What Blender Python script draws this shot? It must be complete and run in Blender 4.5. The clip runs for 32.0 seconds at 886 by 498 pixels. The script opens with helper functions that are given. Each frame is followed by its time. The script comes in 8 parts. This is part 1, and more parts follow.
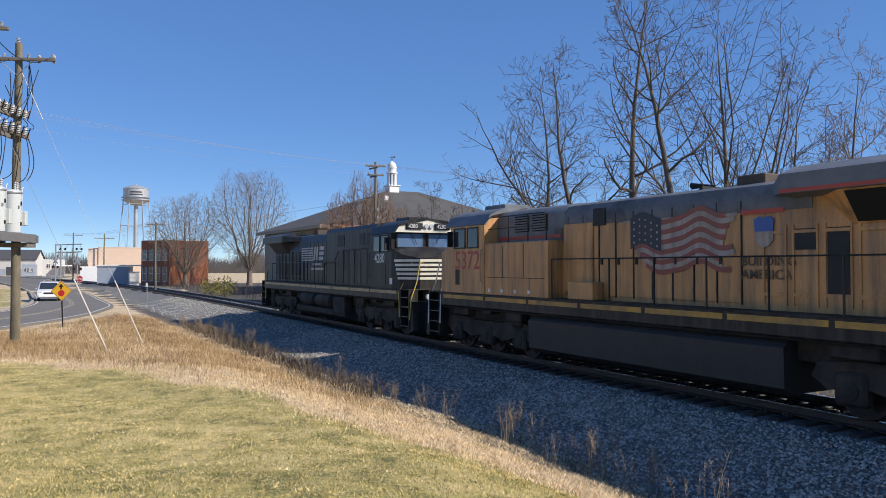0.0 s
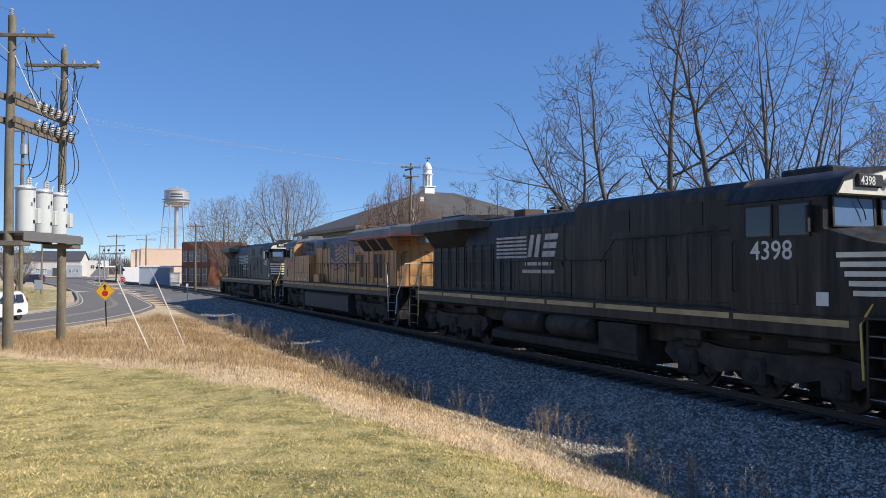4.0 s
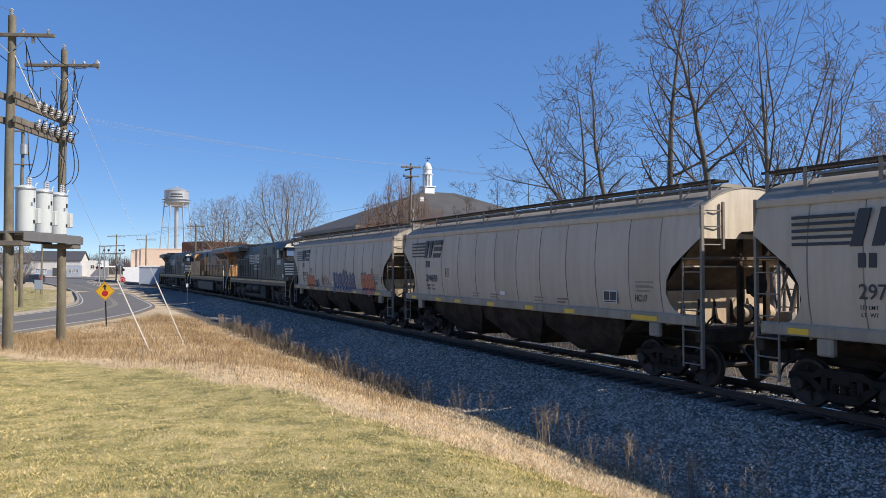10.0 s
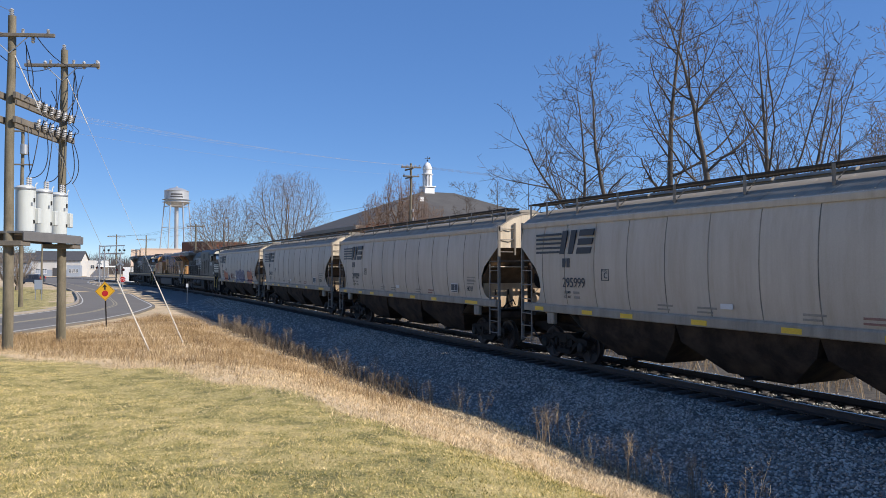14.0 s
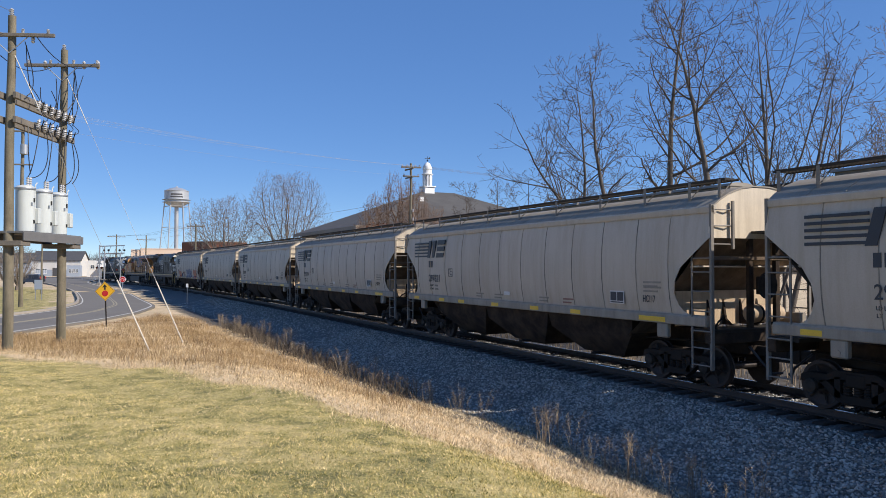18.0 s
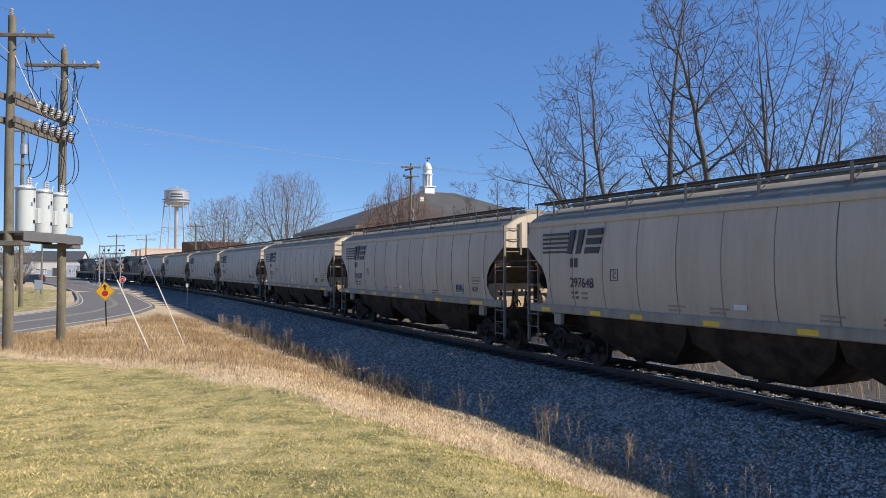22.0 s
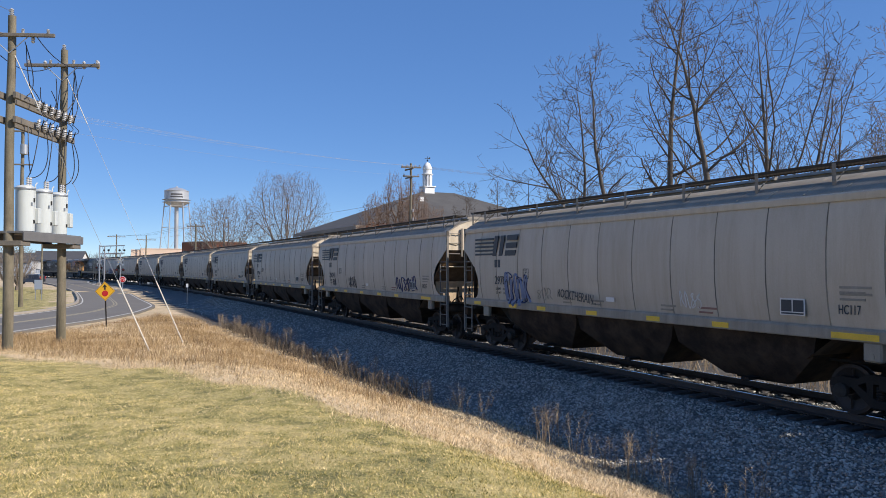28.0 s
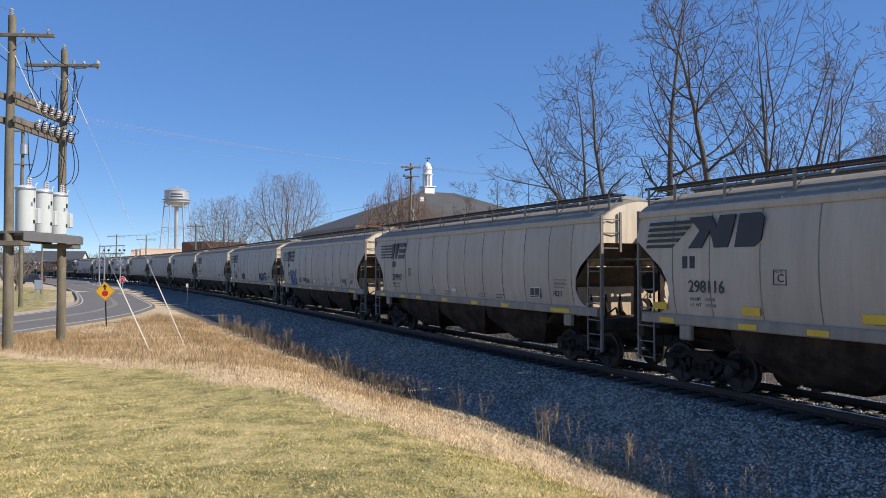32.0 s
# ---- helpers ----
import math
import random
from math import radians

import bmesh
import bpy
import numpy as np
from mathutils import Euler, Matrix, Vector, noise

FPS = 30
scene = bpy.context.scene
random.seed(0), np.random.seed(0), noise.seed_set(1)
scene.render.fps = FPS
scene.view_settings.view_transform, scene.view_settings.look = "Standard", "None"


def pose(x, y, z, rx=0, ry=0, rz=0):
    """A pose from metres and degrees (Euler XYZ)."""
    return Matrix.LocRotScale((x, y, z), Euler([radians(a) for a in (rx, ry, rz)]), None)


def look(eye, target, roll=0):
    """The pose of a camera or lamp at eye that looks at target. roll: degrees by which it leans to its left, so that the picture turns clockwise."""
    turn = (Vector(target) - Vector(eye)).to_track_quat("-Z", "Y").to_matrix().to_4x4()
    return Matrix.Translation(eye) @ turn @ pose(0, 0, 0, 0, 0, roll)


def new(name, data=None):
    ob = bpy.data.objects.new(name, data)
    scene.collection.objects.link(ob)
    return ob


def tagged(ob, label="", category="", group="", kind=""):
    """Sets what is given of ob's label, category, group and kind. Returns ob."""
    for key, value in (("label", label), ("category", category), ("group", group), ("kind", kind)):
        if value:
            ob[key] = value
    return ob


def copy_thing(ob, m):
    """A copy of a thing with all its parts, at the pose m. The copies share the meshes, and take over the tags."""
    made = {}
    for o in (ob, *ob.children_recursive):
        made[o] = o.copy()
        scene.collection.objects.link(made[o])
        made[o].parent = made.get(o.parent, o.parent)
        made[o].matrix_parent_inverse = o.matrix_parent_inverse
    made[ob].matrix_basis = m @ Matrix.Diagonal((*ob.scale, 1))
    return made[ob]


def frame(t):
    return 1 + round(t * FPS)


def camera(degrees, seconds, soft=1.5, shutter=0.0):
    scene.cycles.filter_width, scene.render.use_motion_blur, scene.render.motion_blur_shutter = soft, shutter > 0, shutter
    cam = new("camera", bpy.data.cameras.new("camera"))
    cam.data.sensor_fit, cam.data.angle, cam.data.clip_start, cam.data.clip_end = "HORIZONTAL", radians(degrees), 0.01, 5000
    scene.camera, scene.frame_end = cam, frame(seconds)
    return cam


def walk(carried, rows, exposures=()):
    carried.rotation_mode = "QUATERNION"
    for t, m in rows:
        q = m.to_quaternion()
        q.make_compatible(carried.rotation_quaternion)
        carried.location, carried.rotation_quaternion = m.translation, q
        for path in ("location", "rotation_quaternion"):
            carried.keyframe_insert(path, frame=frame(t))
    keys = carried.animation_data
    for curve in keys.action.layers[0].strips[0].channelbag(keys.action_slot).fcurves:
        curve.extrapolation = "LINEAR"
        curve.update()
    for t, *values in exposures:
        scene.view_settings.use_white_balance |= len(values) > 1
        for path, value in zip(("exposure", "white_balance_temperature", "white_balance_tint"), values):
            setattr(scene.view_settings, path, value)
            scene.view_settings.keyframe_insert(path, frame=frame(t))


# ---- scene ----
# ---- camera: a phone on a tripod beside the track, panned a little to the left at the start ----
EYE = (0.0, 0.0, 2.706)
PITCH = 1.405


def aim(turn, tilt=0.0, lean=0.0):
    return pose(*EYE, 90 + PITCH + tilt, 0, -turn) @ pose(0, 0, 0, 0, 0, lean)


cam = camera(61.64, 32.0, soft=0.35, shutter=0.0)
walk(cam, [(0.0, aim(2.73, -0.07)), (0.25, aim(1.87, -0.07)), (0.5, aim(1.163, -0.07)), (0.75, aim(0.68, -0.06)), (1.0, aim(0.37, -0.04)), (1.25, aim(0.18, -0.02)),
           (1.5, aim(0.06, -0.01)), (2.0, aim(0)), (2.5, aim(0)), (32.0, aim(0))], exposures=[(0.0, 0.27, 6350, 12), (32.0, 0.27, 6350, 12)])

# ---- light: clear winter midday, sun high behind the train ----
SUN = Vector((0.93, -0.36, 0.755)).normalized()
world = bpy.data.worlds.new("sky")
scene.world = world
world.use_nodes = True
wn = world.node_tree
sky = wn.nodes.new("ShaderNodeTexSky")
sky.sky_type = "NISHITA"
sky.sun_disc = False
sky.sun_elevation = math.asin(SUN.z)
sky.sun_rotation = math.atan2(SUN.x, SUN.y)
sky.altitude = 300
sky.air_density = 0.5
sky.dust_density = 0.0
sky.ozone_density = 2.4
# a power curve on the sky's value: its brightness varies less than a perfectly clean one's
split = wn.nodes.new("ShaderNodeSeparateColor")
join = wn.nodes.new("ShaderNodeCombineColor")
split.mode = join.mode = "HSV"
even = wn.nodes.new("ShaderNodeMath")
even.operation = "POWER"
even.inputs[1].default_value = 0.45
lift = wn.nodes.new("ShaderNodeMath")
lift.operation = "MULTIPLY"
lift.inputs[1].default_value = 2.26
rich = wn.nodes.new("ShaderNodeMath")
rich.operation = "MULTIPLY"
rich.inputs[1].default_value = 1.13
wn.links.new(sky.outputs[0], split.inputs[0])
wn.links.new(split.outputs[0], join.inputs[0])
wn.links.new(split.outputs[1], rich.inputs[0])
wn.links.new(rich.outputs[0], join.inputs[1])
wn.links.new(split.outputs[2], even.inputs[0])
wn.links.new(even.outputs[0], lift.inputs[0])
wn.links.new(lift.outputs[0], join.inputs[2])
wn.links.new(join.outputs[0], wn.nodes["Background"].inputs[0])
wn.nodes["Background"].inputs[1].default_value = 0.132
sun = new("sun", bpy.data.lights.new("sun", "SUN"))
sun.data.energy = 4.7
sun.data.angle = radians(0.55)
sun.data.color = (1.0, 0.93, 0.82)
sun.matrix_world = look(SUN * 200, (0, 0, 0))

# ---- the track's line in plan: straight, then a curve to the left that tightens by the crossing ----
TH, OFF = 0.4502, 13.64
CURVE_START, CURVATURE, EASE = 23.06, 0.000748, 31.0
_s = np.arange(-160.0, 420.0, 0.25)
_h = TH + np.cumsum(np.clip((_s - CURVE_START) / EASE, 0, 1) * CURVATURE + np.clip((_s - 76.0) / 18.0, 0, 1) * 0.0008) * 0.25
_x = np.cumsum(-np.sin(_h)) * 0.25
_y = np.cumsum(np.cos(_h)) * 0.25
_i = int(np.argmin(abs(_s)))
_x += OFF * math.cos(TH) - _x[_i]
_y += OFF * math.sin(TH) - _y[_i]


def rail_at(s, side=0.0):
    """Point in plan at s metres along the track, side metres towards the lawn, and the heading."""
    h = float(np.interp(s, _s, _h))
    return (float(np.interp(s, _s, _x)) - side * math.cos(h), float(np.interp(s, _s, _y)) - side * math.sin(h), h)


def from_track(x, y):
    """Distance from the track's centre (positive on the lawn's side) and length along it, for arrays."""
    x, y = np.asarray(x, float).ravel(), np.asarray(y, float).ravel()
    u, s = np.empty(len(x)), np.empty(len(x))
    px, py, ps, ph = _x[::4], _y[::4], _s[::4], _h[::4]
    for a in range(0, len(x), 4000):
        dx, dy = x[a:a + 4000, None] - px, y[a:a + 4000, None] - py
        k = np.argmin(dx * dx + dy * dy, axis=1)
        ddx, ddy = x[a:a + 4000] - px[k], y[a:a + 4000] - py[k]
        u[a:a + 4000] = -(ddx * np.cos(ph[k]) + ddy * np.sin(ph[k]))
        s[a:a + 4000] = ps[k] + (-ddx * np.sin(ph[k]) + ddy * np.cos(ph[k]))
    return u, s


def smooth(x, a, b):
    t = np.clip((x - a) / (b - a), 0, 1)
    return t * t * (3 - 2 * t)


# road edges in plan (right and left), used by the ground too
ROAD_R = [(-20.8, -60), (-20.8, 35), (-20.6, 45), (-21.3, 52), (-23.6, 61), (-29.0, 72), (-41.6, 97), (-58, 124), (-68, 143), (-78, 168), (-86, 190), (-92, 210)]
ROAD_L = [(-28.4, -60), (-28.4, 35), (-28.2, 45), (-28.6, 54), (-31.5, 64), (-37.7, 77), (-50.0, 100), (-66, 125), (-79, 144), (-94, 170), (-103, 190), (-110, 210)]


def road_z(y):
    return np.interp(y, [30, 95, 140, 160], [-0.45, -0.45, -0.06, -0.05])


def densify(pts, step):
    p = np.array(pts, float)
    d = np.r_[0, np.cumsum(np.hypot(*np.diff(p, axis=0).T))]
    # Catmull-Rom through the points
    out = []
    for i in range(len(p) - 1):
        a, b, c, e = p[max(i - 1, 0)], p[i], p[i + 1], p[min(i + 2, len(p) - 1)]
        n = max(2, int((d[i + 1] - d[i]) / step))
        for t in np.linspace(0, 1, n, endpoint=False):
            k = min(1.0, (d[i + 1] - d[i]) / 20)
            m0, m1 = (c - a) * 0.5 * k, (e - b) * 0.5 * k
            out.append((2 * t**3 - 3 * t**2 + 1) * b + (t**3 - 2 * t**2 + t) * m0 + (-2 * t**3 + 3 * t**2) * c + (t**3 - t**2) * m1)
    out.append(p[-1])
    return np.array(out)


def in_road(x, y, grow=0.0):
    r, l = np.array(ROAD_R, float), np.array(ROAD_L, float)
    return (x < np.interp(y, r[:, 1], r[:, 0]) + grow) & (x > np.interp(y, l[:, 1], l[:, 0]) - grow)


def lawn_edge(x, y):
    """Positive on the mown lawn."""
    return -(x - 0.74) * 0.688 - (y - 8.4) * 0.726 + 1.5 * np.exp(-((x + 6.5) / 6.0) ** 2) + 0.16 * np.sin(x * 1.7) + 0.1 * np.sin(x * 4.1 + y)


def ground_z(x, y):
    shape = np.shape(x)
    x, y = np.asarray(x, float).ravel(), np.asarray(y, float).ravel()
    u, s = from_track(x, y)
    field = np.clip(1.08 - 0.046 * np.maximum(y, -10), -0.5, 1.4)
    near = np.where(u < 1.35, -0.24, -0.24 - 0.56 * smooth(u, 1.35, 4.6))
    bank = smooth(u, 5.3, 10.5)
    z = np.where(u > 0, near * (1 - bank) + field * bank, 0)
    far = np.where(u > -1.35, -0.24, -0.24 - 0.35 * smooth(-u, 1.35, 4.0) + 0.35 * smooth(-u, 6, 14))
    z = np.where(u > 0, z, far)
    bump = 0.05 * np.sin(x * 0.9 + 1.3 * np.sin(y * 0.5)) * np.sin(y * 0.8) + 0.03 * np.sin(x * 2.3 + y) * np.sin(y * 1.9 - x)
    z = z + bump * smooth(np.abs(u), 4.5, 7) * smooth(-np.abs(np.hypot(x, y) - 30), -70, -10)
    z = z + 0.24 * np.exp(-((u - 6.6) / 1.4) ** 2) * np.exp(-((s - 12.5) / 3.6) ** 2) * (u > 0)
    # level around the road crossing and the town
    z = np.where((np.hypot(x, y) > 100) & (np.abs(u) > 3), -0.25, z)
    z = np.where(in_road(x, y, 1.5), np.minimum(z, road_z(y) - 0.12), z)
    return z.reshape(shape)
# ---- materials ----
def material(name, rgb, rough=0.6, metal=0.0, vary=0.12, scale=3.0, fine=40.0, bump=0.0, dirt=None, dirt_amount=0.0, streak=False, spread=0.0, coat=0.0, spec=0.5):
    """A surface with broad stains and fine grain; dirt mixes in a second colour in patches or in streaks."""
    m = bpy.data.materials.new(name)
    m.use_nodes = True
    nt = m.node_tree
    n, l = nt.nodes, nt.links
    p = n["Principled BSDF"]
    p.inputs["Roughness"].default_value = rough
    p.inputs["Metallic"].default_value = metal
    p.inputs["Specular IOR Level"].default_value = spec
    if coat:
        p.inputs["Coat Weight"].default_value = coat
    tc = n.new("ShaderNodeTexCoord")
    big = n.new("ShaderNodeTexNoise")
    big.inputs["Scale"].default_value = scale
    big.inputs["Detail"].default_value = 6
    l.new(tc.outputs["Object"], big.inputs["Vector"])
    small = n.new("ShaderNodeTexNoise")
    small.inputs["Scale"].default_value = fine
    small.inputs["Detail"].default_value = 4
    l.new(tc.outputs["Object"], small.inputs["Vector"])
    add = n.new("ShaderNodeMath")
    add.operation = "ADD"
    l.new(big.outputs[0], add.inputs[0])
    l.new(small.outputs[0], add.inputs[1])
    rng = n.new("ShaderNodeMapRange")
    rng.inputs["From Min"].default_value, rng.inputs["From Max"].default_value = 0.6, 1.4
    rng.inputs["To Min"].default_value, rng.inputs["To Max"].default_value = 1 - vary, 1 + vary
    l.new(add.outputs[0], rng.inputs["Value"])
    mul = n.new("ShaderNodeMix")
    mul.data_type, mul.blend_type = "RGBA", "MULTIPLY"
    mul.inputs["Factor"].default_value = 1
    mul.inputs["A"].default_value = (*rgb, 1)
    l.new(rng.outputs[0], mul.inputs["B"])
    out = mul.outputs["Result"]
    if spread:
        info = n.new("ShaderNodeObjectInfo")
        r2 = n.new("ShaderNodeMapRange")
        r2.inputs["To Min"].default_value, r2.inputs["To Max"].default_value = 1 - spread, 1 + spread
        l.new(info.outputs["Random"], r2.inputs["Value"])
        m2 = n.new("ShaderNodeMix")
        m2.data_type, m2.blend_type = "RGBA", "MULTIPLY"
        m2.inputs["Factor"].default_value = 1
        l.new(out, m2.inputs["A"])
        l.new(r2.outputs[0], m2.inputs["B"])
        out = m2.outputs["Result"]
    if dirt:
        d = n.new("ShaderNodeTexNoise")
        d.inputs["Scale"].default_value = 1.0
        d.inputs["Detail"].default_value = 8
        d.inputs["Roughness"].default_value = 0.65
        mp = n.new("ShaderNodeMapping")
        mp.inputs["Scale"].default_value = (4.0, 4.0, 0.35) if streak else (1.6, 1.6, 1.6)
        l.new(tc.outputs["Object"], mp.inputs["Vector"])
        l.new(mp.outputs[0], d.inputs["Vector"])
        r3 = n.new("ShaderNodeMapRange")
        r3.inputs["From Min"].default_value, r3.inputs["From Max"].default_value = 0.42, 0.72
        r3.inputs["To Max"].default_value = dirt_amount
        l.new(d.outputs[0], r3.inputs["Value"])
        m3 = n.new("ShaderNodeMix")
        m3.data_type = "RGBA"
        l.new(r3.outputs[0], m3.inputs["Factor"])
        l.new(out, m3.inputs["A"])
        m3.inputs["B"].default_value = (*dirt, 1)
        out = m3.outputs["Result"]
    l.new(out, p.inputs["Base Color"])
    if bump:
        b = n.new("ShaderNodeBump")
        b.inputs["Strength"].default_value = 0.6
        b.inputs["Distance"].default_value = bump
        l.new(add.outputs[0], b.inputs["Height"])
        l.new(b.outputs[0], p.inputs["Normal"])
    return m


HOPPER = material("hopper_paint", (0.50, 0.435, 0.35), 0.55, vary=0.09, scale=0.8, dirt=(0.37, 0.295, 0.21), dirt_amount=0.62, streak=True, spread=0.06)
HOPPER_ROOF = material("hopper_roof_paint", (0.30, 0.26, 0.205), 0.65, vary=0.15, dirt=(0.13, 0.115, 0.095), dirt_amount=0.5)
# paler than the flanks: the sunlight on the car ends is in the colour
HOPPER_END = material("sunlit_hopper_end_paint", (0.64, 0.54, 0.40), 0.55, vary=0.1, dirt=(0.33, 0.25, 0.16), dirt_amount=0.5, streak=True)
SHEAR_TAN = material("tan_dusted_shear_plate", (0.52, 0.385, 0.245), 0.7, vary=0.15, dirt=(0.3, 0.2, 0.12), dirt_amount=0.6, streak=True)
# grime, with the shade beneath the cars darkened into the base colour
UNDER = material("grimy_shaded_underside", (0.027, 0.019, 0.014), 0.9, vary=0.35, dirt=(0.12, 0.08, 0.05), dirt_amount=0.6, spec=0.2)
RUST = material("brown_rust_steel", (0.022, 0.018, 0.015), 0.8, vary=0.3, dirt=(0.05, 0.036, 0.026), dirt_amount=0.4, spec=0.2)
SEAM = material("seam_dirt", (0.17, 0.15, 0.125), 0.85, vary=0.35, dirt=(0.52, 0.44, 0.34), dirt_amount=1.0, streak=True)
STENCIL = material("stencil_paint", (0.27, 0.24, 0.20), 0.7, vary=0.3)
RED_STENCIL = material("faded_red_stencil", (0.26, 0.14, 0.11), 0.7, vary=0.3)
# brown darkened to hold the shade under the overhanging end wall
SLOPE = material("shaded_brown_slope_sheet", (0.17, 0.12, 0.08), 0.85, vary=0.3, dirt=(0.03, 0.024, 0.018), dirt_amount=0.7, spec=0.2)
SILL = material("grimy_sill_paint", (0.33, 0.28, 0.215), 0.65, vary=0.15, dirt=(0.12, 0.105, 0.085), dirt_amount=0.5, streak=True)
WALK_POST = material("grey_walk_post", (0.20, 0.175, 0.145), 0.6, vary=0.2)
GRATE = material("weathered_grate", (0.05, 0.043, 0.036), 0.8, vary=0.25, spec=0.15)
NAVY = material("dark_navy_lettering", (0.022, 0.028, 0.04), 0.5)
LETTER_WHITE = material("white_lettering", (0.66, 0.65, 0.62), 0.5, dirt=(0.25, 0.24, 0.22), dirt_amount=0.4)
LETTER_FADED = material("worn_white_lettering", (0.48, 0.46, 0.43), 0.55, vary=0.3, dirt=(0.10, 0.095, 0.09), dirt_amount=0.75, streak=True)
YELLOW_REFLECT = material("yellow_reflective_tape", (0.75, 0.47, 0.03), 0.4, vary=0.15)
WHEEL_STEEL = material("wheel_steel", (0.05, 0.04, 0.035), 0.6, 0.5, vary=0.3)
LOCO_BLACK = material("black_locomotive_paint", (0.016, 0.0155, 0.016), 0.42, vary=0.3, scale=1.2, dirt=(0.085, 0.073, 0.06), dirt_amount=0.7, streak=True, spec=0.22)
LOCO_TRUCK = material("grimy_truck_steel", (0.034, 0.029, 0.024), 0.75, vary=0.35, dirt=(0.12, 0.094, 0.07), dirt_amount=0.6, spec=0.2)
LOCO_YELLOW = material("yellow_locomotive_paint", (0.57, 0.29, 0.10), 0.5, vary=0.24, scale=1.0, dirt=(0.13, 0.085, 0.05), dirt_amount=0.85, streak=True)
LOCO_GREY_SOOTY = material("sooty_grey_locomotive_paint", (0.13, 0.13, 0.135), 0.55, vary=0.3, scale=0.9, dirt=(0.035, 0.033, 0.032), dirt_amount=0.85)
LOCO_GREY = material("grey_locomotive_paint", (0.15, 0.155, 0.165), 0.55, vary=0.15, dirt=(0.05, 0.05, 0.05), dirt_amount=0.6)
FLAG_WHITE = material("faded_flag_white", (0.40, 0.33, 0.27), 0.6, vary=0.2, dirt=(0.16, 0.11, 0.08), dirt_amount=0.8, streak=True)
FADED_PRINT = material("faded_dark_print", (0.10, 0.075, 0.05), 0.7, vary=0.4, dirt=(0.3, 0.17, 0.07), dirt_amount=0.7)
FLAG_RED = material("faded_flag_red", (0.30, 0.085, 0.06), 0.6, vary=0.2, dirt=(0.16, 0.09, 0.06), dirt_amount=0.8, streak=True)
RED = material("faded_red_paint", (0.42, 0.06, 0.035), 0.5, dirt=(0.22, 0.06, 0.04), dirt_amount=0.4)
BLUE = material("blue_paint", (0.05, 0.11, 0.34), 0.5)
CREAM = material("cream_nose_paint", (0.72, 0.68, 0.56), 0.45, dirt=(0.3, 0.26, 0.2), dirt_amount=0.4)
GOLD = material("gold_sill_stripe", (0.46, 0.34, 0.16), 0.5, dirt=(0.12, 0.09, 0.06), dirt_amount=0.6)
SCREEN_BLACK = material("black_radiator_screen", (0.008, 0.008, 0.008), 0.6)
STACK = material("burnt_brown_steel", (0.10, 0.07, 0.05), 0.8, vary=0.3, dirt=(0.03, 0.026, 0.022), dirt_amount=0.6)
RAIL_WHITE = material("white_handrail_paint", (0.7, 0.69, 0.66), 0.45)
RAIL_YELLOW = material("yellow_handrail_paint", (0.6, 0.42, 0.08), 0.45)
GRAFFITI_ORANGE = material("orange_spray_paint", (0.48, 0.13, 0.045), 0.5, vary=0.25, scale=6)
GRAFFITI_BLUE = material("blue_spray_paint", (0.045, 0.048, 0.115), 0.5, vary=0.25, scale=6)
GRAFFITI_SKY = material("pale_blue_spray_paint", (0.20, 0.24, 0.36), 0.5, vary=0.2)
GRAFFITI_EDGE = material("slate_blue_spray_paint", (0.13, 0.14, 0.20), 0.5, vary=0.2)
GRAFFITI_PALE = material("pale_grey_spray_paint", (0.42, 0.42, 0.45), 0.5, vary=0.2)
GRAFFITI_RED = material("red_spray_paint", (0.20, 0.06, 0.05), 0.5, vary=0.2)
STEEL_DARK = material("dark_rail_steel", (0.06, 0.045, 0.036), 0.65, 0.2, vary=0.3)
RAIL_HEAD = material("polished_rail_head", (0.62, 0.6, 0.57), 0.22, 1.0, vary=0.1)
TIE = material("creosoted_timber", (0.045, 0.036, 0.03), 0.85, vary=0.35, fine=60, spread=0.3, bump=0.01)
POLE_WOOD = material("weathered_pole_timber", (0.20, 0.168, 0.115), 0.85, vary=0.35, fine=30, bump=0.015, dirt=(0.06, 0.055, 0.03), dirt_amount=0.85, streak=True)
ARM_WOOD = material("grey_crossarm_timber", (0.17, 0.145, 0.115), 0.85, vary=0.3, fine=30, bump=0.008)
PLANK_GREY = material("grey_platform_timber", (0.14, 0.135, 0.13), 0.8, vary=0.15, bump=0.006)
TRANSFORMER = material("light_grey_tank_enamel", (0.56, 0.58, 0.545), 0.35, vary=0.06, dirt=(0.4, 0.4, 0.38), dirt_amount=0.4, streak=True)
PORCELAIN = material("grey_porcelain", (0.45, 0.44, 0.43), 0.25)
CABLE = material("black_cable", (0.02, 0.02, 0.022), 0.5)
WIRE = material("grey_wire", (0.16, 0.16, 0.17), 0.5, 0.3)
# lighter twin of the grey wire, with the sun's gleam in its colour
SUNLIT_WIRE = material("sunlit_pale_wire", (0.38, 0.38, 0.39), 0.45, 0.2)
GUY_WHITE = material("white_guy_guard", (0.62, 0.56, 0.46), 0.45)
GALV = material("galvanised_steel", (0.42, 0.43, 0.44), 0.45, 0.6, vary=0.15)
SIGN_YELLOW = material("yellow_sign_face", (0.78, 0.42, 0.02), 0.4, vary=0.05)
SIGN_BLACK = material("black_sign_print", (0.015, 0.015, 0.015), 0.5)
SIGN_RED = material("red_sign_face", (0.5, 0.02, 0.02), 0.4)
LENS_RED = material("unlit_red_lens", (0.10, 0.012, 0.01), 0.25)
SIGN_WHITE = material("white_sign_face", (0.8, 0.8, 0.78), 0.45)
TANK_SILVER = material("silver_tank_paint", (0.44, 0.45, 0.46), 0.45, 0.3, vary=0.12, scale=0.4, dirt=(0.3, 0.29, 0.27), dirt_amount=0.4, streak=True)
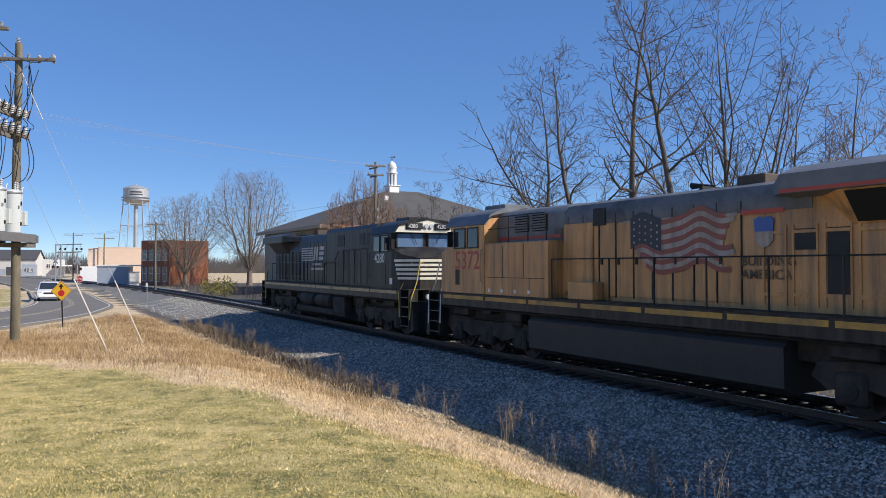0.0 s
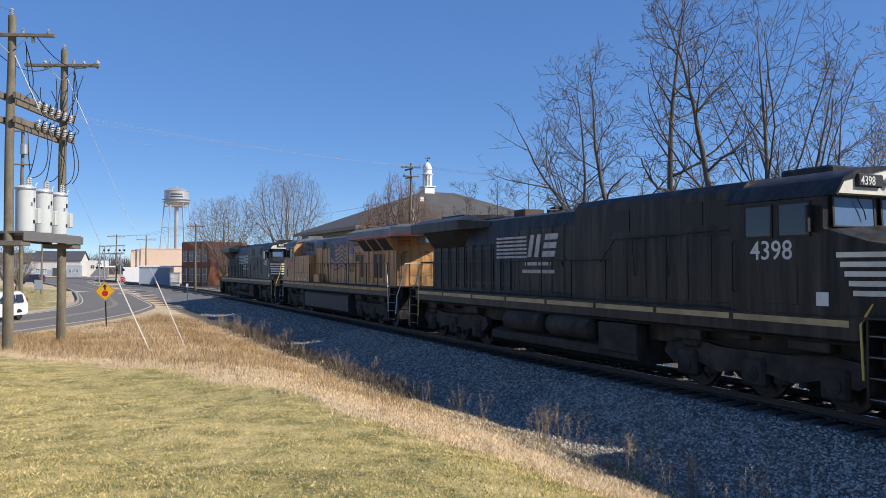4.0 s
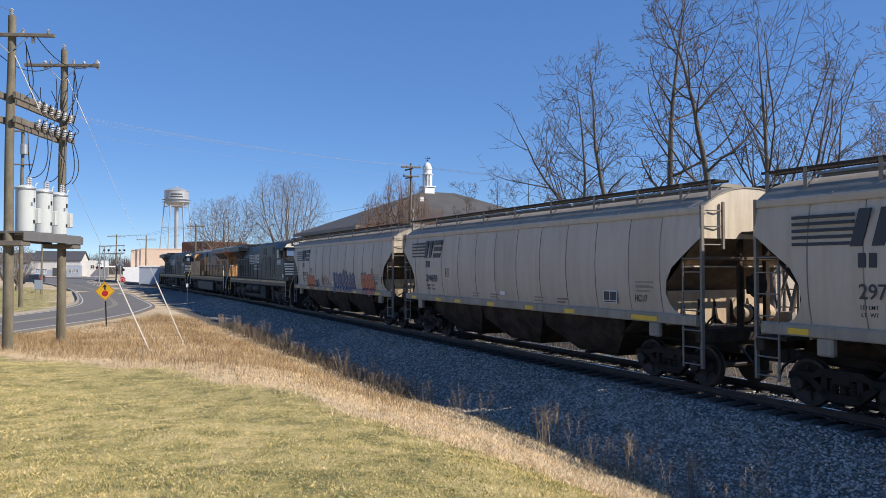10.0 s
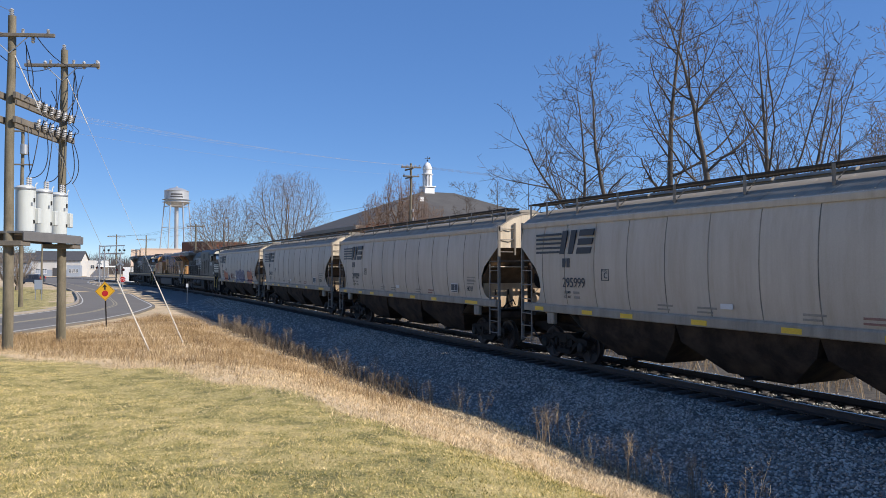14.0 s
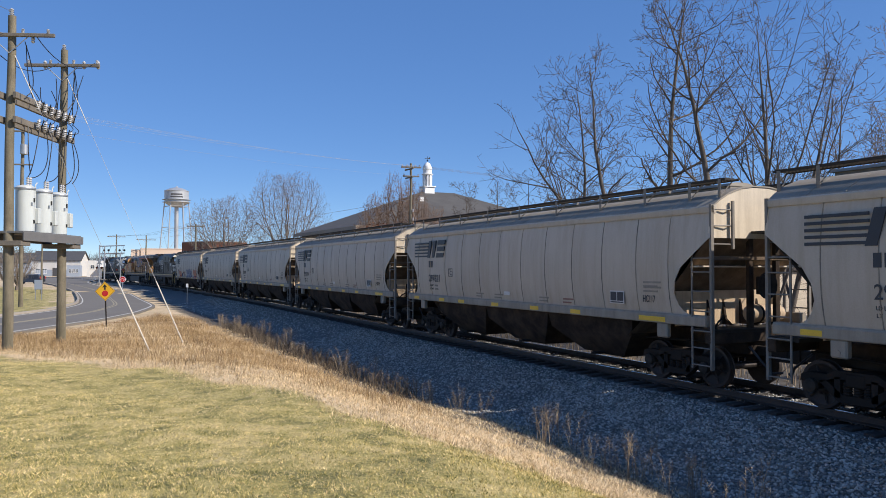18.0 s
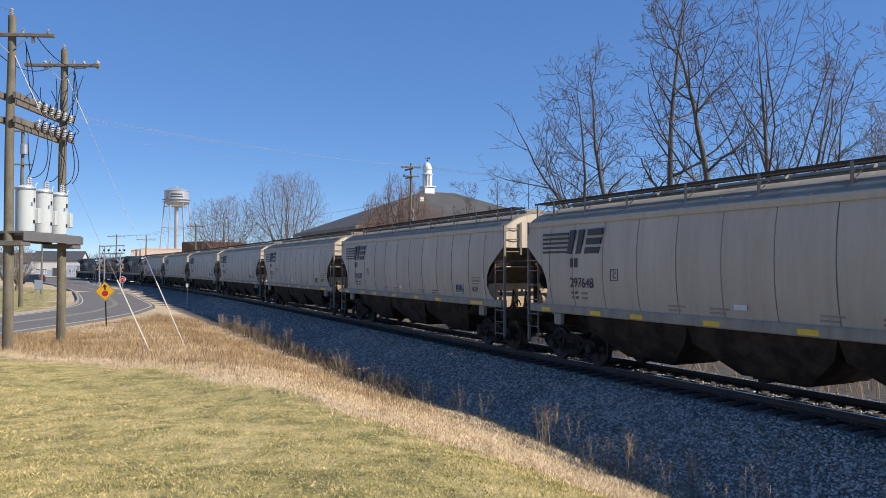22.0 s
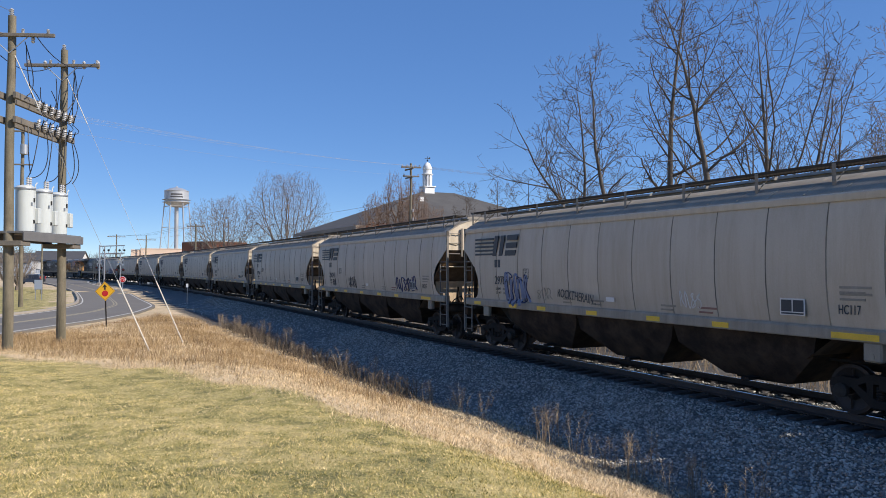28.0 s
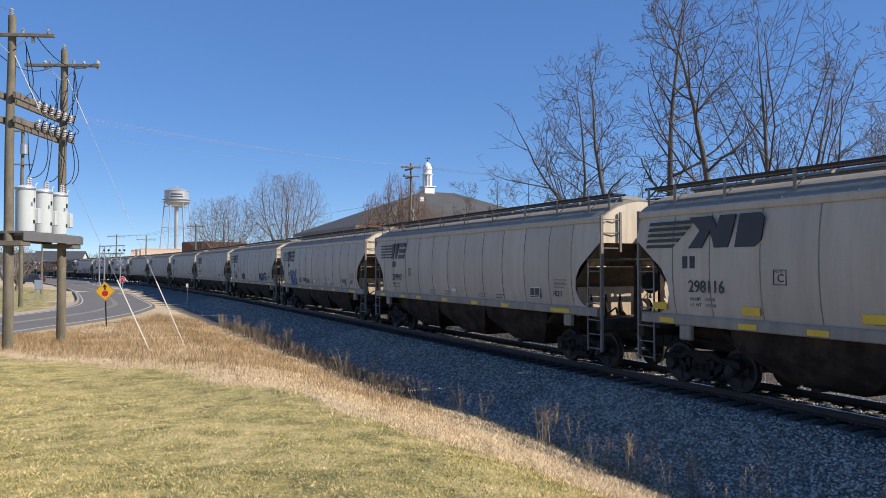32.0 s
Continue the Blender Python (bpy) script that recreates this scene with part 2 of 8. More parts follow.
SHINGLE = material("grey_asphalt_shingle", (0.085, 0.08, 0.075), 0.9, vary=0.25, scale=0.6, fine=14, bump=0.01)
WALL_BEIGE = material("tan_brick_wall", (0.34, 0.27, 0.2), 0.85, vary=0.12, scale=0.5, fine=8)
BRICK_RED = material("red_brick_wall", (0.33, 0.12, 0.06), 0.9, vary=0.2, scale=0.5, fine=9, bump=0.01)
PEACH = material("peach_stucco", (0.70, 0.53, 0.40), 0.85, vary=0.06, scale=0.4)
WALL_WHITE = material("white_painted_wall", (0.58, 0.56, 0.52), 0.7, vary=0.06, scale=0.4)
WALL_BLUE = material("pale_blue_metal_wall", (0.32, 0.36, 0.42), 0.55, vary=0.06)
ROOF_DARK = material("dark_flat_roof", (0.07, 0.07, 0.075), 0.85, vary=0.2)
TRIM_WHITE = material("white_trim", (0.78, 0.77, 0.74), 0.5)
GLASS_DARK = material("dark_window_glass", (0.03, 0.035, 0.045), 0.08, vary=0.1)
# the blue stands for the sky mirrored in the windshield
GLASS_CAB = material("sky_reflecting_cab_glass", (0.10, 0.16, 0.26), 0.06, vary=0.1)
CAR_WHITE = material("white_car_paint", (0.75, 0.75, 0.74), 0.3, vary=0.03, coat=0.6)
RUBBER = material("tyre_rubber", (0.02, 0.02, 0.02), 0.8)
CHROME = material("chrome", (0.6, 0.6, 0.6), 0.2, 1.0)
HEAD_LAMP = material("lamp_lens", (0.45, 0.46, 0.47), 0.08)
PAINT_LINE = material("road_line_paint", (0.52, 0.50, 0.45), 0.7, vary=0.15)
PAINT_YELLOW = material("yellow_road_paint", (0.34, 0.29, 0.19), 0.75, vary=0.2)
CONCRETE = material("concrete", (0.36, 0.31, 0.25), 0.85, vary=0.15, fine=20, bump=0.005)
ASPHALT = material("asphalt", (0.165, 0.148, 0.125), 0.85, vary=0.16, scale=0.35, fine=30, bump=0.006)
BARK = material("grey_bark", (0.125, 0.10, 0.075), 0.9, vary=0.35, fine=25, bump=0.01)
TWIG = material("bare_twigs", (0.105, 0.082, 0.062), 0.9, vary=0.25)
BUDS = material("brown_budding_twigs", (0.22, 0.16, 0.115), 0.9, vary=0.25)
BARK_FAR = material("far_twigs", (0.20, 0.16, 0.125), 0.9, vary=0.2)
HALL_TWIG = material("russet_twigs", (0.21, 0.135, 0.09), 0.9, vary=0.25)
DEAD_LEAF = material("russet_leaves", (0.25, 0.085, 0.035), 0.8, vary=0.3)
SHRUB_GREEN = material("yellow_green_shrub", (0.20, 0.17, 0.03), 0.8, vary=0.3)
FAR_WOOD = material("distant_bare_wood", (0.14, 0.125, 0.115), 0.95, vary=0.25)


def island_material(name, a, b, rough=0.8, ends=None, patch=0.0, swing=0.42):
    """Each island of the mesh takes its own tint between two colours."""
    m = bpy.data.materials.new(name)
    m.use_nodes = True
    n, l = m.node_tree.nodes, m.node_tree.links
    p = n["Principled BSDF"]
    p.inputs["Roughness"].default_value = rough
    g = n.new("ShaderNodeNewGeometry")
    ramp = n.new("ShaderNodeValToRGB")
    ramp.color_ramp.elements[0].color, ramp.color_ramp.elements[1].color = (*a, 1), (*b, 1)
    if ends:
        e = ramp.color_ramp.elements.new(0.5)
        e.color = (*ends, 1)
    src = g.outputs["Random Per Island"]
    if patch:
        # tints gather in patches a stride across
        tc = n.new("ShaderNodeTexCoord")
        t = n.new("ShaderNodeTexNoise")
        t.inputs["Scale"].default_value, t.inputs["Detail"].default_value = patch, 6
        t.inputs["Roughness"].default_value = 0.72
        l.new(tc.outputs["Object"], t.inputs["Vector"])
        k = n.new("ShaderNodeMapRange")
        k.inputs["From Min"].default_value, k.inputs["From Max"].default_value = 0.32, 0.68
        k.inputs["To Min"].default_value, k.inputs["To Max"].default_value = -swing, swing
        l.new(t.outputs[0], k.inputs["Value"])
        ad = n.new("ShaderNodeMath")
        ad.operation = "ADD"
        l.new(src, ad.inputs[0]), l.new(k.outputs[0], ad.inputs[1])
        src = ad.outputs[0]
    l.new(src, ramp.inputs[0])
    l.new(ramp.outputs[0], p.inputs["Base Color"])
    return m


STONE = island_material("ballast_stone", (0.13, 0.123, 0.108), (0.60, 0.57, 0.50), 0.85, (0.33, 0.312, 0.272), 2.5, 0.2)
LAWN_BLADE = island_material("lawn_blades", (0.11, 0.12, 0.02), (1.0, 0.80, 0.43), 0.7, (0.68, 0.535, 0.185), 4.5, 0.55)
STRAW_BLADE = island_material("straw_blades", (0.34, 0.245, 0.125), (0.92, 0.71, 0.43), 0.75, (0.68, 0.515, 0.295), 2.2)
FIELD_BLADE = island_material("dry_field_blades", (0.13, 0.08, 0.035), (0.60, 0.42, 0.21), 0.75, (0.35, 0.225, 0.10), 0.5)
WEED_DARK = island_material("dark_weed_stalks", (0.05, 0.036, 0.024), (0.22, 0.16, 0.10), 0.85)
WEED = island_material("dead_weed_stalks", (0.16, 0.11, 0.07), (0.40, 0.31, 0.2), 0.8)


def ground_material():
    m = bpy.data.materials.new("ground_cover")
    m.use_nodes = True
    n, l = m.node_tree.nodes, m.node_tree.links
    p = n["Principled BSDF"]
    p.inputs["Roughness"].default_value = 0.9
    tc = n.new("ShaderNodeTexCoord")

    def noise_tex(scale, detail=6):
        t = n.new("ShaderNodeTexNoise")
        t.inputs["Scale"].default_value, t.inputs["Detail"].default_value = scale, detail
        l.new(tc.outputs["Object"], t.inputs["Vector"])
        return t.outputs[0]

    def ramp(fac, stops):
        r = n.new("ShaderNodeValToRGB")
        el = r.color_ramp.elements
        el[0].position, el[0].color = stops[0][0], (*stops[0][1], 1)
        el[1].position, el[1].color = stops[-1][0], (*stops[-1][1], 1)
        for q, c in stops[1:-1]:
            el.new(q).color = (*c, 1)
        l.new(fac, r.inputs[0])
        return r.outputs[0]

    def mix(a, b, fac):
        x = n.new("ShaderNodeMix")
        x.data_type = "RGBA"
        l.new(fac, x.inputs["Factor"]), l.new(a, x.inputs["A"]), l.new(b, x.inputs["B"])
        return x.outputs["Result"]

    def edge(name):
        """A mask from the mesh, broken up by noise."""
        at = n.new("ShaderNodeAttribute")
        at.attribute_name = name
        ad = n.new("ShaderNodeMath")
        ad.operation = "ADD"
        l.new(at.outputs["Fac"], ad.inputs[0])
        l.new(noise_tex(1.3, 8), ad.inputs[1])
        r = n.new("ShaderNodeMapRange")
        r.inputs["From Min"].default_value, r.inputs["From Max"].default_value = 0.9, 1.1
        l.new(ad.outputs[0], r.inputs["Value"])
        return r.outputs[0]

    lawn = mix(ramp(noise_tex(1.9, 8), [(0.36, (0.09, 0.095, 0.018)), (0.5, (0.40, 0.33, 0.10)), (0.64, (0.66, 0.51, 0.23))]),
               ramp(noise_tex(28, 3), [(0.35, (0.05, 0.055, 0.01)), (0.65, (0.50, 0.40, 0.16))]), noise_tex(9))
    dry = mix(ramp(noise_tex(0.8), [(0.3, (0.42, 0.31, 0.175)), (0.7, (0.74, 0.58, 0.37))]), ramp(noise_tex(35, 3), [(0.3, (0.24, 0.17, 0.09)), (0.7, (0.76, 0.59, 0.38))]), noise_tex(12))
    gravel = ramp(noise_tex(22, 3), [(0.3, (0.04, 0.039, 0.036)), (0.7, (0.28, 0.27, 0.25))])
    soil = ramp(noise_tex(5), [(0.3, (0.05, 0.045, 0.04)), (0.7, (0.13, 0.11, 0.085))])
    c = mix(dry, soil, edge("ditch"))
    c = mix(c, lawn, edge("lawn"))
    c = mix(c, gravel, edge("gravel"))
    l.new(c, p.inputs["Base Color"])
    b = n.new("ShaderNodeBump")
    b.inputs["Strength"].default_value, b.inputs["Distance"].default_value = 0.8, 0.03
    l.new(noise_tex(26, 4), b.inputs["Height"])
    l.new(b.outputs[0], p.inputs["Normal"])
    return m


GROUND = ground_material()


# ---- mesh tools ----
class Shape:
    """Collects corners and faces of one part."""

    def __init__(self):
        self.v, self.f = [], []

    def add(self, verts, faces):
        k = len(self.v)
        self.v += [tuple(p) for p in verts]
        self.f += [tuple(i + k for i in q) for q in faces]
        return self

    def box(self, x0, x1, y0, y1, z0, z1, c=0.0):
        x0, x1 = min(x0, x1), max(x0, x1)
        y0, y1 = min(y0, y1), max(y0, y1)
        z0, z1 = min(z0, z1), max(z0, z1)
        if c <= 0:
            return self.add([(x0, y0, z0), (x1, y0, z0), (x1, y1, z0), (x0, y1, z0), (x0, y0, z1), (x1, y0, z1), (x1, y1, z1), (x0, y1, z1)],
                            [(3, 2, 1, 0), (4, 5, 6, 7), (0, 1, 5, 4), (1, 2, 6, 5), (2, 3, 7, 6), (3, 0, 4, 7)])
        c = min(c, (x1 - x0) / 2.1, (y1 - y0) / 2.1, (z1 - z0) / 2.1)
        v, idx = [], {}
        for sx in (0, 1):
            for sy in (0, 1):
                for sz in (0, 1):
                    p = ((x0, x1)[sx], (y0, y1)[sy], (z0, z1)[sz])
                    d = ((c, -c)[sx], (c, -c)[sy], (c, -c)[sz])
                    for ax in range(3):
                        idx[sx, sy, sz, ax] = len(v)
                        v.append(tuple(p[k] + (0 if k == ax else d[k]) for k in range(3)))
        f = []
        for ax in range(3):
            o, q = [k for k in range(3) if k != ax]
            for s in (0, 1):
                loop = []
                for a, b in ((0, 0), (1, 0), (1, 1), (0, 1)):
                    key = [0, 0, 0]
                    key[ax], key[o], key[q] = s, a, b
                    loop.append(idx[(*key, ax)])
                f.append(tuple(loop))
        for ax in range(3):
            o, q = [k for k in range(3) if k != ax]
            for a in (0, 1):
                for b in (0, 1):
                    k0, k1 = [0, 0, 0], [0, 0, 0]
                    k0[ax], k1[ax] = 0, 1
                    k0[o] = k1[o] = a
                    k0[q] = k1[q] = b
                    f.append((idx[(*k0, o)], idx[(*k1, o)], idx[(*k1, q)], idx[(*k0, q)]))
        for sx in (0, 1):
            for sy in (0, 1):
                for sz in (0, 1):
                    f.append(tuple(idx[sx, sy, sz, ax] for ax in range(3)))
        return self.add(v, f)

    def prism(self, outline, axis, a, b):
        """An outline (pairs, in the two other axes in order) pushed from a to b along an axis."""
        n = len(outline)

        def place(p, t):
            return {"x": (t, p[0], p[1]), "y": (p[0], t, p[1]), "z": (p[0], p[1], t)}[axis]
        v = [place(p, a) for p in outline] + [place(p, b) for p in outline]
        f = [tuple(range(n - 1, -1, -1)), tuple(range(n, 2 * n))] + [(i, (i + 1) % n, n + (i + 1) % n, n + i) for i in range(n)]
        return self.add(v, f)

    def tube(self, pts, radius, n=6, caps=True):
        pts = [Vector(p) for p in pts]
        rr = radius if isinstance(radius, (list, tuple)) else [radius] * len(pts)
        v, f = [], []
        ref = None
        for i, p in enumerate(pts):
            t = (pts[min(i + 1, len(pts) - 1)] - pts[max(i - 1, 0)]).normalized()
            if ref is None or abs(ref.dot(t)) > 0.95:
                ref = Vector((0, 0, 1)) if abs(t.z) < 0.9 else Vector((1, 0, 0))
            a = t.cross(ref).normalized()
            b = t.cross(a)
            for k in range(n):
                w = 2 * math.pi * k / n
                v.append(p + (a * math.cos(w) + b * math.sin(w)) * rr[i])
        for i in range(len(pts) - 1):
            for k in range(n):
                f.append((i * n + k, i * n + (k + 1) % n, (i + 1) * n + (k + 1) % n, (i + 1) * n + k))
        if caps:
            f += [tuple(range(n)), tuple(range((len(pts) - 1) * n, len(pts) * n))]
        return self.add(v, f)

    def lathe(self, rings, n=16, centre=(0, 0), axis="z"):
        """Rings of (radius, height) turned round an axis."""
        v, f = [], []
        for r, h in rings:
            for k in range(n):
                w = 2 * math.pi * k / n
                a, b = centre[0] + r * math.cos(w), centre[1] + r * math.sin(w)
                v.append({"z": (a, b, h), "y": (a, h, b), "x": (h, a, b)}[axis])
        m = len(rings)
        for i in range(m - 1):
            for k in range(n):
                f.append((i * n + k, i * n + (k + 1) % n, (i + 1) * n + (k + 1) % n, (i + 1) * n + k))
        f += [tuple(range(n)), tuple(range((m - 1) * n, m * n))]
        return self.add(v, f)

    def grid(self, rows):
        """A sheet through rows of points."""
        n = len(rows[0])
        v = [p for r in rows for p in r]
        f = [(i * n + k, i * n + k + 1, (i + 1) * n + k + 1, (i + 1) * n + k) for i in range(len(rows) - 1) for k in range(n - 1)]
        return self.add(v, f)

    def mesh(self, name, mat, smooth_angle=35, tidy=True):
        me = bpy.data.meshes.new(name)
        me.from_pydata([tuple(p) for p in self.v], [], self.f)
        if tidy:
            bm = bmesh.new()
            bm.from_mesh(me)
            bmesh.ops.recalc_face_normals(bm, faces=bm.faces)
            bm.to_mesh(me)
            bm.free()
        if smooth_angle:
            me.polygons.foreach_set("use_smooth", [True] * len(me.polygons))
            me.set_sharp_from_angle(angle=radians(smooth_angle))
        me.materials.append(mat)
        me.update()
        return me


def part(name, shape, mat, parent=None, label="", at=None, **kw):
    me = shape if isinstance(shape, bpy.types.Mesh) else shape.mesh(name, mat, **kw)
    ob = new(name, me)
    if parent is not None:
        ob.parent = parent
    if at is not None:
        ob.matrix_basis = at
    if label:
        tagged(ob, label=label)
    return ob


def thing(name, label, category, group="", at=None, kind=""):
    ob = new(name)
    ob.empty_display_size = 0.2
    if at is not None:
        ob.matrix_basis = at
    return tagged(ob, label=label, category=category, group=group, kind=kind)


def soup(name, verts, faces, mat, smooth_shade=False):
    """A mesh from arrays of corners and of triangles or quads."""
    me = bpy.data.meshes.new(name)
    verts, faces = np.asarray(verts, np.float32), np.asarray(faces, np.int32)
    k = faces.shape[1]
    me.vertices.add(len(verts))
    me.vertices.foreach_set("co", verts.ravel())
    me.loops.add(faces.size)
    me.loops.foreach_set("vertex_index", faces.ravel())
    me.polygons.add(len(faces))
    me.polygons.foreach_set("loop_start", np.arange(0, faces.size, k, dtype=np.int32))
    if smooth_shade:
        me.polygons.foreach_set("use_smooth", np.ones(len(faces), bool))
    me.materials.append(mat)
    me.update(calc_edges=True)
    me.validate()
    return me


_letters = {}


def lettering(text, height, mat, thick=0.0025):
    """Block letters as a mesh, starting at the origin, of that height."""
    key = (text, height, mat.name)
    if key not in _letters:
        cu = bpy.data.curves.new("lettering", "FONT")
        cu.body, cu.size, cu.extrude = text, height / 0.72, thick
        cu.resolution_u, cu.offset = 3, height * 0.008
        ob = new("lettering", cu)
        me = bpy.data.meshes.new_from_object(ob.evaluated_get(bpy.context.evaluated_depsgraph_get()))
        bpy.data.objects.remove(ob)
        me.materials.clear()
        me.materials.append(mat)
        _letters[key] = me
    return _letters[key]


def on_side(x, y, z, side=1, slant=0.0, stretch=1.0):
    """Writing on a vehicle's flank: the left one (side 1) or the right one (side -1)."""
    return Matrix(((-side * stretch, -side * slant, 0, x), (0, 0, side, y), (0, 1, 0, z), (0, 0, 0, 1)))
# ---- ground ----
def axis_steps(lo, hi, fine_lo, fine_hi, step):
    a = list(np.arange(fine_lo, fine_hi + step, step))
    d = step
    while a[-1] < hi:
        d *= 1.13
        a.append(a[-1] + d)
    d = step
    while a[0] > lo:
        d *= 1.13
        a.insert(0, a[0] - d)
    return np.array(a)


def build_ground():
    gx, gy = axis_steps(-3500, 3500, -24, 14, 0.3), axis_steps(-2500, 4000, 4, 40, 0.3)
    X, Y = np.meshgrid(gx, gy)
    Z = ground_z(X, Y)
    v = np.stack([X, Y, Z], -1).reshape(-1, 3)
    nx, ny = len(gx), len(gy)
    i = (np.arange(ny - 1)[:, None] * nx + np.arange(nx - 1)).ravel()
    me = soup("ground", v, np.stack([i, i + 1, i + nx + 1, i + nx], 1), GROUND, True)
    u, s = from_track(v[:, 0], v[:, 1])
    masks = {"lawn": 0.5 + np.clip(lawn_edge(v[:, 0], v[:, 1]) * 0.8, -0.6, 0.6),
             "gravel": 0.5 + np.clip(np.minimum(5.5 - u, u + 3.2) * 0.7, -0.6, 0.6),
             "ditch": np.where((u < -2.6) & (u > -26) & (s < 130), 1.1, 0.5 + np.clip((0.9 - np.abs(u - 5.9)) * 0.6, -0.6, 0.6))}
    island = (v[:, 0] < np.interp(v[:, 1], *np.array(ROAD_L, float).T[::-1]) - 1) & (v[:, 1] < 110) & (v[:, 1] > 30)
    masks["lawn"] = np.where(island, 0.75, np.where(v[:, 1] > 40, np.minimum(masks["lawn"], 0.2), masks["lawn"]))
    for k, val in masks.items():
        a = me.attributes.new(k, "FLOAT", "POINT")
        a.data.foreach_set("value", val.astype(np.float32))
    ob = tagged(new("ground", me), label="lawn, dry grass bank and gravel ditch beside the track", category="ground", kind="structure")
    return ob


def strip(name, left, right, z, mat, thick=0.05):
    n = len(left)
    v = [(x, y, float(road_z(y)) + z) for x, y in left] + [(x, y, float(road_z(y)) + z) for x, y in right]
    v += [(x, y, q - thick) for x, y, q in v]
    f = []
    for i in range(n - 1):
        f += [(i, i + 1, n + i + 1, n + i), (2 * n + i, 3 * n + i, 3 * n + i + 1, 2 * n + i + 1), (i, 2 * n + i, 2 * n + i + 1, i + 1), (n + i, n + i + 1, 3 * n + i + 1, 3 * n + i)]
    f += [(0, n, 3 * n, 2 * n), (n - 1, 3 * n - 1, 4 * n - 1, 2 * n - 1)]
    return Shape().add(v, f).mesh(name, mat, 0)


def resample(pts, n):
    d = np.r_[0, np.cumsum(np.hypot(*np.diff(pts, axis=0).T))]
    t = np.linspace(0, d[-1], n)
    return np.stack([np.interp(t, d, pts[:, 0]), np.interp(t, d, pts[:, 1])], 1)


def build_road():
    r, l = resample(densify(ROAD_R, 1.0), 240), resample(densify(ROAD_L, 1.0), 240)
    tagged(new("road", strip("road", l, r, 0.0, ASPHALT, 0.3)), label="grey asphalt road bending towards the rail crossing", category="road", kind="structure")
    w = (l - r) / np.linalg.norm(l - r, axis=1)[:, None]
    tagged(new("edge_line", strip("edge_line", (r + w * 0.42)[:205], (r + w * 0.28)[:205], 0.006, PAINT_LINE, 0.02)), label="white painted road edge line", category="road line", kind="structure")
    tagged(new("edge_line", strip("edge_line", (l - w * 0.28)[:205], (l - w * 0.42)[:205], 0.006, PAINT_LINE, 0.02)), label="white painted road edge line", category="road line", kind="structure")
    mid = (l + r) / 2
    for o in (0.08, -0.22):
        tagged(new("centre_line", strip("centre_line", (mid + w * (o + 0.12))[:205], (mid + w * o)[:205], 0.006, PAINT_YELLOW, 0.02)), label="faded yellow road centre line", category="road line", kind="structure")
    k = slice(70, 175)
    tagged(new("kerb", strip("kerb", (l + w * 0.30)[k], (l + w * 0.02)[k], 0.14, CONCRETE, 0.3)), label="pale concrete kerb along the road", category="kerb", kind="structure")


# ---- track ----
def build_track():
    track = thing("track", "single railway track of steel rails on timber sleepers", "railway track", kind="structure")
    ss = np.r_[np.arange(-60, 60, 4.0), np.arange(60, 320, 4.0)]
    for side in (0.752, -0.752):
        for name, outline, mat in (("rail", [(-0.075, -0.172), (0.075, -0.172), (0.075, -0.155), (0.012, -0.13), (0.012, -0.04), (0.036, -0.03), (0.036, -0.004), (-0.036, -0.004), (-0.036, -0.03), (-0.012, -0.04), (-0.012, -0.13), (-0.075, -0.155)], STEEL_DARK),
                                   ("rail_head", [(-0.034, -0.006), (0.034, -0.006), (0.03, 0.0), (-0.03, 0.0)], RAIL_HEAD)):
            rows = []
            for s in ss:
                x, y, h = rail_at(s, side)
                rows.append([(x - o * math.cos(h), y - o * math.sin(h), z) for o, z in outline + outline[:1]])
            part(name, Shape().grid(rows), mat, track, "polished steel running surface" if name == "rail_head" else "")
    tie_mesh = Shape().box(-0.115, 0.115, -1.3, 1.3, -0.18, 0, 0.012).mesh("sleeper", TIE)
    plate = Shape().box(-0.1, 0.1, 0.57, 0.93, 0, 0.016, 0.004).box(-0.1, 0.1, -0.93, -0.57, 0, 0.016, 0.004)
    for b in (0.64, 0.86, -0.64, -0.86):
        plate.box(-0.06, -0.02, b - 0.02, b + 0.02, 0.01, 0.045).box(0.03, 0.07, b - 0.02, b + 0.02, 0.01, 0.045)
    plate_mesh = plate.mesh("tie_plate", STEEL_DARK)
    rnd = random.Random(4)
    s = -8.0
    while s < 118:
        x, y, h = rail_at(s, rnd.uniform(-0.05, 0.05))
        at = pose(x, y, -0.186 + rnd.uniform(-0.004, 0.002), 0, 0, math.degrees(h) + 90 + rnd.uniform(-0.8, 0.8))
        part("sleeper", tie_mesh, None, track, at=at)
        if s < 48:
            part("tie_plate", plate_mesh, None, track, at=pose(x, y, -0.187, 0, 0, math.degrees(h) + 90))
        s += 0.53
    rest = Shape()
    while s < 300:
        x, y, h = rail_at(s)
        c, d = math.cos(h + math.pi / 2), math.sin(h + math.pi / 2)
        rest.add([(x + a * c - b * d, y + a * d + b * c, z) for z in (-0.36, -0.185) for a, b in ((-0.115, -1.3), (0.115, -1.3), (0.115, 1.3), (-0.115, 1.3))],
                 [(4, 5, 6, 7), (0, 1, 5, 4), (1, 2, 6, 5), (2, 3, 7, 6), (3, 0, 4, 7)])
        s += 0.53
    tagged(part("far_sleepers", rest, TIE, track, smooth_angle=0), kind="stuff")


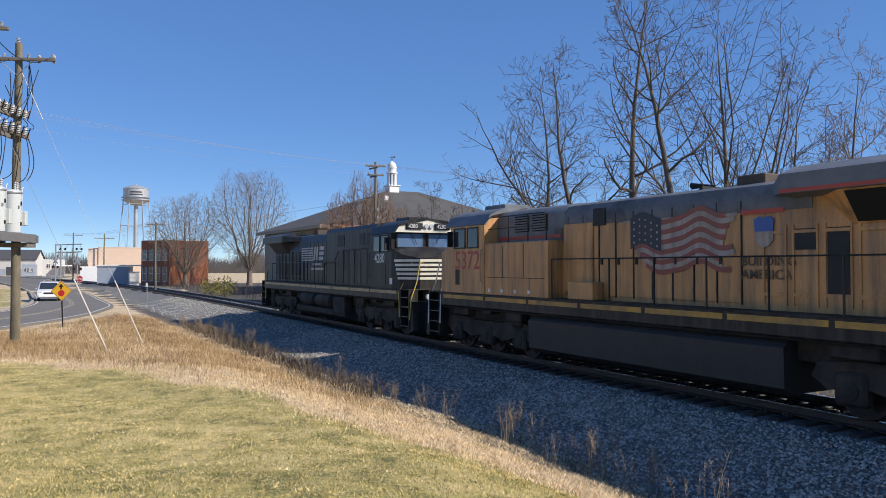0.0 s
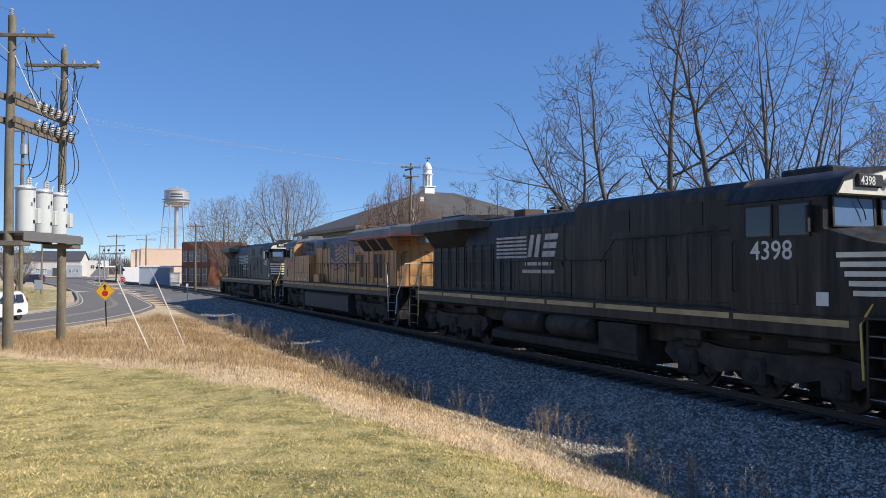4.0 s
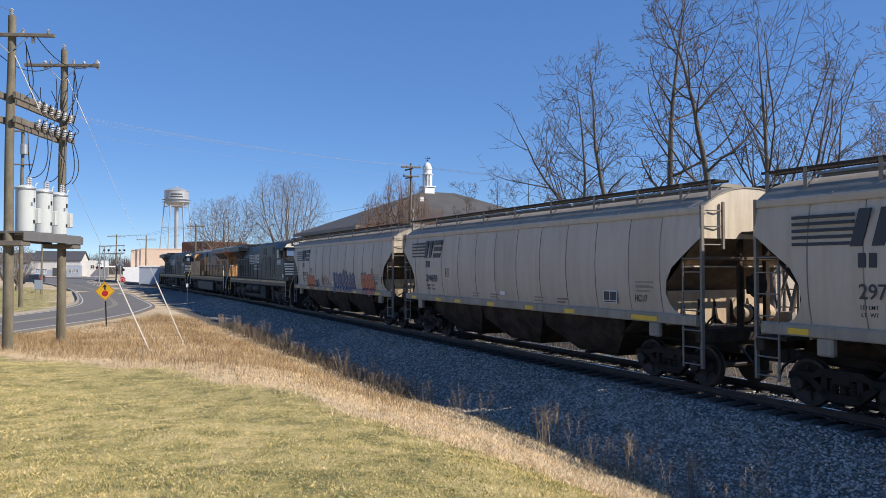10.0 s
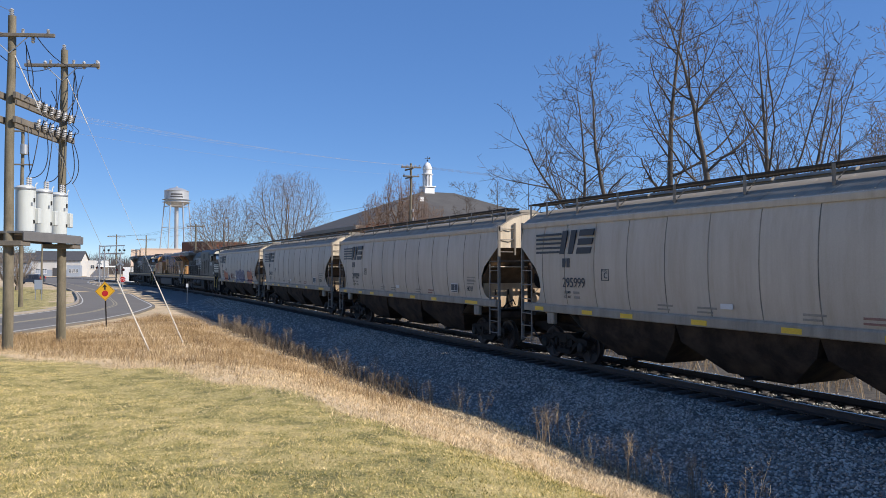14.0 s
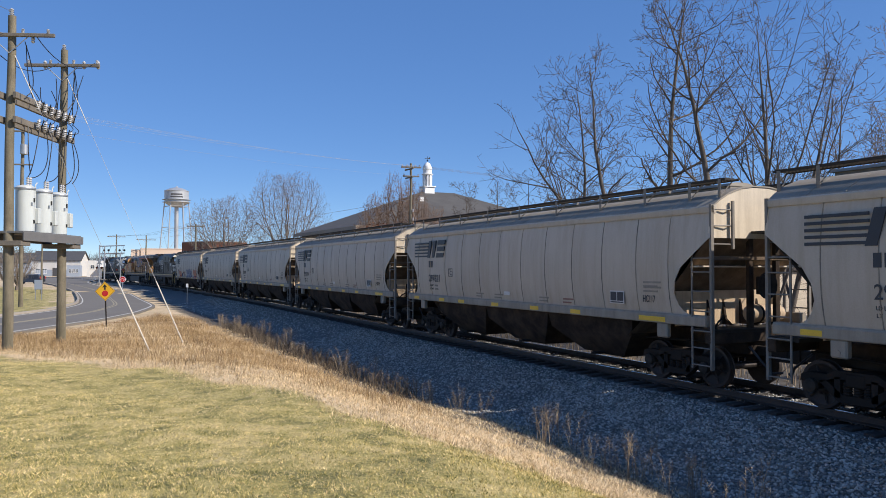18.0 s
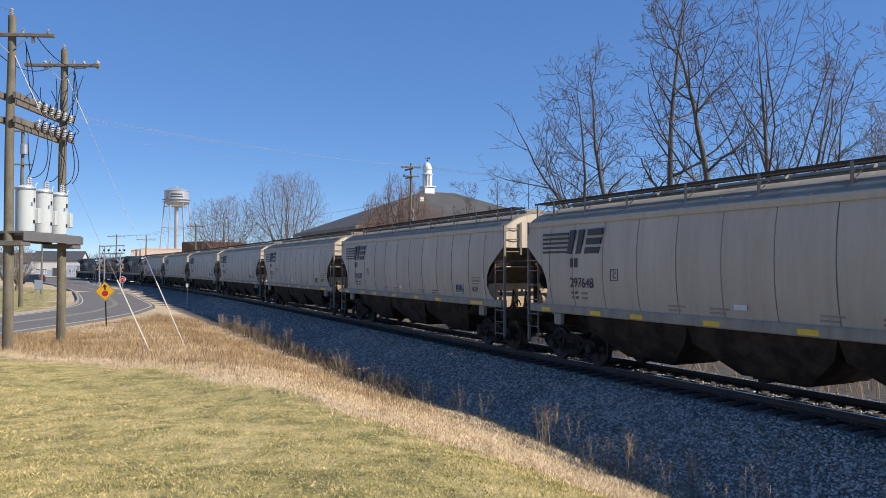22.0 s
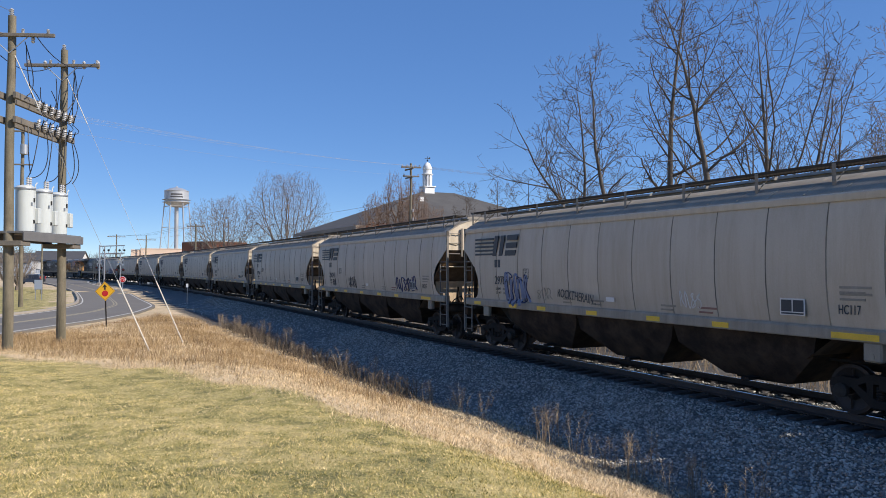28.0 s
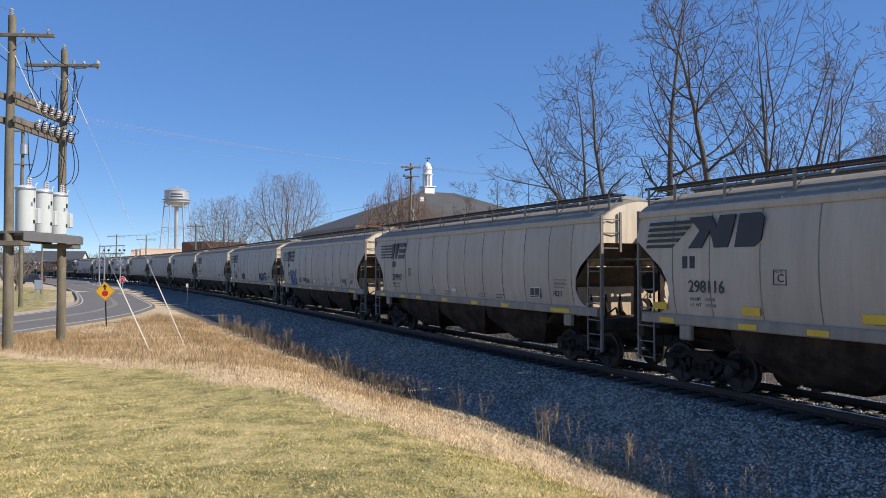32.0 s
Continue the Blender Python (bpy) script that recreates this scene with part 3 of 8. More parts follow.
def scatter_ballast():
    rng = np.random.default_rng(3)
    base = np.array([(1, 0, 0), (-1, 0, 0), (0, 1, 0), (0, -1, 0), (0, 0, 1), (0, 0, -1)], float)
    tri = np.array([(0, 2, 4), (2, 1, 4), (1, 3, 4), (3, 0, 4), (2, 0, 5), (1, 2, 5), (3, 1, 5), (0, 3, 5)])
    # denser near, thinner with distance
    s = np.concatenate([rng.uniform(-6, 16, 42000), rng.uniform(16, 34, 19000), rng.uniform(34, 75, 9000)])
    u = rng.triangular(0.9, 2.6, 5.9, len(s))
    few = rng.random(len(s)) < 0.16
    u[few] = rng.uniform(-0.65, 0.65, few.sum())
    far = rng.random(len(s)) < 0.08
    u[far] = rng.uniform(-4, -1.0, far.sum())
    h = np.interp(s, _s, _h)
    x = np.interp(s, _s, _x) - u * np.cos(h)
    y = np.interp(s, _s, _y) - u * np.sin(h)
    z = ground_z(x, y) + 0.01 + np.where(np.abs(u) < 0.8, 0.02, 0.0) - 0.05 * ((np.abs(u) > 0.8) & (np.abs(u) < 1.45))
    size = rng.uniform(0.02, 0.044, len(s)) * (1 + 0.5 * smooth(s, 25, 60))
    n = len(s)
    v = base[None] * size[:, None, None] * rng.uniform(0.6, 1.25, (n, 6, 1)) * np.array([1.15, 1.0, 0.75])
    v += rng.normal(0, 0.18, (n, 6, 3)) * size[:, None, None]
    a, b = rng.uniform(0, 6.28, n), rng.uniform(-0.7, 0.7, n)
    ca, sa, cb, sb = np.cos(a)[:, None], np.sin(a)[:, None], np.cos(b)[:, None], np.sin(b)[:, None]
    vx, vy, vz = v[..., 0], v[..., 1], v[..., 2]
    vx, vz = vx * cb - vz * sb, vx * sb + vz * cb
    vx, vy = vx * ca - vy * sa, vx * sa + vy * ca
    P = np.stack([vx + x[:, None], vy + y[:, None], vz + z[:, None]], -1).reshape(-1, 3)
    F = (tri[None] + (np.arange(n) * 6)[:, None, None]).reshape(-1, 3)
    tagged(new("ballast", soup("ballast", P, F, STONE)), label="loose grey crushed stone ballast sloping to a ditch", category="gravel", kind="stuff")


def blades(name, x, y, height, width, lean, mat, label, category, rng, z=None):
    n = len(x)
    z = ground_z(x, y) if z is None else z
    a = rng.uniform(0, 6.283, n)
    la = rng.uniform(0, 6.283, n)
    h = height * rng.uniform(0.55, 1.25, n)
    ln = lean * h * rng.uniform(0.1, 1.0, n)
    w = width * rng.uniform(0.6, 1.4, n)
    dx, dy = np.cos(a) * w, np.sin(a) * w
    b0 = np.stack([x - dx, y - dy, z - 0.01], 1)
    b1 = np.stack([x + dx, y + dy, z - 0.01], 1)
    mx, my, mz = x + np.cos(la) * ln * 0.4, y + np.sin(la) * ln * 0.4, z + h * 0.6
    if np.max(height) < 0.05:
        # short blades: one kinked leaf of two triangles
        P = np.stack([b0, b1, np.stack([mx, my, mz], 1), np.stack([x + np.cos(la) * ln, y + np.sin(la) * ln, z + h], 1)], 1).reshape(-1, 3)
        k = np.arange(n)[:, None] * 4
        F = np.concatenate([k + np.array([0, 1, 2]), k + np.array([0, 2, 3])])
        tagged(new(name, soup(name, P, F, mat)), label=label, category=category, kind="stuff")
        return
    m0, m1 = np.stack([mx - dx * 0.7, my - dy * 0.7, mz], 1), np.stack([mx + dx * 0.7, my + dy * 0.7, mz], 1)
    t = np.stack([x + np.cos(la) * ln, y + np.sin(la) * ln, z + h], 1)
    P = np.stack([b0, b1, m1, m0, t], 1).reshape(-1, 3)
    k = np.arange(n)[:, None] * 5
    F = np.concatenate([k + np.array([0, 1, 2]), k + np.array([0, 2, 3]), k + np.array([3, 2, 4])])
    tagged(new(name, soup(name, P, F, mat)), label=label, category=category, kind="stuff")


def scatter_grass():
    rng = np.random.default_rng(11)
    # mown lawn, thick near the camera
    n = 720000
    r, ph = 2.2 + 21 * rng.random(n) ** 1.25, np.where(rng.random(n) < 0.07, rng.uniform(-3.1, 3.1, n), -0.12 + 0.54 * np.tanh(rng.normal(0, 1.4, n)) + rng.normal(0, 0.03, n))
    x, y = r * np.sin(ph), r * np.cos(ph)
    ok = (lawn_edge(x, y) > rng.normal(0, 0.25, n)) & ~in_road(x, y, 0.5)
    x, y = x[ok], y[ok]
    x, y = x + 0.014 * np.sin(x * 71 + 3 * np.sin(y * 37)), y + 0.014 * np.sin(y * 67 + 3 * np.sin(x * 41))
    tuft = 0.018 * (1 + 0.65 * np.sin(x * 31 + 2 * np.sin(y * 13)) * np.sin(y * 27 + 2 * np.sin(x * 11)))
    blades("lawn_grass", x, y, tuft, 0.0011 * (1 + np.hypot(x, y) * 0.12), 1.2, LAWN_BLADE, "short mown winter lawn, green and straw coloured", "grass", rng)
    # pale matted straw along the bank
    n = 380000
    r, ph = 5 + 40 * rng.random(n) ** 1.3, np.where(rng.random(n) < 0.05, rng.uniform(-1.6, 1.6, n), rng.uniform(-0.66, 0.5, n) + rng.normal(0, 0.03, n))
    x, y = r * np.sin(ph), r * np.cos(ph)
    u, s = from_track(x, y)
    ok = (lawn_edge(x, y) < rng.normal(0.1, 0.35, n)) & (u > 5.5 - 0.3 * np.exp(-((s - 12.5) / 4) ** 2) + rng.normal(0, 0.3, n)) & ~in_road(x, y, 0.4)
    x, y = x[ok], y[ok]
    blades("straw_grass", x, y, 0.052, 0.0024 * (1 + np.hypot(x, y) * 0.08), 2.6, STRAW_BLADE, "pale dry straw grass matted on the bank", "grass", rng)
    # taller russet field grass
    n = 170000
    x, y = rng.uniform(-19, 0, n), rng.uniform(13, 50, n)
    u, s = from_track(x, y)
    ok = (lawn_edge(x, y) < -0.9 + rng.normal(0, 0.4, n)) & (u > 7.2 + rng.normal(0, 0.5, n)) & ~in_road(x, y, 0.8) & (y > 18.2 - 0.35 * (x + 10) + rng.normal(0, 1.2, n))
    ok &= rng.random(n) < np.clip(0.25 + 0.6 * np.sin(x * 0.7 + 1) * np.sin(y * 0.45) + 0.5, 0, 1)
    x, y = x[ok], y[ok]
    blades("field_grass", x, y, 0.23 * (1 + 0.35 * np.sin(x * 1.9 + np.sin(y * 1.3)) * np.sin(y * 1.6)), 0.004, 1.2, FIELD_BLADE, "tall dry russet field grass round the guy wires", "grass", rng)


def weed(rnd, h):
    stalks, heads = Shape(), Shape()
    for _ in range(rnd.randint(4, 9)):
        bx, by = rnd.uniform(-0.15, 0.15), rnd.uniform(-0.15, 0.15)
        lx, ly = rnd.uniform(-0.25, 0.25) * h, rnd.uniform(-0.25, 0.25) * h
        hh = h * rnd.uniform(0.6, 1.1)
        pts = [(bx + lx * t * t, by + ly * t * t, hh * t - 0.03) for t in (0, 0.35, 0.7, 1)]
        stalks.tube(pts, [0.006, 0.005, 0.004, 0.002], 4)
        for t in (0.55, 0.7, 0.8, 0.9, 0.97):
            px, py, pz = bx + lx * t * t, by + ly * t * t, hh * t
            for _ in range(2):
                a, ll = rnd.uniform(0, 6.28), rnd.uniform(0.06, 0.16) * h
                stalks.tube([(px, py, pz), (px + math.cos(a) * ll, py + math.sin(a) * ll, pz + ll * 0.8)], [0.003, 0.001], 3)
    return stalks


def place_weeds():
    rnd = random.Random(8)
    kinds = [weed(rnd, h).mesh("weed_stalks", WEED) for h in (0.5, 0.7, 0.9, 0.6, 0.8)]
    for i in range(95):
        s = rnd.uniform(4, 48)
        x, y, _ = rail_at(s, rnd.gauss(5.6, 0.35) + (0.5 if s > 22 else 0))
        ob = new("dead_weed", kinds[i % 5])
        ob.matrix_basis = pose(x, y, float(ground_z(x, y)), 0, 0, rnd.uniform(0, 360)) @ Matrix.Scale(rnd.uniform(0.5, 1.1), 4)
        tagged(ob, label="dead brown weed stalks at the ditch's edge", category="weed", group="weeds along the ditch")
# ---- covered hopper cars; x forward, y to the left, z up from the rail ----
CAR_LEN = 17.988
FLANK = [(1.64, 1.50), (1.85, 1.545), (2.1, 1.585), (2.4, 1.61), (2.7, 1.62), (3.0, 1.615), (3.3, 1.595), (3.6, 1.56), (3.80, 1.525), (3.92, 1.50)]
SEAMS = [7.04, 5.94, 4.62, 3.31, 1.99, 0.67, -0.67, -1.99, -3.31, -4.62, -5.94, -7.04]


def flank_y(z):
    return float(np.interp(z, [p[0] for p in FLANK], [p[1] for p in FLANK]))


def end_x(z):
    """How far the side sheet reaches towards the car's end at height z: cut away in a curve below."""
    return float(np.interp(z, [1.64, 1.72, 1.85, 2.1, 2.35, 2.6, 2.8, 2.94, 3.0, 3.32, 3.34], [7.6, 7.42, 7.3, 7.2, 7.22, 7.33, 7.52, 7.74, 7.82, 8.24, 8.28]))


def flank_panel(a, b, side, at_end=0):
    """One rounded side sheet between two seams."""
    zs = sorted(set([p[0] for p in FLANK] + ([1.72, 2.94, 3.0, 3.32, 3.34] if at_end else [])))
    rows_out, rows_in = [], []
    for z in zs:
        y = flank_y(z)
        if at_end:
            lo, hi = (a, end_x(z)) if at_end > 0 else (-end_x(z), b)
        else:
            lo, hi = a, b
        g = 0.012
        xs = np.linspace(lo + (g if at_end >= 0 else 0), hi - (g if at_end <= 0 else 0), 4)
        rows_out.append([(x, side * (y - (0.008 if k in (0, 3) else 0)), z) for k, x in enumerate(xs)])
        rows_in.append([(x, side * (y - 0.02), z) for x in xs])
    sh = Shape()
    sh.grid(rows_out)
    sh.grid(rows_in)
    for pick in (0, -1):
        sh.grid([[r[pick] for r in rows_out], [r[pick] for r in rows_in]])
    sh.grid([rows_out[0], rows_in[0]])
    sh.grid([rows_out[-1], rows_in[-1]])
    return sh


def wheelset_mesh(r, gauge_half=0.752):
    sh = Shape()
    for s in (1, -1):
        c = s * gauge_half
        rings = [(0.09, c + s * 0.10), (0.12, c + s * 0.10), (r * 0.45, c + s * 0.03), (r * 0.82, c + s * 0.055), (r * 0.86, c + s * 0.07), (r, c + s * 0.065), (r + 0.004, c - s * 0.035), (r + 0.027, c - s * 0.045), (r + 0.02, c - s * 0.065), (r * 0.84, c - s * 0.065), (r * 0.5, c - s * 0.03), (0.1, c - s * 0.05)]
        sh.lathe(rings, 28, axis="y")
        # radial ribs so that the turning shows
        for k in range(6):
            w = k * math.pi / 3
            sh.tube([(0.14 * math.cos(w), c + s * 0.07, 0.14 * math.sin(w)), (r * 0.8 * math.cos(w), c + s * 0.065, r * 0.8 * math.sin(w))], 0.022, 4)
    sh.lathe([(0.085, -1.0), (0.085, 1.0)], 10, axis="y")
    return sh.mesh("wheelset", WHEEL_STEEL)


def hopper_truck(parent, x):
    truck = new("truck")
    truck.parent = parent
    truck.matrix_basis = pose(x, 0, 0)
    for s in (1, -1):
        y0, y1 = s * 0.93, s * 1.10
        fr = Shape()
        top = [(-1.15, 0.52), (-1.12, 0.66), (-0.95, 0.71), (-0.6, 0.70), (-0.42, 0.80), (0.42, 0.80), (0.6, 0.70), (0.95, 0.71), (1.12, 0.66), (1.15, 0.52)]
        fr.prism(top + [(0.72, 0.53), (0.45, 0.64), (-0.45, 0.64), (-0.72, 0.53)], "y", y0, y1)
        fr.prism([(-0.75, 0.56), (-0.62, 0.60), (-0.25, 0.36), (0.25, 0.36), (0.62, 0.60), (0.75, 0.56), (0.34, 0.22), (-0.34, 0.22)], "y", y0, y1)
        for k in (-0.36, 0.36):
            fr.box(k - 0.06, k + 0.06, y0, y1, 0.30, 0.68)
        part("side_frame", fr, RUST, truck)
        for k in (-0.2, 0.0, 0.2):
            part("spring", Shape().lathe([(0.07 + 0.018 * (j % 2), 0.36 + j * 0.024) for j in range(11)], 8, (k, s * 1.02)), RUST, truck)
        for k in (-0.889, 0.889):
            part("bearing_cap", Shape().lathe([(0.13, s * 1.08), (0.13, s * 1.17), (0.09, s * 1.19), (0.03, s * 1.19)], 14, (k, 0.46), "y"), LOCO_TRUCK, truck)
    part("bolster", Shape().box(-0.2, 0.2, -1.12, 1.12, 0.52, 0.78, 0.03).box(-0.3, 0.3, -0.3, 0.3, 0.75, 1.0, 0.02), RUST, truck)
    for k in (-0.889, 0.889):
        part("wheelset", WHEELSET, None, truck, at=pose(k, 0, 0.457))
    return truck


def coupler(parent, sign):
    c = Shape().box(sign * 7.9, sign * 8.72, -0.1, 0.1, 0.74, 0.95, 0.02)
    c.prism([(sign * 8.68, -0.12), (sign * 8.95, -0.16), (sign * 9.02, -0.02), (sign * 8.98, 0.12), (sign * 8.68, 0.13)], "z", 0.66, 1.02)
    part("coupler", c, RUST, parent)
    hose = [(sign * 8.2, 0.35, 0.95), (sign * 8.6, 0.38, 0.62), (sign * 8.75, 0.3, 0.42), (sign * 8.92, 0.15, 0.44)]
    part("air_hose", Shape().tube(hose, 0.028, 6), CABLE, parent)


def build_hopper():
    car = thing("hopper_car", "light grey covered hopper car with rounded sides", "hopper car", "covered hopper cars in the train")
    for side in (1, -1):
        ends = [8.28] + SEAMS + [-8.28]
        for i in range(len(ends) - 1):
            hi, lo = ends[i], ends[i + 1]
            at_end = 1 if i == 0 else (-1 if i == len(ends) - 2 else 0)
            part("side_panel", flank_panel(lo, hi, side, at_end), HOPPER, car, tidy=False)
        for x in SEAMS:
            zs = [1.66, 2.0, 2.4, 2.8, 3.2, 3.6, 3.86]
            part("weld_seam", Shape().tube([(x, side * (flank_y(z) - 0.006), z) for z in zs], [0.012, 0.015, 0.014, 0.013, 0.014, 0.012, 0.008], 5), SEAM, car)
        # rounded eave moulding
        part("eave", Shape().prism([(side * 1.47, 3.88), (side * 1.54, 3.885), (side * 1.546, 3.90), (side * 1.546, 4.01), (side * 1.53, 4.03), (side * 1.40, 4.055), (side * 1.40, 3.88)], "x", -8.30, 8.30), HOPPER, car)
        part("side_sill", Shape().prism([(side * 1.36, 1.41), (side * 1.56, 1.41), (side * 1.575, 1.43), (side * 1.575, 1.60), (side * 1.54, 1.645), (side * 1.36, 1.645)], "x", -8.13, 8.13), SILL, car)
        # reflective markers on the sill
        for x in (7.5, 5.2, 3.6, 1.2, -1.15, -3.2, -5.6 - 0.4):
            w = 0.45 if x > -5 else 0.9
            part("reflector", Shape().box(x, x - w, side * 1.577, side * 1.582, 1.445, 1.555), YELLOW_REFLECT, car, "yellow reflective strip")
        for x in (6.75, -6.75):
            part("jacking_pad", Shape().box(x - 0.17, x + 0.17, side * 1.40, side * 1.555, 1.08, 1.42, 0.03).lathe([(0.0, side * 1.54), (0.05, side * 1.54), (0.05, side * 1.562), (0.0, side * 1.562)], 12, (x, 1.18), "y"), SILL, car)
        part("label_panel", Shape().box(-4.95, -5.5, side * 1.605, side * 1.612, 1.80, 2.12), LETTER_WHITE, car)
        part("label_print", Shape().box(-4.98, -5.21, side * 1.611, side * 1.616, 1.87, 2.09).box(-5.24, -5.47, side * 1.611, side * 1.616, 1.87, 2.09).box(-4.98, -5.47, side * 1.611, side * 1.616, 1.82, 1.85), NAVY, car)
        part("small_placard", Shape().box(0.35, 0.02, side * 1.585, side * 1.592, 1.83, 1.94), LETTER_WHITE, car)
        part("stencil_frame", Shape().box(4.30, 4.00, side * 1.615, side * 1.624, 2.36, 2.375).box(4.30, 4.00, side * 1.615, side * 1.624, 2.645, 2.66).box(4.30, 4.285, side * 1.615, side * 1.624, 2.375, 2.645).box(4.015, 4.00, side * 1.615, side * 1.624, 2.375, 2.645), NAVY, car)
        for x, z, w in ((2.3, 1.80, 0.5), (1.05, 1.80, 0.55), (-1.6, 1.80, 0.5), (-2.8, 1.80, 0.5), (-6.2, 2.33, 0.6), (-6.2, 2.21, 0.6)):
            part("stencil_line", Shape().box(x, x - w, side * (flank_y(z) + 0.004), side * (flank_y(z) + 0.009), z, z + 0.045).box(x, x - w * 0.8, side * (flank_y(z) + 0.004), side * (flank_y(z) + 0.011), z - 0.09, z - 0.05), RED_STENCIL if x == -2.8 else STENCIL, car)
        # roof walk: deck of bars on posts
        walkway = new("roof_walk")
        walkway.parent = car
        y0, y1 = side * 0.82, side * 1.22
        part("edge_angle", Shape().box(-8.38, 8.38, y1 - 0.012, y1 + 0.012, 4.585, 4.64).box(-8.38, 8.38, y0 - 0.012, y0 + 0.012, 4.585, 4.64), GRATE, walkway)
        bars = Shape()
        for x in np.arange(-8.33, 8.34, 0.085):
            bars.box(x - 0.011, x + 0.011, y0, y1, 4.60, 4.635)
        for f in (0.25, 0.5, 0.75):
            bars.box(-8.33, 8.33, y0 + (y1 - y0) * f - 0.008, y0 + (y1 - y0) * f + 0.008, 4.61, 4.645)
        part("grating", bars, GRATE, walkway, tidy=False, smooth_angle=0)
        for x in (8.23, 7.35, 5.85, 4.1, 2.05, 0.0, -2.05, -4.1, -5.85, -7.35, -8.23):
            part("post", Shape().box(x - 0.04, x + 0.04, side * 1.233, side * 1.243, 4.20, 4.62).tube([(x, side * 1.2, 4.26), (x, side * 0.86, 4.58)], 0.014, 5), WALK_POST, walkway)
        for x in np.arange(-7.78, 7.88, 0.8):
            part("roof_rib", Shape().tube([(x, side * 1.47, 4.055), (x, side * 1.15, 4.255), (x, side * 0.8, 4.41)], 0.011, 4), HOPPER_ROOF, car)
    # roof sheet and hatch trough
    prof = [(1.50, 4.03), (1.3, 4.17), (1.0, 4.34), (0.6, 4.47), (0.25, 4.52)]
    prof = prof + [(-y, z) for y, z in reversed(prof)]
    rows = [[(x, y, z) for y, z in prof] for x in (-8.28, 8.28)]
    rows_in = [[(x, y * 0.985, z - 0.03) for y, z in prof] for x in (-8.28, 8.28)]
    part("roof", Shape().grid(rows).grid(rows_in).grid([rows[0], rows_in[0]]).grid([rows[1], rows_in[1]]), HOPPER_ROOF, car)
    part("hatch_coaming", Shape().box(-7.68, 7.68, -0.34, 0.34, 4.48, 4.58, 0.02), HOPPER_ROOF, car)
    for i in range(8):
        x = -7.7 + i * 1.94
        part("hatch_cover", Shape().prism([(-0.4, 4.57), (0.4, 4.57), (0.36, 4.63), (0.15, 4.66), (-0.15, 4.66), (-0.36, 4.63)], "x", x, x + 1.86), HOPPER_ROOF, car)
    for s in (1, -1):
        # end wall above, slope sheet below
        top = [(-1.49, 4.02), (-1.0, 4.33), (-0.5, 4.48), (0.5, 4.48), (1.0, 4.33), (1.49, 4.02), (1.55, 3.7), (1.58, 3.34), (-1.58, 3.34), (-1.55, 3.7)]
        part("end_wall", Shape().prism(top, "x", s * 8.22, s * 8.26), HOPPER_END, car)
        sl = Shape()
        o = [[(s * 8.24, y, 3.36) for y in (-1.57, 1.57)], [(s * 7.28, y, 2.36) for y in (-1.58, 1.58)], [(s * 5.4, y, 1.0) for y in (-1.4, 1.4)]]
        i = [[(p[0] - s * 0.05, p[1], p[2] - 0.02) for p in r] for r in o]
        sl.grid(o).grid(i).grid([o[0], i[0]]).grid([o[-1], i[-1]])
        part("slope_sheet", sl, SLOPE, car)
        part("shear_plate", Shape().box(s * 7.08, s * 7.13, -1.45, 1.45, 1.36, 2.16), SHEAR_TAN, car)
        part("slope_flange", Shape().box(s * 7.55, s * 7.85, -1.5, 1.5, 2.70, 2.74, 0.01), HOPPER_END, car)
        # end framing: cross beam, centre posts, corner posts, platform
        part("cross_beam", Shape().box(s * 8.14, s * 8.24, -1.5, 1.5, 2.86, 2.94, 0.01), SLOPE, car)
        # posts and gussets take the dark underside colour for their shaded faces
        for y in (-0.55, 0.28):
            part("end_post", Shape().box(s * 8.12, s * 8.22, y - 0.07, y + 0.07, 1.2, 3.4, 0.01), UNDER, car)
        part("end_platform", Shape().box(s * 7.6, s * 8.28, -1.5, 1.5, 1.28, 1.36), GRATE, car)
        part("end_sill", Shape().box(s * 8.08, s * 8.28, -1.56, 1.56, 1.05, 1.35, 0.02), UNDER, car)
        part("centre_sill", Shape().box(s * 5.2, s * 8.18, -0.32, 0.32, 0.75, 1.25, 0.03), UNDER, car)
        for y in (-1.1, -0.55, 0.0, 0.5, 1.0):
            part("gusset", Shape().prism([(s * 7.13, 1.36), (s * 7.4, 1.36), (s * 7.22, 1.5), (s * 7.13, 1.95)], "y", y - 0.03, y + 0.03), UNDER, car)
        for side in (1, -1):
            part("corner_post", Shape().box(s * 8.24, s * 8.30, side * 1.48, side * 1.56, 0.5, 4.06), WALK_POST, car)
            lad = new("ladder")
            lad.parent = car
            part("stile", Shape().box(s * 7.705, s * 7.74, side * 1.535, side * 1.565, 0.5, 2.98), WALK_POST, lad)
            for z in (0.58, 0.95, 1.32, 1.75, 2.18, 2.6, 2.9):
                part("rung", Shape().tube([(s * 7.72, side * 1.56, z), (s * 8.27, side * 1.56, z)], 0.016, 5), WALK_POST, lad)
            for z in (3.2, 3.6, 3.95):
                part("end_rung", Shape().tube([(s * 8.28, side * 1.52, z), (s * 8.34, side * 1.1, z), (s * 8.28, side * 0.95, z)], 0.016, 5), WALK_POST, lad)
            part("end_stile", Shape().box(s * 8.30, s * 8.35, side * 0.92, side * 0.98, 3.1, 4.15), WALK_POST, lad)
        coupler(car, s)
    part("brake_wheel", Shape().lathe([(0.27, -8.38), (0.30, -8.38), (0.30, -8.35), (0.27, -8.35)], 20, (-0.05, 2.3), "x").box(-8.38, -8.35, -0.33, 0.23, 2.28, 2.32).box(-8.38, -8.35, -0.07, -0.03, 2.02, 2.58), RUST, car)
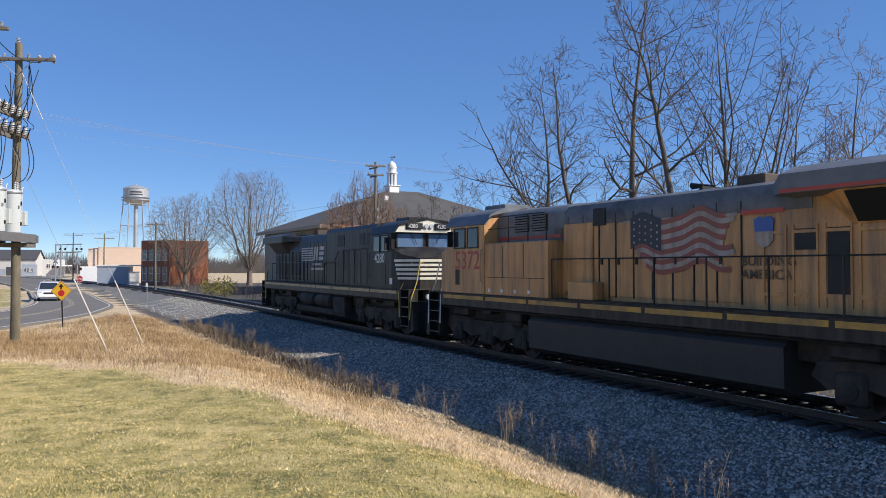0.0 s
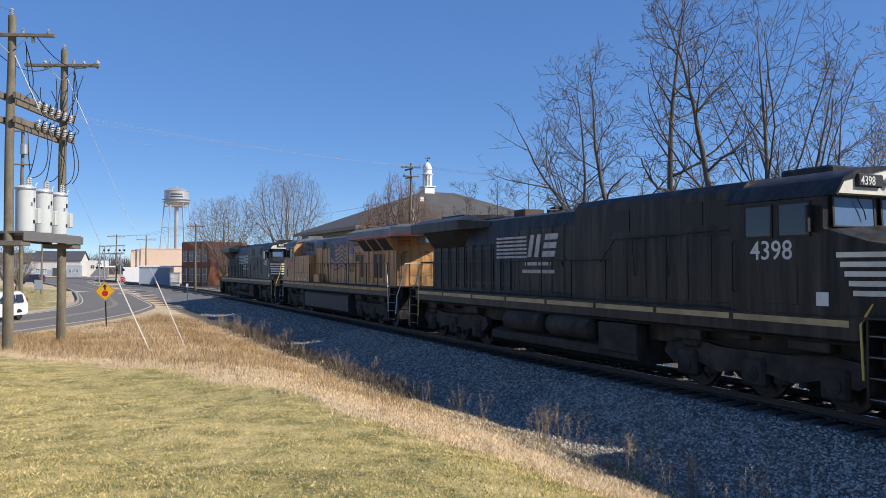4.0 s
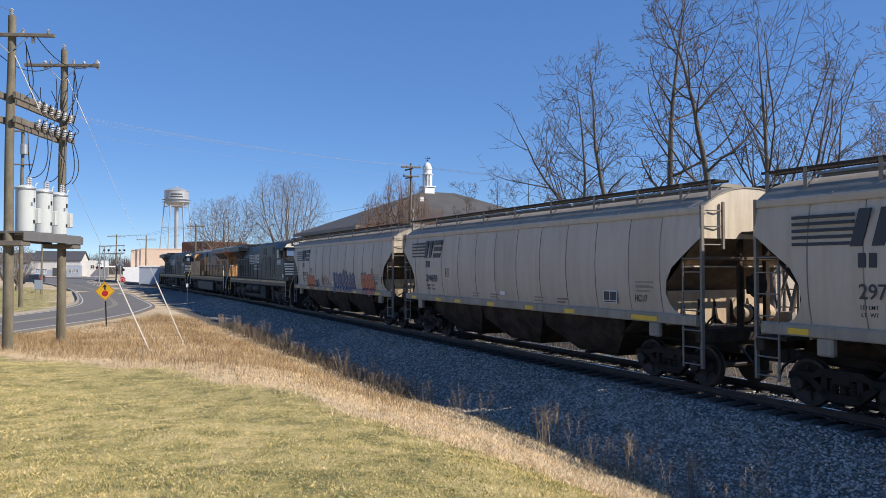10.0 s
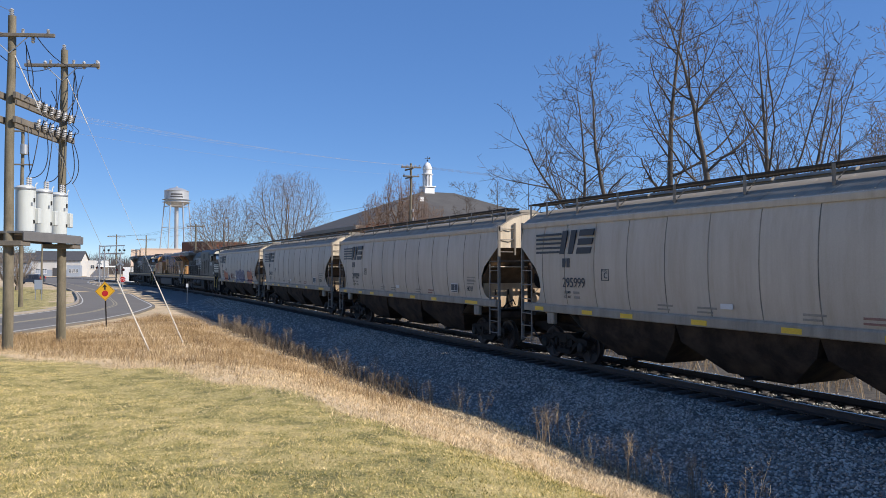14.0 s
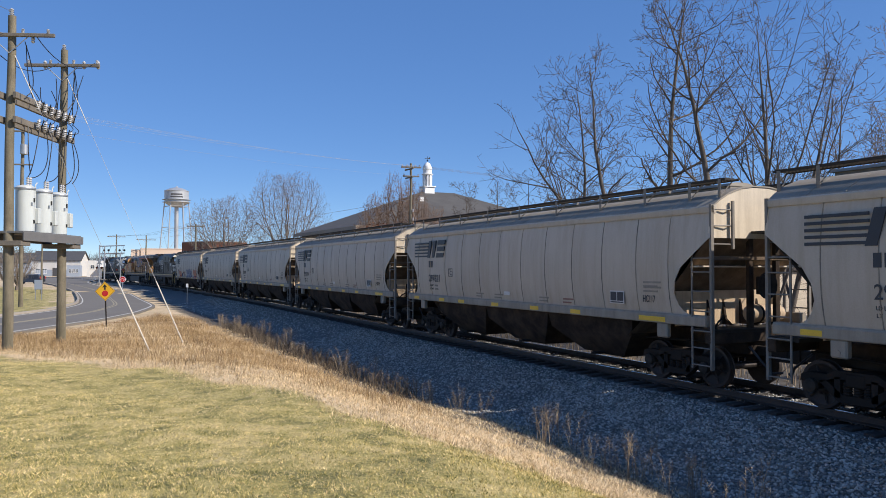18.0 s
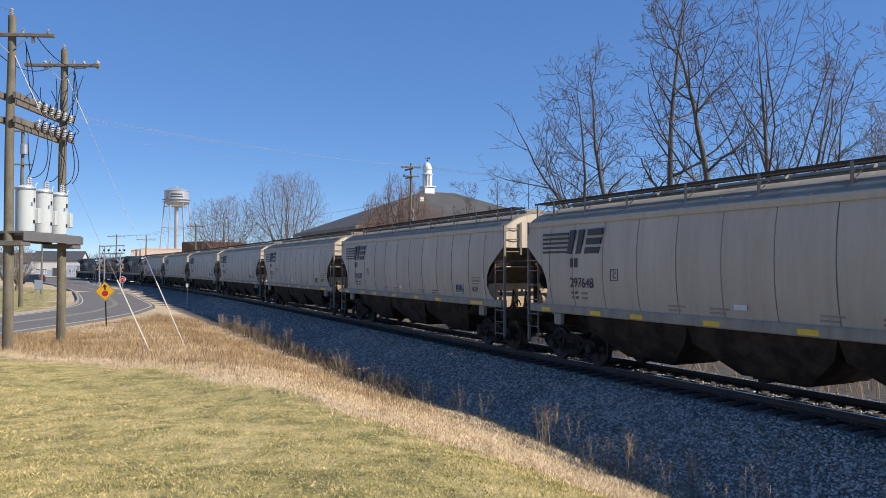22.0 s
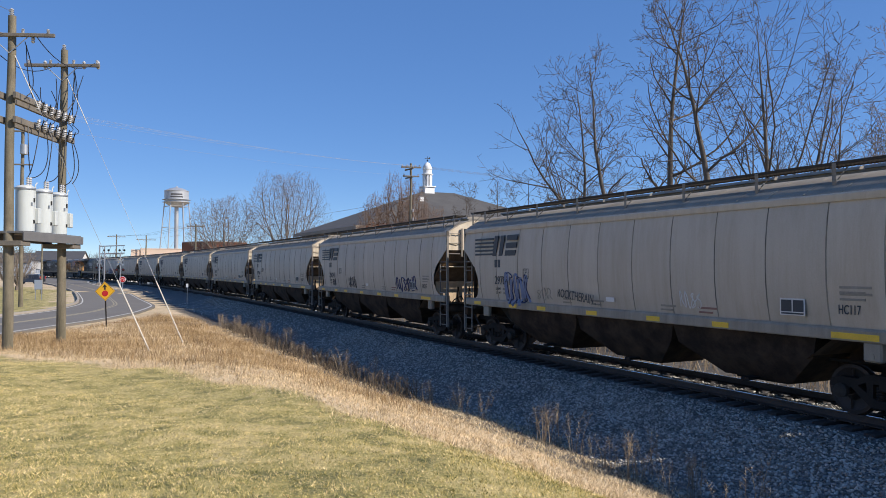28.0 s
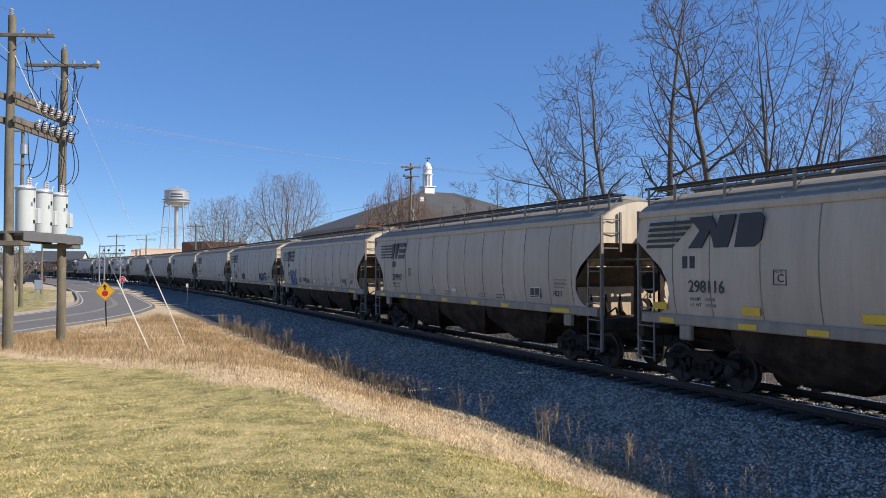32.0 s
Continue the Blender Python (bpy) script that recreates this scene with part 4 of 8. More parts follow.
    part("air_reservoir", Shape().lathe([(0.1, -1.2), (0.18, -1.15), (0.21, -1.05), (0.21, -0.25), (0.18, -0.15), (0.1, -0.1)], 18, (-7.75, 1.64), "y"), SHEAR_TAN, car, "tan air reservoir")
    for y in (-0.9, -0.4):
        part("reservoir_strap", Shape().lathe([(0.212, y - 0.03), (0.218, y - 0.03), (0.218, y + 0.03), (0.212, y + 0.03)], 18, (-7.75, 1.64), "y").box(-7.8, -7.7, y - 0.03, y + 0.03, 1.36, 1.42), RUST, car)
    part("brake_pipe", Shape().tube([(-7.68, 0.55, 1.45), (-7.88, 0.75, 1.62), (-8.03, 1.1, 1.5), (-8.08, 1.25, 1.38)], 0.022, 6), RUST, car)
    part("brake_box", Shape().box(-8.34, -8.18, -0.2, 0.12, 2.1, 2.5, 0.02), UNDER, car)
    part("end_crossover", Shape().box(-8.63, -8.28, -0.9, 0.35, 3.45, 3.5), GRATE, car)
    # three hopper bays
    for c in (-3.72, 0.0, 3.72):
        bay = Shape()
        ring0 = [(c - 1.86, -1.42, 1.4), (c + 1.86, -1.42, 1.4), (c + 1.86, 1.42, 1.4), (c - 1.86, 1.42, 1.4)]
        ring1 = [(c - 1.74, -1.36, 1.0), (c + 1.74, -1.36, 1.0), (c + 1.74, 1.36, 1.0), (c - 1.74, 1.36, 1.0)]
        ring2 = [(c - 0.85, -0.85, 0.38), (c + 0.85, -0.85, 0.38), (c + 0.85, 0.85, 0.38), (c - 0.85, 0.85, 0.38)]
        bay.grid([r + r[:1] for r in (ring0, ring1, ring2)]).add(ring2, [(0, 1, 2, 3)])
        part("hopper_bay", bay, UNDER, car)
        part("outlet_gate", Shape().box(c - 0.68, c + 0.68, -0.72, 0.72, 0.32, 0.44, 0.02).box(c - 0.1, c + 0.1, -1.2, 1.2, 0.36, 0.42), RUST, car)
    part("train_pipe", Shape().tube([(-8.18, 0.4, 1.0), (-5, 0.95, 0.95), (5, 0.95, 0.95), (8.18, 0.4, 1.0)], 0.03, 6), RUST, car)
    for x in (6.75, -6.75):
        hopper_truck(car, x)
    return car


def mark_plain(car, side=1):
    """Flank markings of the older cars: a block emblem with bars."""
    y = side * 1.625
    for k in range(5):
        z = 3.10 + k * 0.125
        part("emblem_bar", Shape().box(7.36, 6.10, y - side * 0.004, y - side * 0.03, z, z + 0.06), NAVY, car)
    for a in (6.18, 5.78):
        part("emblem_stroke", Shape().prism([(a, 3.07), (a - 0.22, 3.07), (a - 0.40, 3.72), (a - 0.18, 3.72)], "y", y - side * 0.035, y - side * 0.002), NAVY, car)
    for a, z in ((5.40, 3.07), (5.33, 3.31), (5.26, 3.55)):
        part("emblem_stroke", Shape().prism([(a, z), (a - 0.62, z), (a - 0.67, z + 0.17), (a - 0.05, z + 0.17)], "y", y - side * 0.034, y - side * 0.004), NAVY, car)
    for a in (6.03, 5.83):
        part("mark_bar", Shape().box(a, a - 0.14, y - side * 0.012, y, 2.70, 2.95), NAVY, car)


def mark_new(car, side=1):
    """Newer cars: tapering bars and a slanted block emblem."""
    y = side * 1.625
    for k in range(5):
        z = 3.15 + k * 0.13
        a, b = 7.92 - 0.03 * k, 7.05 - 0.16 * k
        part("emblem_bar", Shape().prism([(a, z), (b, z), (b - 0.09, z + 0.075), (a - 0.05, z + 0.075)], "y", y - side * 0.03, y - side * 0.003), NAVY, car)
    part("emblem_block", Shape().prism([(6.55, 3.12), (6.15, 3.12), (5.90, 3.5), (5.80, 3.12), (5.42, 3.12), (5.2, 3.80), (5.62, 3.80), (5.72, 3.55), (5.85, 3.80), (6.5, 3.80), (6.2, 3.5)], "y", y - side * 0.035, y - side * 0.002), NAVY, car)
    part("emblem_block", Shape().prism([(5.25, 3.12), (4.75, 3.12), (4.58, 3.25), (4.50, 3.70), (4.6, 3.80), (5.1, 3.80)], "y", y - side * 0.035, y - side * 0.002), NAVY, car)
    for a in (6.72, 6.5):
        part("mark_bar", Shape().box(a, a - 0.15, y - side * 0.012, y, 2.68, 2.95), NAVY, car)
    for x in (7.72, 5.1, 2.5):
        part("reflector", Shape().box(x, x - 0.45, side * 1.57, side * 1.59, 1.74, 1.90), YELLOW_REFLECT, car)


def number_on(car, digits, x=6.03):
    y = 1.628
    part("number", lettering(digits, 0.27, NAVY), NAVY, car, at=on_side(x, y - 0.006, 2.16, 1, stretch=0.92))
    for z, t, figures in ((1.98, "LD LMT", "222300"), (1.85, "LT  WT", "63700")):
        yy = flank_y(z + 0.04) + 0.002
        part("weight_stencil", lettering(t, 0.075, NAVY), NAVY, car, at=on_side(x, yy, z, 1, stretch=0.95))
        if digits == "296589":
            part("weight_stencil", lettering(figures, 0.075, NAVY), NAVY, car, at=on_side(x - 0.43, yy, z, 1, stretch=0.95))
        else:
            part("weight_stencil", Shape().box(x - 0.45, x - 0.72, yy - 0.02, yy + 0.004, z, z + 0.065), STENCIL, car)
    part("plate_word", lettering("PLATE", 0.05, NAVY), NAVY, car, at=on_side(4.27, 1.616, 2.59, 1))
    part("class_stencil", lettering("HC117", 0.17, NAVY), NAVY, car, at=on_side(-6.15, flank_y(2.06) + 0.004, 1.88, 1, stretch=0.62))
    part("plate_letter", lettering("C", 0.16, NAVY), NAVY, car, at=on_side(4.21, 1.62, 2.42, 1))


def skin_y(z):
    """The outer face of the flank or, lower down, of the sill."""
    return flank_y(z) if z > 1.645 else 1.577


def paint_patch(car, x, z, w, h, mat, seed, lift=0.003, label="", square=2.6, lobes=0.12):
    """A sprayed, swollen letter shape that lies on the flank's curve."""
    r = random.Random(seed)
    a1, a2, a3 = r.uniform(0, 6.28), r.uniform(0, 6.28), r.uniform(0, 6.28)
    n, rings = 36, 5
    rows = []
    for j in range(rings + 1):
        row = []
        for k in range(n + 1):
            a = 2 * math.pi * k / n
            c, q = math.cos(a), math.sin(a)
            rad = (abs(c) ** square + abs(q) ** square) ** (-1 / square)
            rad *= 1 + lobes * math.sin(2 * a + a1) * 0.6 + lobes * math.sin(3 * a + a2) * 0.7 + lobes * 0.5 * math.sin(5 * a + a3)
            px, pz = x - c * rad * w / 2 * j / rings, z + h / 2 + q * rad * h / 2 * j / rings
            row.append((px, skin_y(pz) + lift, pz))
        rows.append(row)
    part("graffiti", Shape().grid(rows), mat, car, label, tidy=False, smooth_angle=0)


def scrawl(car, x, z, w, h, mat, seed, loops=8, width=0.018, lift=0.0):
    """A sprayed line in rounded joined strokes along the flank."""
    r = random.Random(seed)
    knots = []
    for k in range(loops):
        px = x - w * (k + 0.2) / loops
        q = r.randint(0, 2)
        path = (((0, 0.1), (0.1, 0.95), (0.5, 0.85), (0.35, 0.45), (0.75, 0.05)), ((0.1, 0.9), (0, 0.35), (0.3, 0.02), (0.65, 0.3), (0.6, 0.95)), ((0.6, 0.85), (0.1, 0.75), (0.5, 0.45), (0.6, 0.12), (0.05, 0.08)))[q]
        knots += [(px - dx * w / loops + r.uniform(-0.03, 0.03), z + h * (dz + r.uniform(-0.1, 0.1))) for dx, dz in path]
    line = []
    for i in range(len(knots) - 1):
        a, b, e, f = (Vector(knots[min(max(i + j, 0), len(knots) - 1)]) for j in (-1, 0, 1, 2))
        for t in (0, 0.2, 0.4, 0.6, 0.8):
            line.append(0.5 * (2 * b + (e - a) * t + (2 * a - 5 * b + 4 * e - f) * t * t + (3 * b - a - 3 * e + f) * t**3))
    part("graffiti_line", Shape().tube([(px, skin_y(pz) + lift, pz) for px, pz in line], width, 4), mat, car)


def bubble_word(car, x, z, widths, h, fill, edge, shine, seed, label):
    """Swollen letters with a dark outline behind, and inner strokes."""
    r = random.Random(seed)
    for k, w in enumerate(widths):
        hh = h * r.uniform(0.86, 1.1)
        zz = z + r.uniform(-0.05, 0.05)
        cx = x - w / 2
        paint_patch(car, cx, zz - 0.05, w * 1.06 + 0.07, hh + 0.1, edge, seed + k, 0.003 + 0.0012 * k)
        paint_patch(car, cx, zz, w * 1.06 - 0.02, hh, fill, seed + k, 0.0036 + 0.0012 * k, label)
        for j in range(2):
            paint_patch(car, cx + r.uniform(-0.15, 0.15) * w, zz + hh * (0.2 + 0.38 * j) + r.uniform(-0.04, 0.04), w * r.uniform(0.14, 0.42), hh * r.uniform(0.06, 0.16), edge, seed + 40 + 3 * k + j, 0.0041 + 0.0012 * k, lobes=0.2)
        if shine:
            paint_patch(car, cx + w * 0.2, zz + hh * 0.74, w * 0.3, hh * 0.13, shine, seed + 70 + k, 0.0045 + 0.0012 * k)
        x -= w


NUMBERS = ["297911", "294830", "297009", "295999", "297621", "296589", "297648", "296245", "297841", "297917", "298116", "", ""]
WHEELSET = wheelset_mesh(0.457)
hopper = build_hopper()
plain = copy_thing(hopper, pose(0, 0, 0))
mark_plain(plain)
mark_new(hopper)
CARS = []
for k, digits in enumerate(NUMBERS):
    if k == 10:
        c = hopper
    elif k == 0:
        c = plain
    else:
        c = copy_thing(plain, pose(0, 0, 0))
    CARS.append(c)
for k, digits in enumerate(NUMBERS):
    c = CARS[k]
    if digits:
        number_on(c, digits, 6.55 if k == 10 else 6.03)
c = CARS[0]
tagged(c, label="light grey covered hopper car with orange and blue graffiti")
bubble_word(c, 5.22, 1.5, (0.36, 0.4, 0.42, 0.4), 0.75, GRAFFITI_ORANGE, GRAFFITI_RED, None, 20, "orange sprayed letter shape")
scrawl(c, 3.6, 1.6, 0.9, 0.4, GRAFFITI_BLUE, 5, 3, 0.016)
scrawl(c, 2.4, 1.72, 1.5, 0.5, GRAFFITI_RED, 6, 6, 0.010)
bubble_word(c, 0.05, 1.5, (0.52, 0.44, 0.56, 0.5, 0.54, 0.5, 0.42), 0.9, GRAFFITI_BLUE, GRAFFITI_EDGE, GRAFFITI_EDGE, 140, "dark blue sprayed letter shape")
scrawl(c, 0.05, 1.6, 3.4, 0.8, GRAFFITI_PALE, 7, 7, 0.012, 0.012)
for ob in list(c.children):
    if ob.name.split(".")[0] in ("label_panel", "label_print"):
        bpy.data.objects.remove(ob)
bubble_word(c, -4.4, 1.45, (0.46, 0.42, 0.46, 0.42), 0.98, GRAFFITI_ORANGE, GRAFFITI_BLUE, None, 250, "orange sprayed letter shape with a dark outline")
scrawl(c, -6.95, 1.95, 0.4, 0.3, NAVY, 9, 2, 0.012)
c = CARS[7]
tagged(c, label="light grey covered hopper car with blue tags")
scrawl(c, 5.6, 1.75, 0.6, 0.35, NAVY, 12, 4, 0.014)
scrawl(c, 2.9, 1.7, 1.1, 0.5, NAVY, 13, 5, 0.016)
scrawl(c, -3.4, 1.7, 2.2, 0.6, GRAFFITI_BLUE, 14, 6, 0.03)
c = CARS[8]
tagged(c, label="light grey covered hopper car with blue and white tags")
scrawl(c, 5.5, 1.55, 1.5, 0.9, GRAFFITI_SKY, 15, 4, 0.045)
scrawl(c, 5.5, 1.6, 1.5, 0.9, GRAFFITI_BLUE, 16, 5, 0.02, 0.01)
scrawl(c, 3.7, 1.75, 0.9, 0.35, STENCIL, 17, 3, 0.010)
part("tag_words", lettering("ROCKTHERAIN..", 0.24, NAVY), NAVY, c, at=on_side(2.55, flank_y(2.0) + 0.006, 1.88, 1, slant=0.15, stretch=0.8))
scrawl(c, -2.2, 1.8, 0.7, 0.35, LETTER_WHITE, 18, 4, 0.014)
c = CARS[10]
tagged(c, label="cleaner light grey covered hopper car with a slanted emblem")
# ---- six-axle diesel locomotives; x towards the cab end ----
LOCO_LEN = 22.3
SILL_YELLOW = material("worn_yellow_sill", (0.5, 0.27, 0.04), 0.5, vary=0.2, dirt=(0.12, 0.08, 0.05), dirt_amount=0.9)
TANK_GREY = material("sooty_grey_tank", (0.030, 0.027, 0.025), 0.6, vary=0.25, dirt=(0.018, 0.016, 0.014), dirt_amount=0.7, streak=True)
LOCO_WHEELSET = wheelset_mesh(0.53)


def loco_truck(parent, x):
    truck = new("truck")
    truck.parent = parent
    truck.matrix_basis = pose(x, 0, 0)
    for s in (1, -1):
        y0, y1 = s * 1.02, s * 1.2
        f = Shape()
        f.prism([(-2.62, 0.72), (-2.5, 0.98), (-1.5, 1.08), (-0.9, 0.98), (0.9, 0.98), (1.5, 1.08), (2.5, 0.98), (2.62, 0.72), (2.3, 0.5), (1.5, 0.58), (0.95, 0.44), (0.4, 0.54), (-0.4, 0.54), (-0.95, 0.44), (-1.5, 0.58), (-2.3, 0.5)], "y", y0, y1)
        part("side_frame", f, LOCO_TRUCK, truck)
        for k in (-1.85, 0, 1.85):
            b = Shape().box(k - 0.3, k + 0.3, s * 1.02, s * 1.28, 0.26, 0.86, 0.06)
            b.lathe([(0.17, s * 1.22), (0.17, s * 1.30), (0.1, s * 1.32), (0.03, s * 1.32)], 14, (k, 0.53), "y")
            part("axle_box", b, LOCO_TRUCK, truck)
        for k in (-0.93, 0.93):
            for d in (-0.18, 0.18):
                part("spring", Shape().lathe([(0.085 + 0.025 * (j % 2), 0.38 + j * 0.03) for j in range(11)], 10, (k + d, s * 1.1)), LOCO_TRUCK, truck)
            part("brake_hanger", Shape().box(k - 0.42, k - 0.34, s * 0.98, s * 1.12, 0.3, 0.8, 0.02).box(k - 0.55, k - 0.25, s * 0.95, s * 1.1, 0.35, 0.5, 0.02), LOCO_TRUCK, truck)
        part("brake_cylinder", Shape().lathe([(0.05, -1.95), (0.12, -1.9), (0.12, -1.5), (0.05, -1.45)], 12, (s * 1.2, 1.02), "x"), LOCO_TRUCK, truck)
        part("air_line", Shape().tube([(-2.3, s * 1.24, 1.0), (-1.2, s * 1.26, 1.1), (0.3, s * 1.25, 1.02), (2.2, s * 1.25, 1.08)], 0.022, 5), RUST, truck)
    for k in (-1.85, 0, 1.85):
        part("wheelset", LOCO_WHEELSET, None, truck, at=pose(k, 0, 0.53))
    part("transom", Shape().box(-2.2, 2.2, -0.9, 0.9, 0.7, 0.98, 0.05), LOCO_TRUCK, truck)


def handrail(parent, pts, mat, r=0.019):
    part("handrail", Shape().tube(pts, r, 6), mat, parent)


def window(parent, verts, thick, glass, frame_mat, name="window"):
    """A pane in a raised rubber frame; verts are the corners of a flat quad."""
    vs = [Vector(p) for p in verts]
    c = sum(vs, Vector()) / 4
    nrm = (vs[1] - vs[0]).cross(vs[3] - vs[0]).normalized()
    out = [c + (p - c) * 1.0 for p in vs]
    inn = [c + (p - c).normalized() * ((p - c).length - 0.06) for p in vs]
    w = new(name)
    w.parent = parent
    fr = Shape()
    a, b = [p + nrm * thick for p in out], [p + nrm * thick for p in inn]
    a0, b0 = [p - nrm * 0.01 for p in out], [p - nrm * 0.01 for p in inn]
    for i in range(4):
        j = (i + 1) % 4
        fr.add([a[i], a[j], b[j], b[i], a0[i], a0[j], b0[j], b0[i]], [(0, 1, 2, 3), (0, 4, 5, 1), (3, 2, 6, 7)])
    part("frame", fr, frame_mat, w)
    pane = [p + nrm * thick * 0.4 for p in inn]
    back = [p - nrm * 0.004 for p in inn]
    part("pane", Shape().add(pane + back, [(0, 1, 2, 3), (7, 6, 5, 4)] + [(i, (i + 1) % 4, 4 + (i + 1) % 4, 4 + i) for i in range(4)]), glass, w)
    return w


def build_loco(style, digits, label):
    black = style == "black"
    PAINT = LOCO_BLACK if black else LOCO_YELLOW
    ROOF = LOCO_BLACK if black else LOCO_GREY
    STRIPE = GOLD if black else SILL_YELLOW
    NUM = LETTER_WHITE if black else RED
    lo = thing("locomotive", label, "locomotive", "locomotives pulling the train")
    part("underframe", Shape().prism([(-1.45, 1.38), (1.45, 1.38), (1.5, 1.42), (1.5, 1.80), (-1.5, 1.80), (-1.5, 1.42)], "x", -9.75, 9.5), LOCO_BLACK, lo)
    part("deck", Shape().box(-10.35, 10.3, -1.5, 1.5, 1.80, 1.84, 0.01), LOCO_TRUCK, lo)
    for s in (1, -1):
        xs = [-9.6, -7.2, -4.9, -2.6, -0.3, 2.0, 4.3, 6.6, 9.3]
        for i in range(len(xs) - 1):
            part("sill_stripe", Shape().box(xs[i] + 0.06, xs[i + 1] - 0.06, s * 1.503, s * 1.51, 1.64, 1.76), STRIPE, lo, "worn gold sill stripe" if black else "yellow sill stripe")
        # fuel tank
    tank = [(-1.2, 0.3), (1.2, 0.3), (1.44, 0.42), (1.46, 1.18), (1.3, 1.34), (-1.3, 1.34), (-1.46, 1.18), (-1.44, 0.42)]
    if black:
        tank = [(-1.15, 0.3), (1.15, 0.3), (1.42, 0.42), (1.42, 0.66), (1.0, 0.80), (0.9, 1.34), (-0.9, 1.34), (-1.0, 0.80), (-1.42, 0.66), (-1.42, 0.42)]
    part("fuel_tank", Shape().prism(tank, "x", -3.6 if black else -3.9, 3.6 if black else 4.3), LOCO_TRUCK if black else TANK_GREY, lo, "grimy fuel tank")
    if black:
        for s in (1, -1):
            for a, b in ((-2.7, -0.6), (-0.3, 1.8)):
                part("air_reservoir", Shape().lathe([(0.14, a), (0.30, a + 0.08), (0.33, a + 0.2), (0.33, b - 0.2), (0.30, b - 0.08), (0.14, b)], 18, (s * 1.28, 1.06), "x"), LOCO_TRUCK, lo)
            part("equipment_box", Shape().box(2.1, 3.6, s * 1.1, s * 1.48, 0.55, 1.3, 0.03), LOCO_TRUCK, lo)
    part("underbody", Shape().box(-9.9, 9.9, -1.05, 1.05, 0.92, 1.4, 0.03), LOCO_TRUCK, lo)
    for s in (1, -1):
        for x, w, z in ((8.3, 0.9, 1.12), (5.2, 0.8, 1.08), (-5.2, 0.9, 1.1), (-8.4, 0.7, 1.12), (6.7, 0.5, 1.2), (-6.8, 0.6, 1.2)):
            part("traction_gear", Shape().box(x - w / 2, x + w / 2, s * 1.0, s * 1.38, z, 1.4, 0.03), LOCO_TRUCK, lo)
        part("brake_pipe", Shape().tube([(-9.4, s * 1.4, 1.33), (-4, s * 1.43, 1.36), (4, s * 1.43, 1.36), (9.4, s * 1.4, 1.33)], 0.028, 6), RUST, lo)
    for x in (6.9, -6.9):
        loco_truck(lo, x)
    for s in (1, -1):
        part("pilot", Shape().prism([(s * 10.35, 1.38), (s * 10.5, 1.38), (s * 10.62, 0.35), (s * 10.45, 0.25), (s * 10.35, 0.35)], "y", -1.45, 1.45).box(s * 9.9, s * 10.4, -0.7, 0.7, 0.9, 1.8), LOCO_BLACK, lo)
        c = Shape().box(s * 10.4, s * 10.85, -0.11, 0.11, 0.74, 0.97, 0.02)
        c.prism([(s * 10.8, -0.12), (s * 11.1, -0.17), (s * 11.17, -0.02), (s * 11.12, 0.12), (s * 10.8, 0.13)], "z", 0.66, 1.04)
        part("coupler", c, RUST, lo)
        for y in (0.35, 0.55, -0.35, -0.55):
            part("air_hose", Shape().tube([(s * 10.5, y, 1.0), (s * 10.68, y, 0.72), (s * 10.85, y * 0.8, 0.5), (s * 11.02, y * 0.5, 0.5)], 0.026, 6), CABLE, lo)
        part("drawbar_cable", Shape().tube([(s * 10.4, -0.5, 1.7), (s * 10.75, -0.4, 1.2), (s * 11.15, 0.0, 1.1)], 0.022, 6), CABLE, lo)
        for side in (1, -1):
            st = new("step_ladder")
            st.parent = lo
            part("step_side", Shape().box(s * 9.55, s * 9.6, side * 1.12, side * 1.5, 0.35, 1.8).box(s * 10.28, s * 10.33, side * 1.12, side * 1.5, 0.35, 1.8), LOCO_BLACK, st)
            for k in range(4):
                z = 0.42 + k * 0.36
                part("tread", Shape().box(s * 9.6, s * 10.28, side * (1.12 - 0.0 * k), side * 1.48, z, z + 0.035), GRATE, st)
                part("tread_edge", Shape().box(s * 9.6, s * 10.28, side * 1.481, side * 1.487, z + 0.015, z + 0.033), WALK_POST, st)
            mat = RAIL_YELLOW if black else RAIL_WHITE
            handrail(lo, [(s * 9.5, side * 1.49, 0.75), (s * 9.45, side * 1.49, 1.8), (s * 9.25, side * 1.47, 2.6), (s * 9.1, side * 1.47, 2.9), (s * 8.95, side * 1.47, 2.92)] if s < 0 else [(9.5, side * 1.5, 0.75), (9.46, side * 1.5, 1.7), (9.75, side * 1.2, 2.5), (9.9, side * 1.15, 2.85)], mat, 0.024)
            handrail(lo, [(s * 10.36, side * 1.49, 0.7), (s * 10.42, side * 1.45, 1.5), (s * 10.38, side * 1.2, 2.1), (s * 10.36, side * 1.05, 2.85), (s * 10.36, side * 0.85, 2.88)], mat, 0.024)
    part("end_railing", Shape().tube([(-10.33, -0.85, 2.88), (-10.33, 0.85, 2.88)], 0.022, 6).tube([(-10.33, -0.85, 2.35), (-10.33, 0.85, 2.35)], 0.016, 6).tube([(-10.33, -0.4, 1.84), (-10.33, -0.4, 2.88)], 0.018, 6).tube([(-10.33, 0.4, 1.84), (-10.33, 0.4, 2.88)], 0.018, 6), RAIL_WHITE if not black else LOCO_BLACK, lo)
    # engine hood with its doors
    hood = [(-0.98, 1.84), (0.98, 1.84), (0.98, 4.12), (0.86, 4.32), (0.5, 4.42), (-0.5, 4.42), (-0.86, 4.32), (-0.98, 4.12)]
    hood_front = 3.6
    part("engine_hood", Shape().prism(hood, "x", -9.15, hood_front), PAINT, lo)
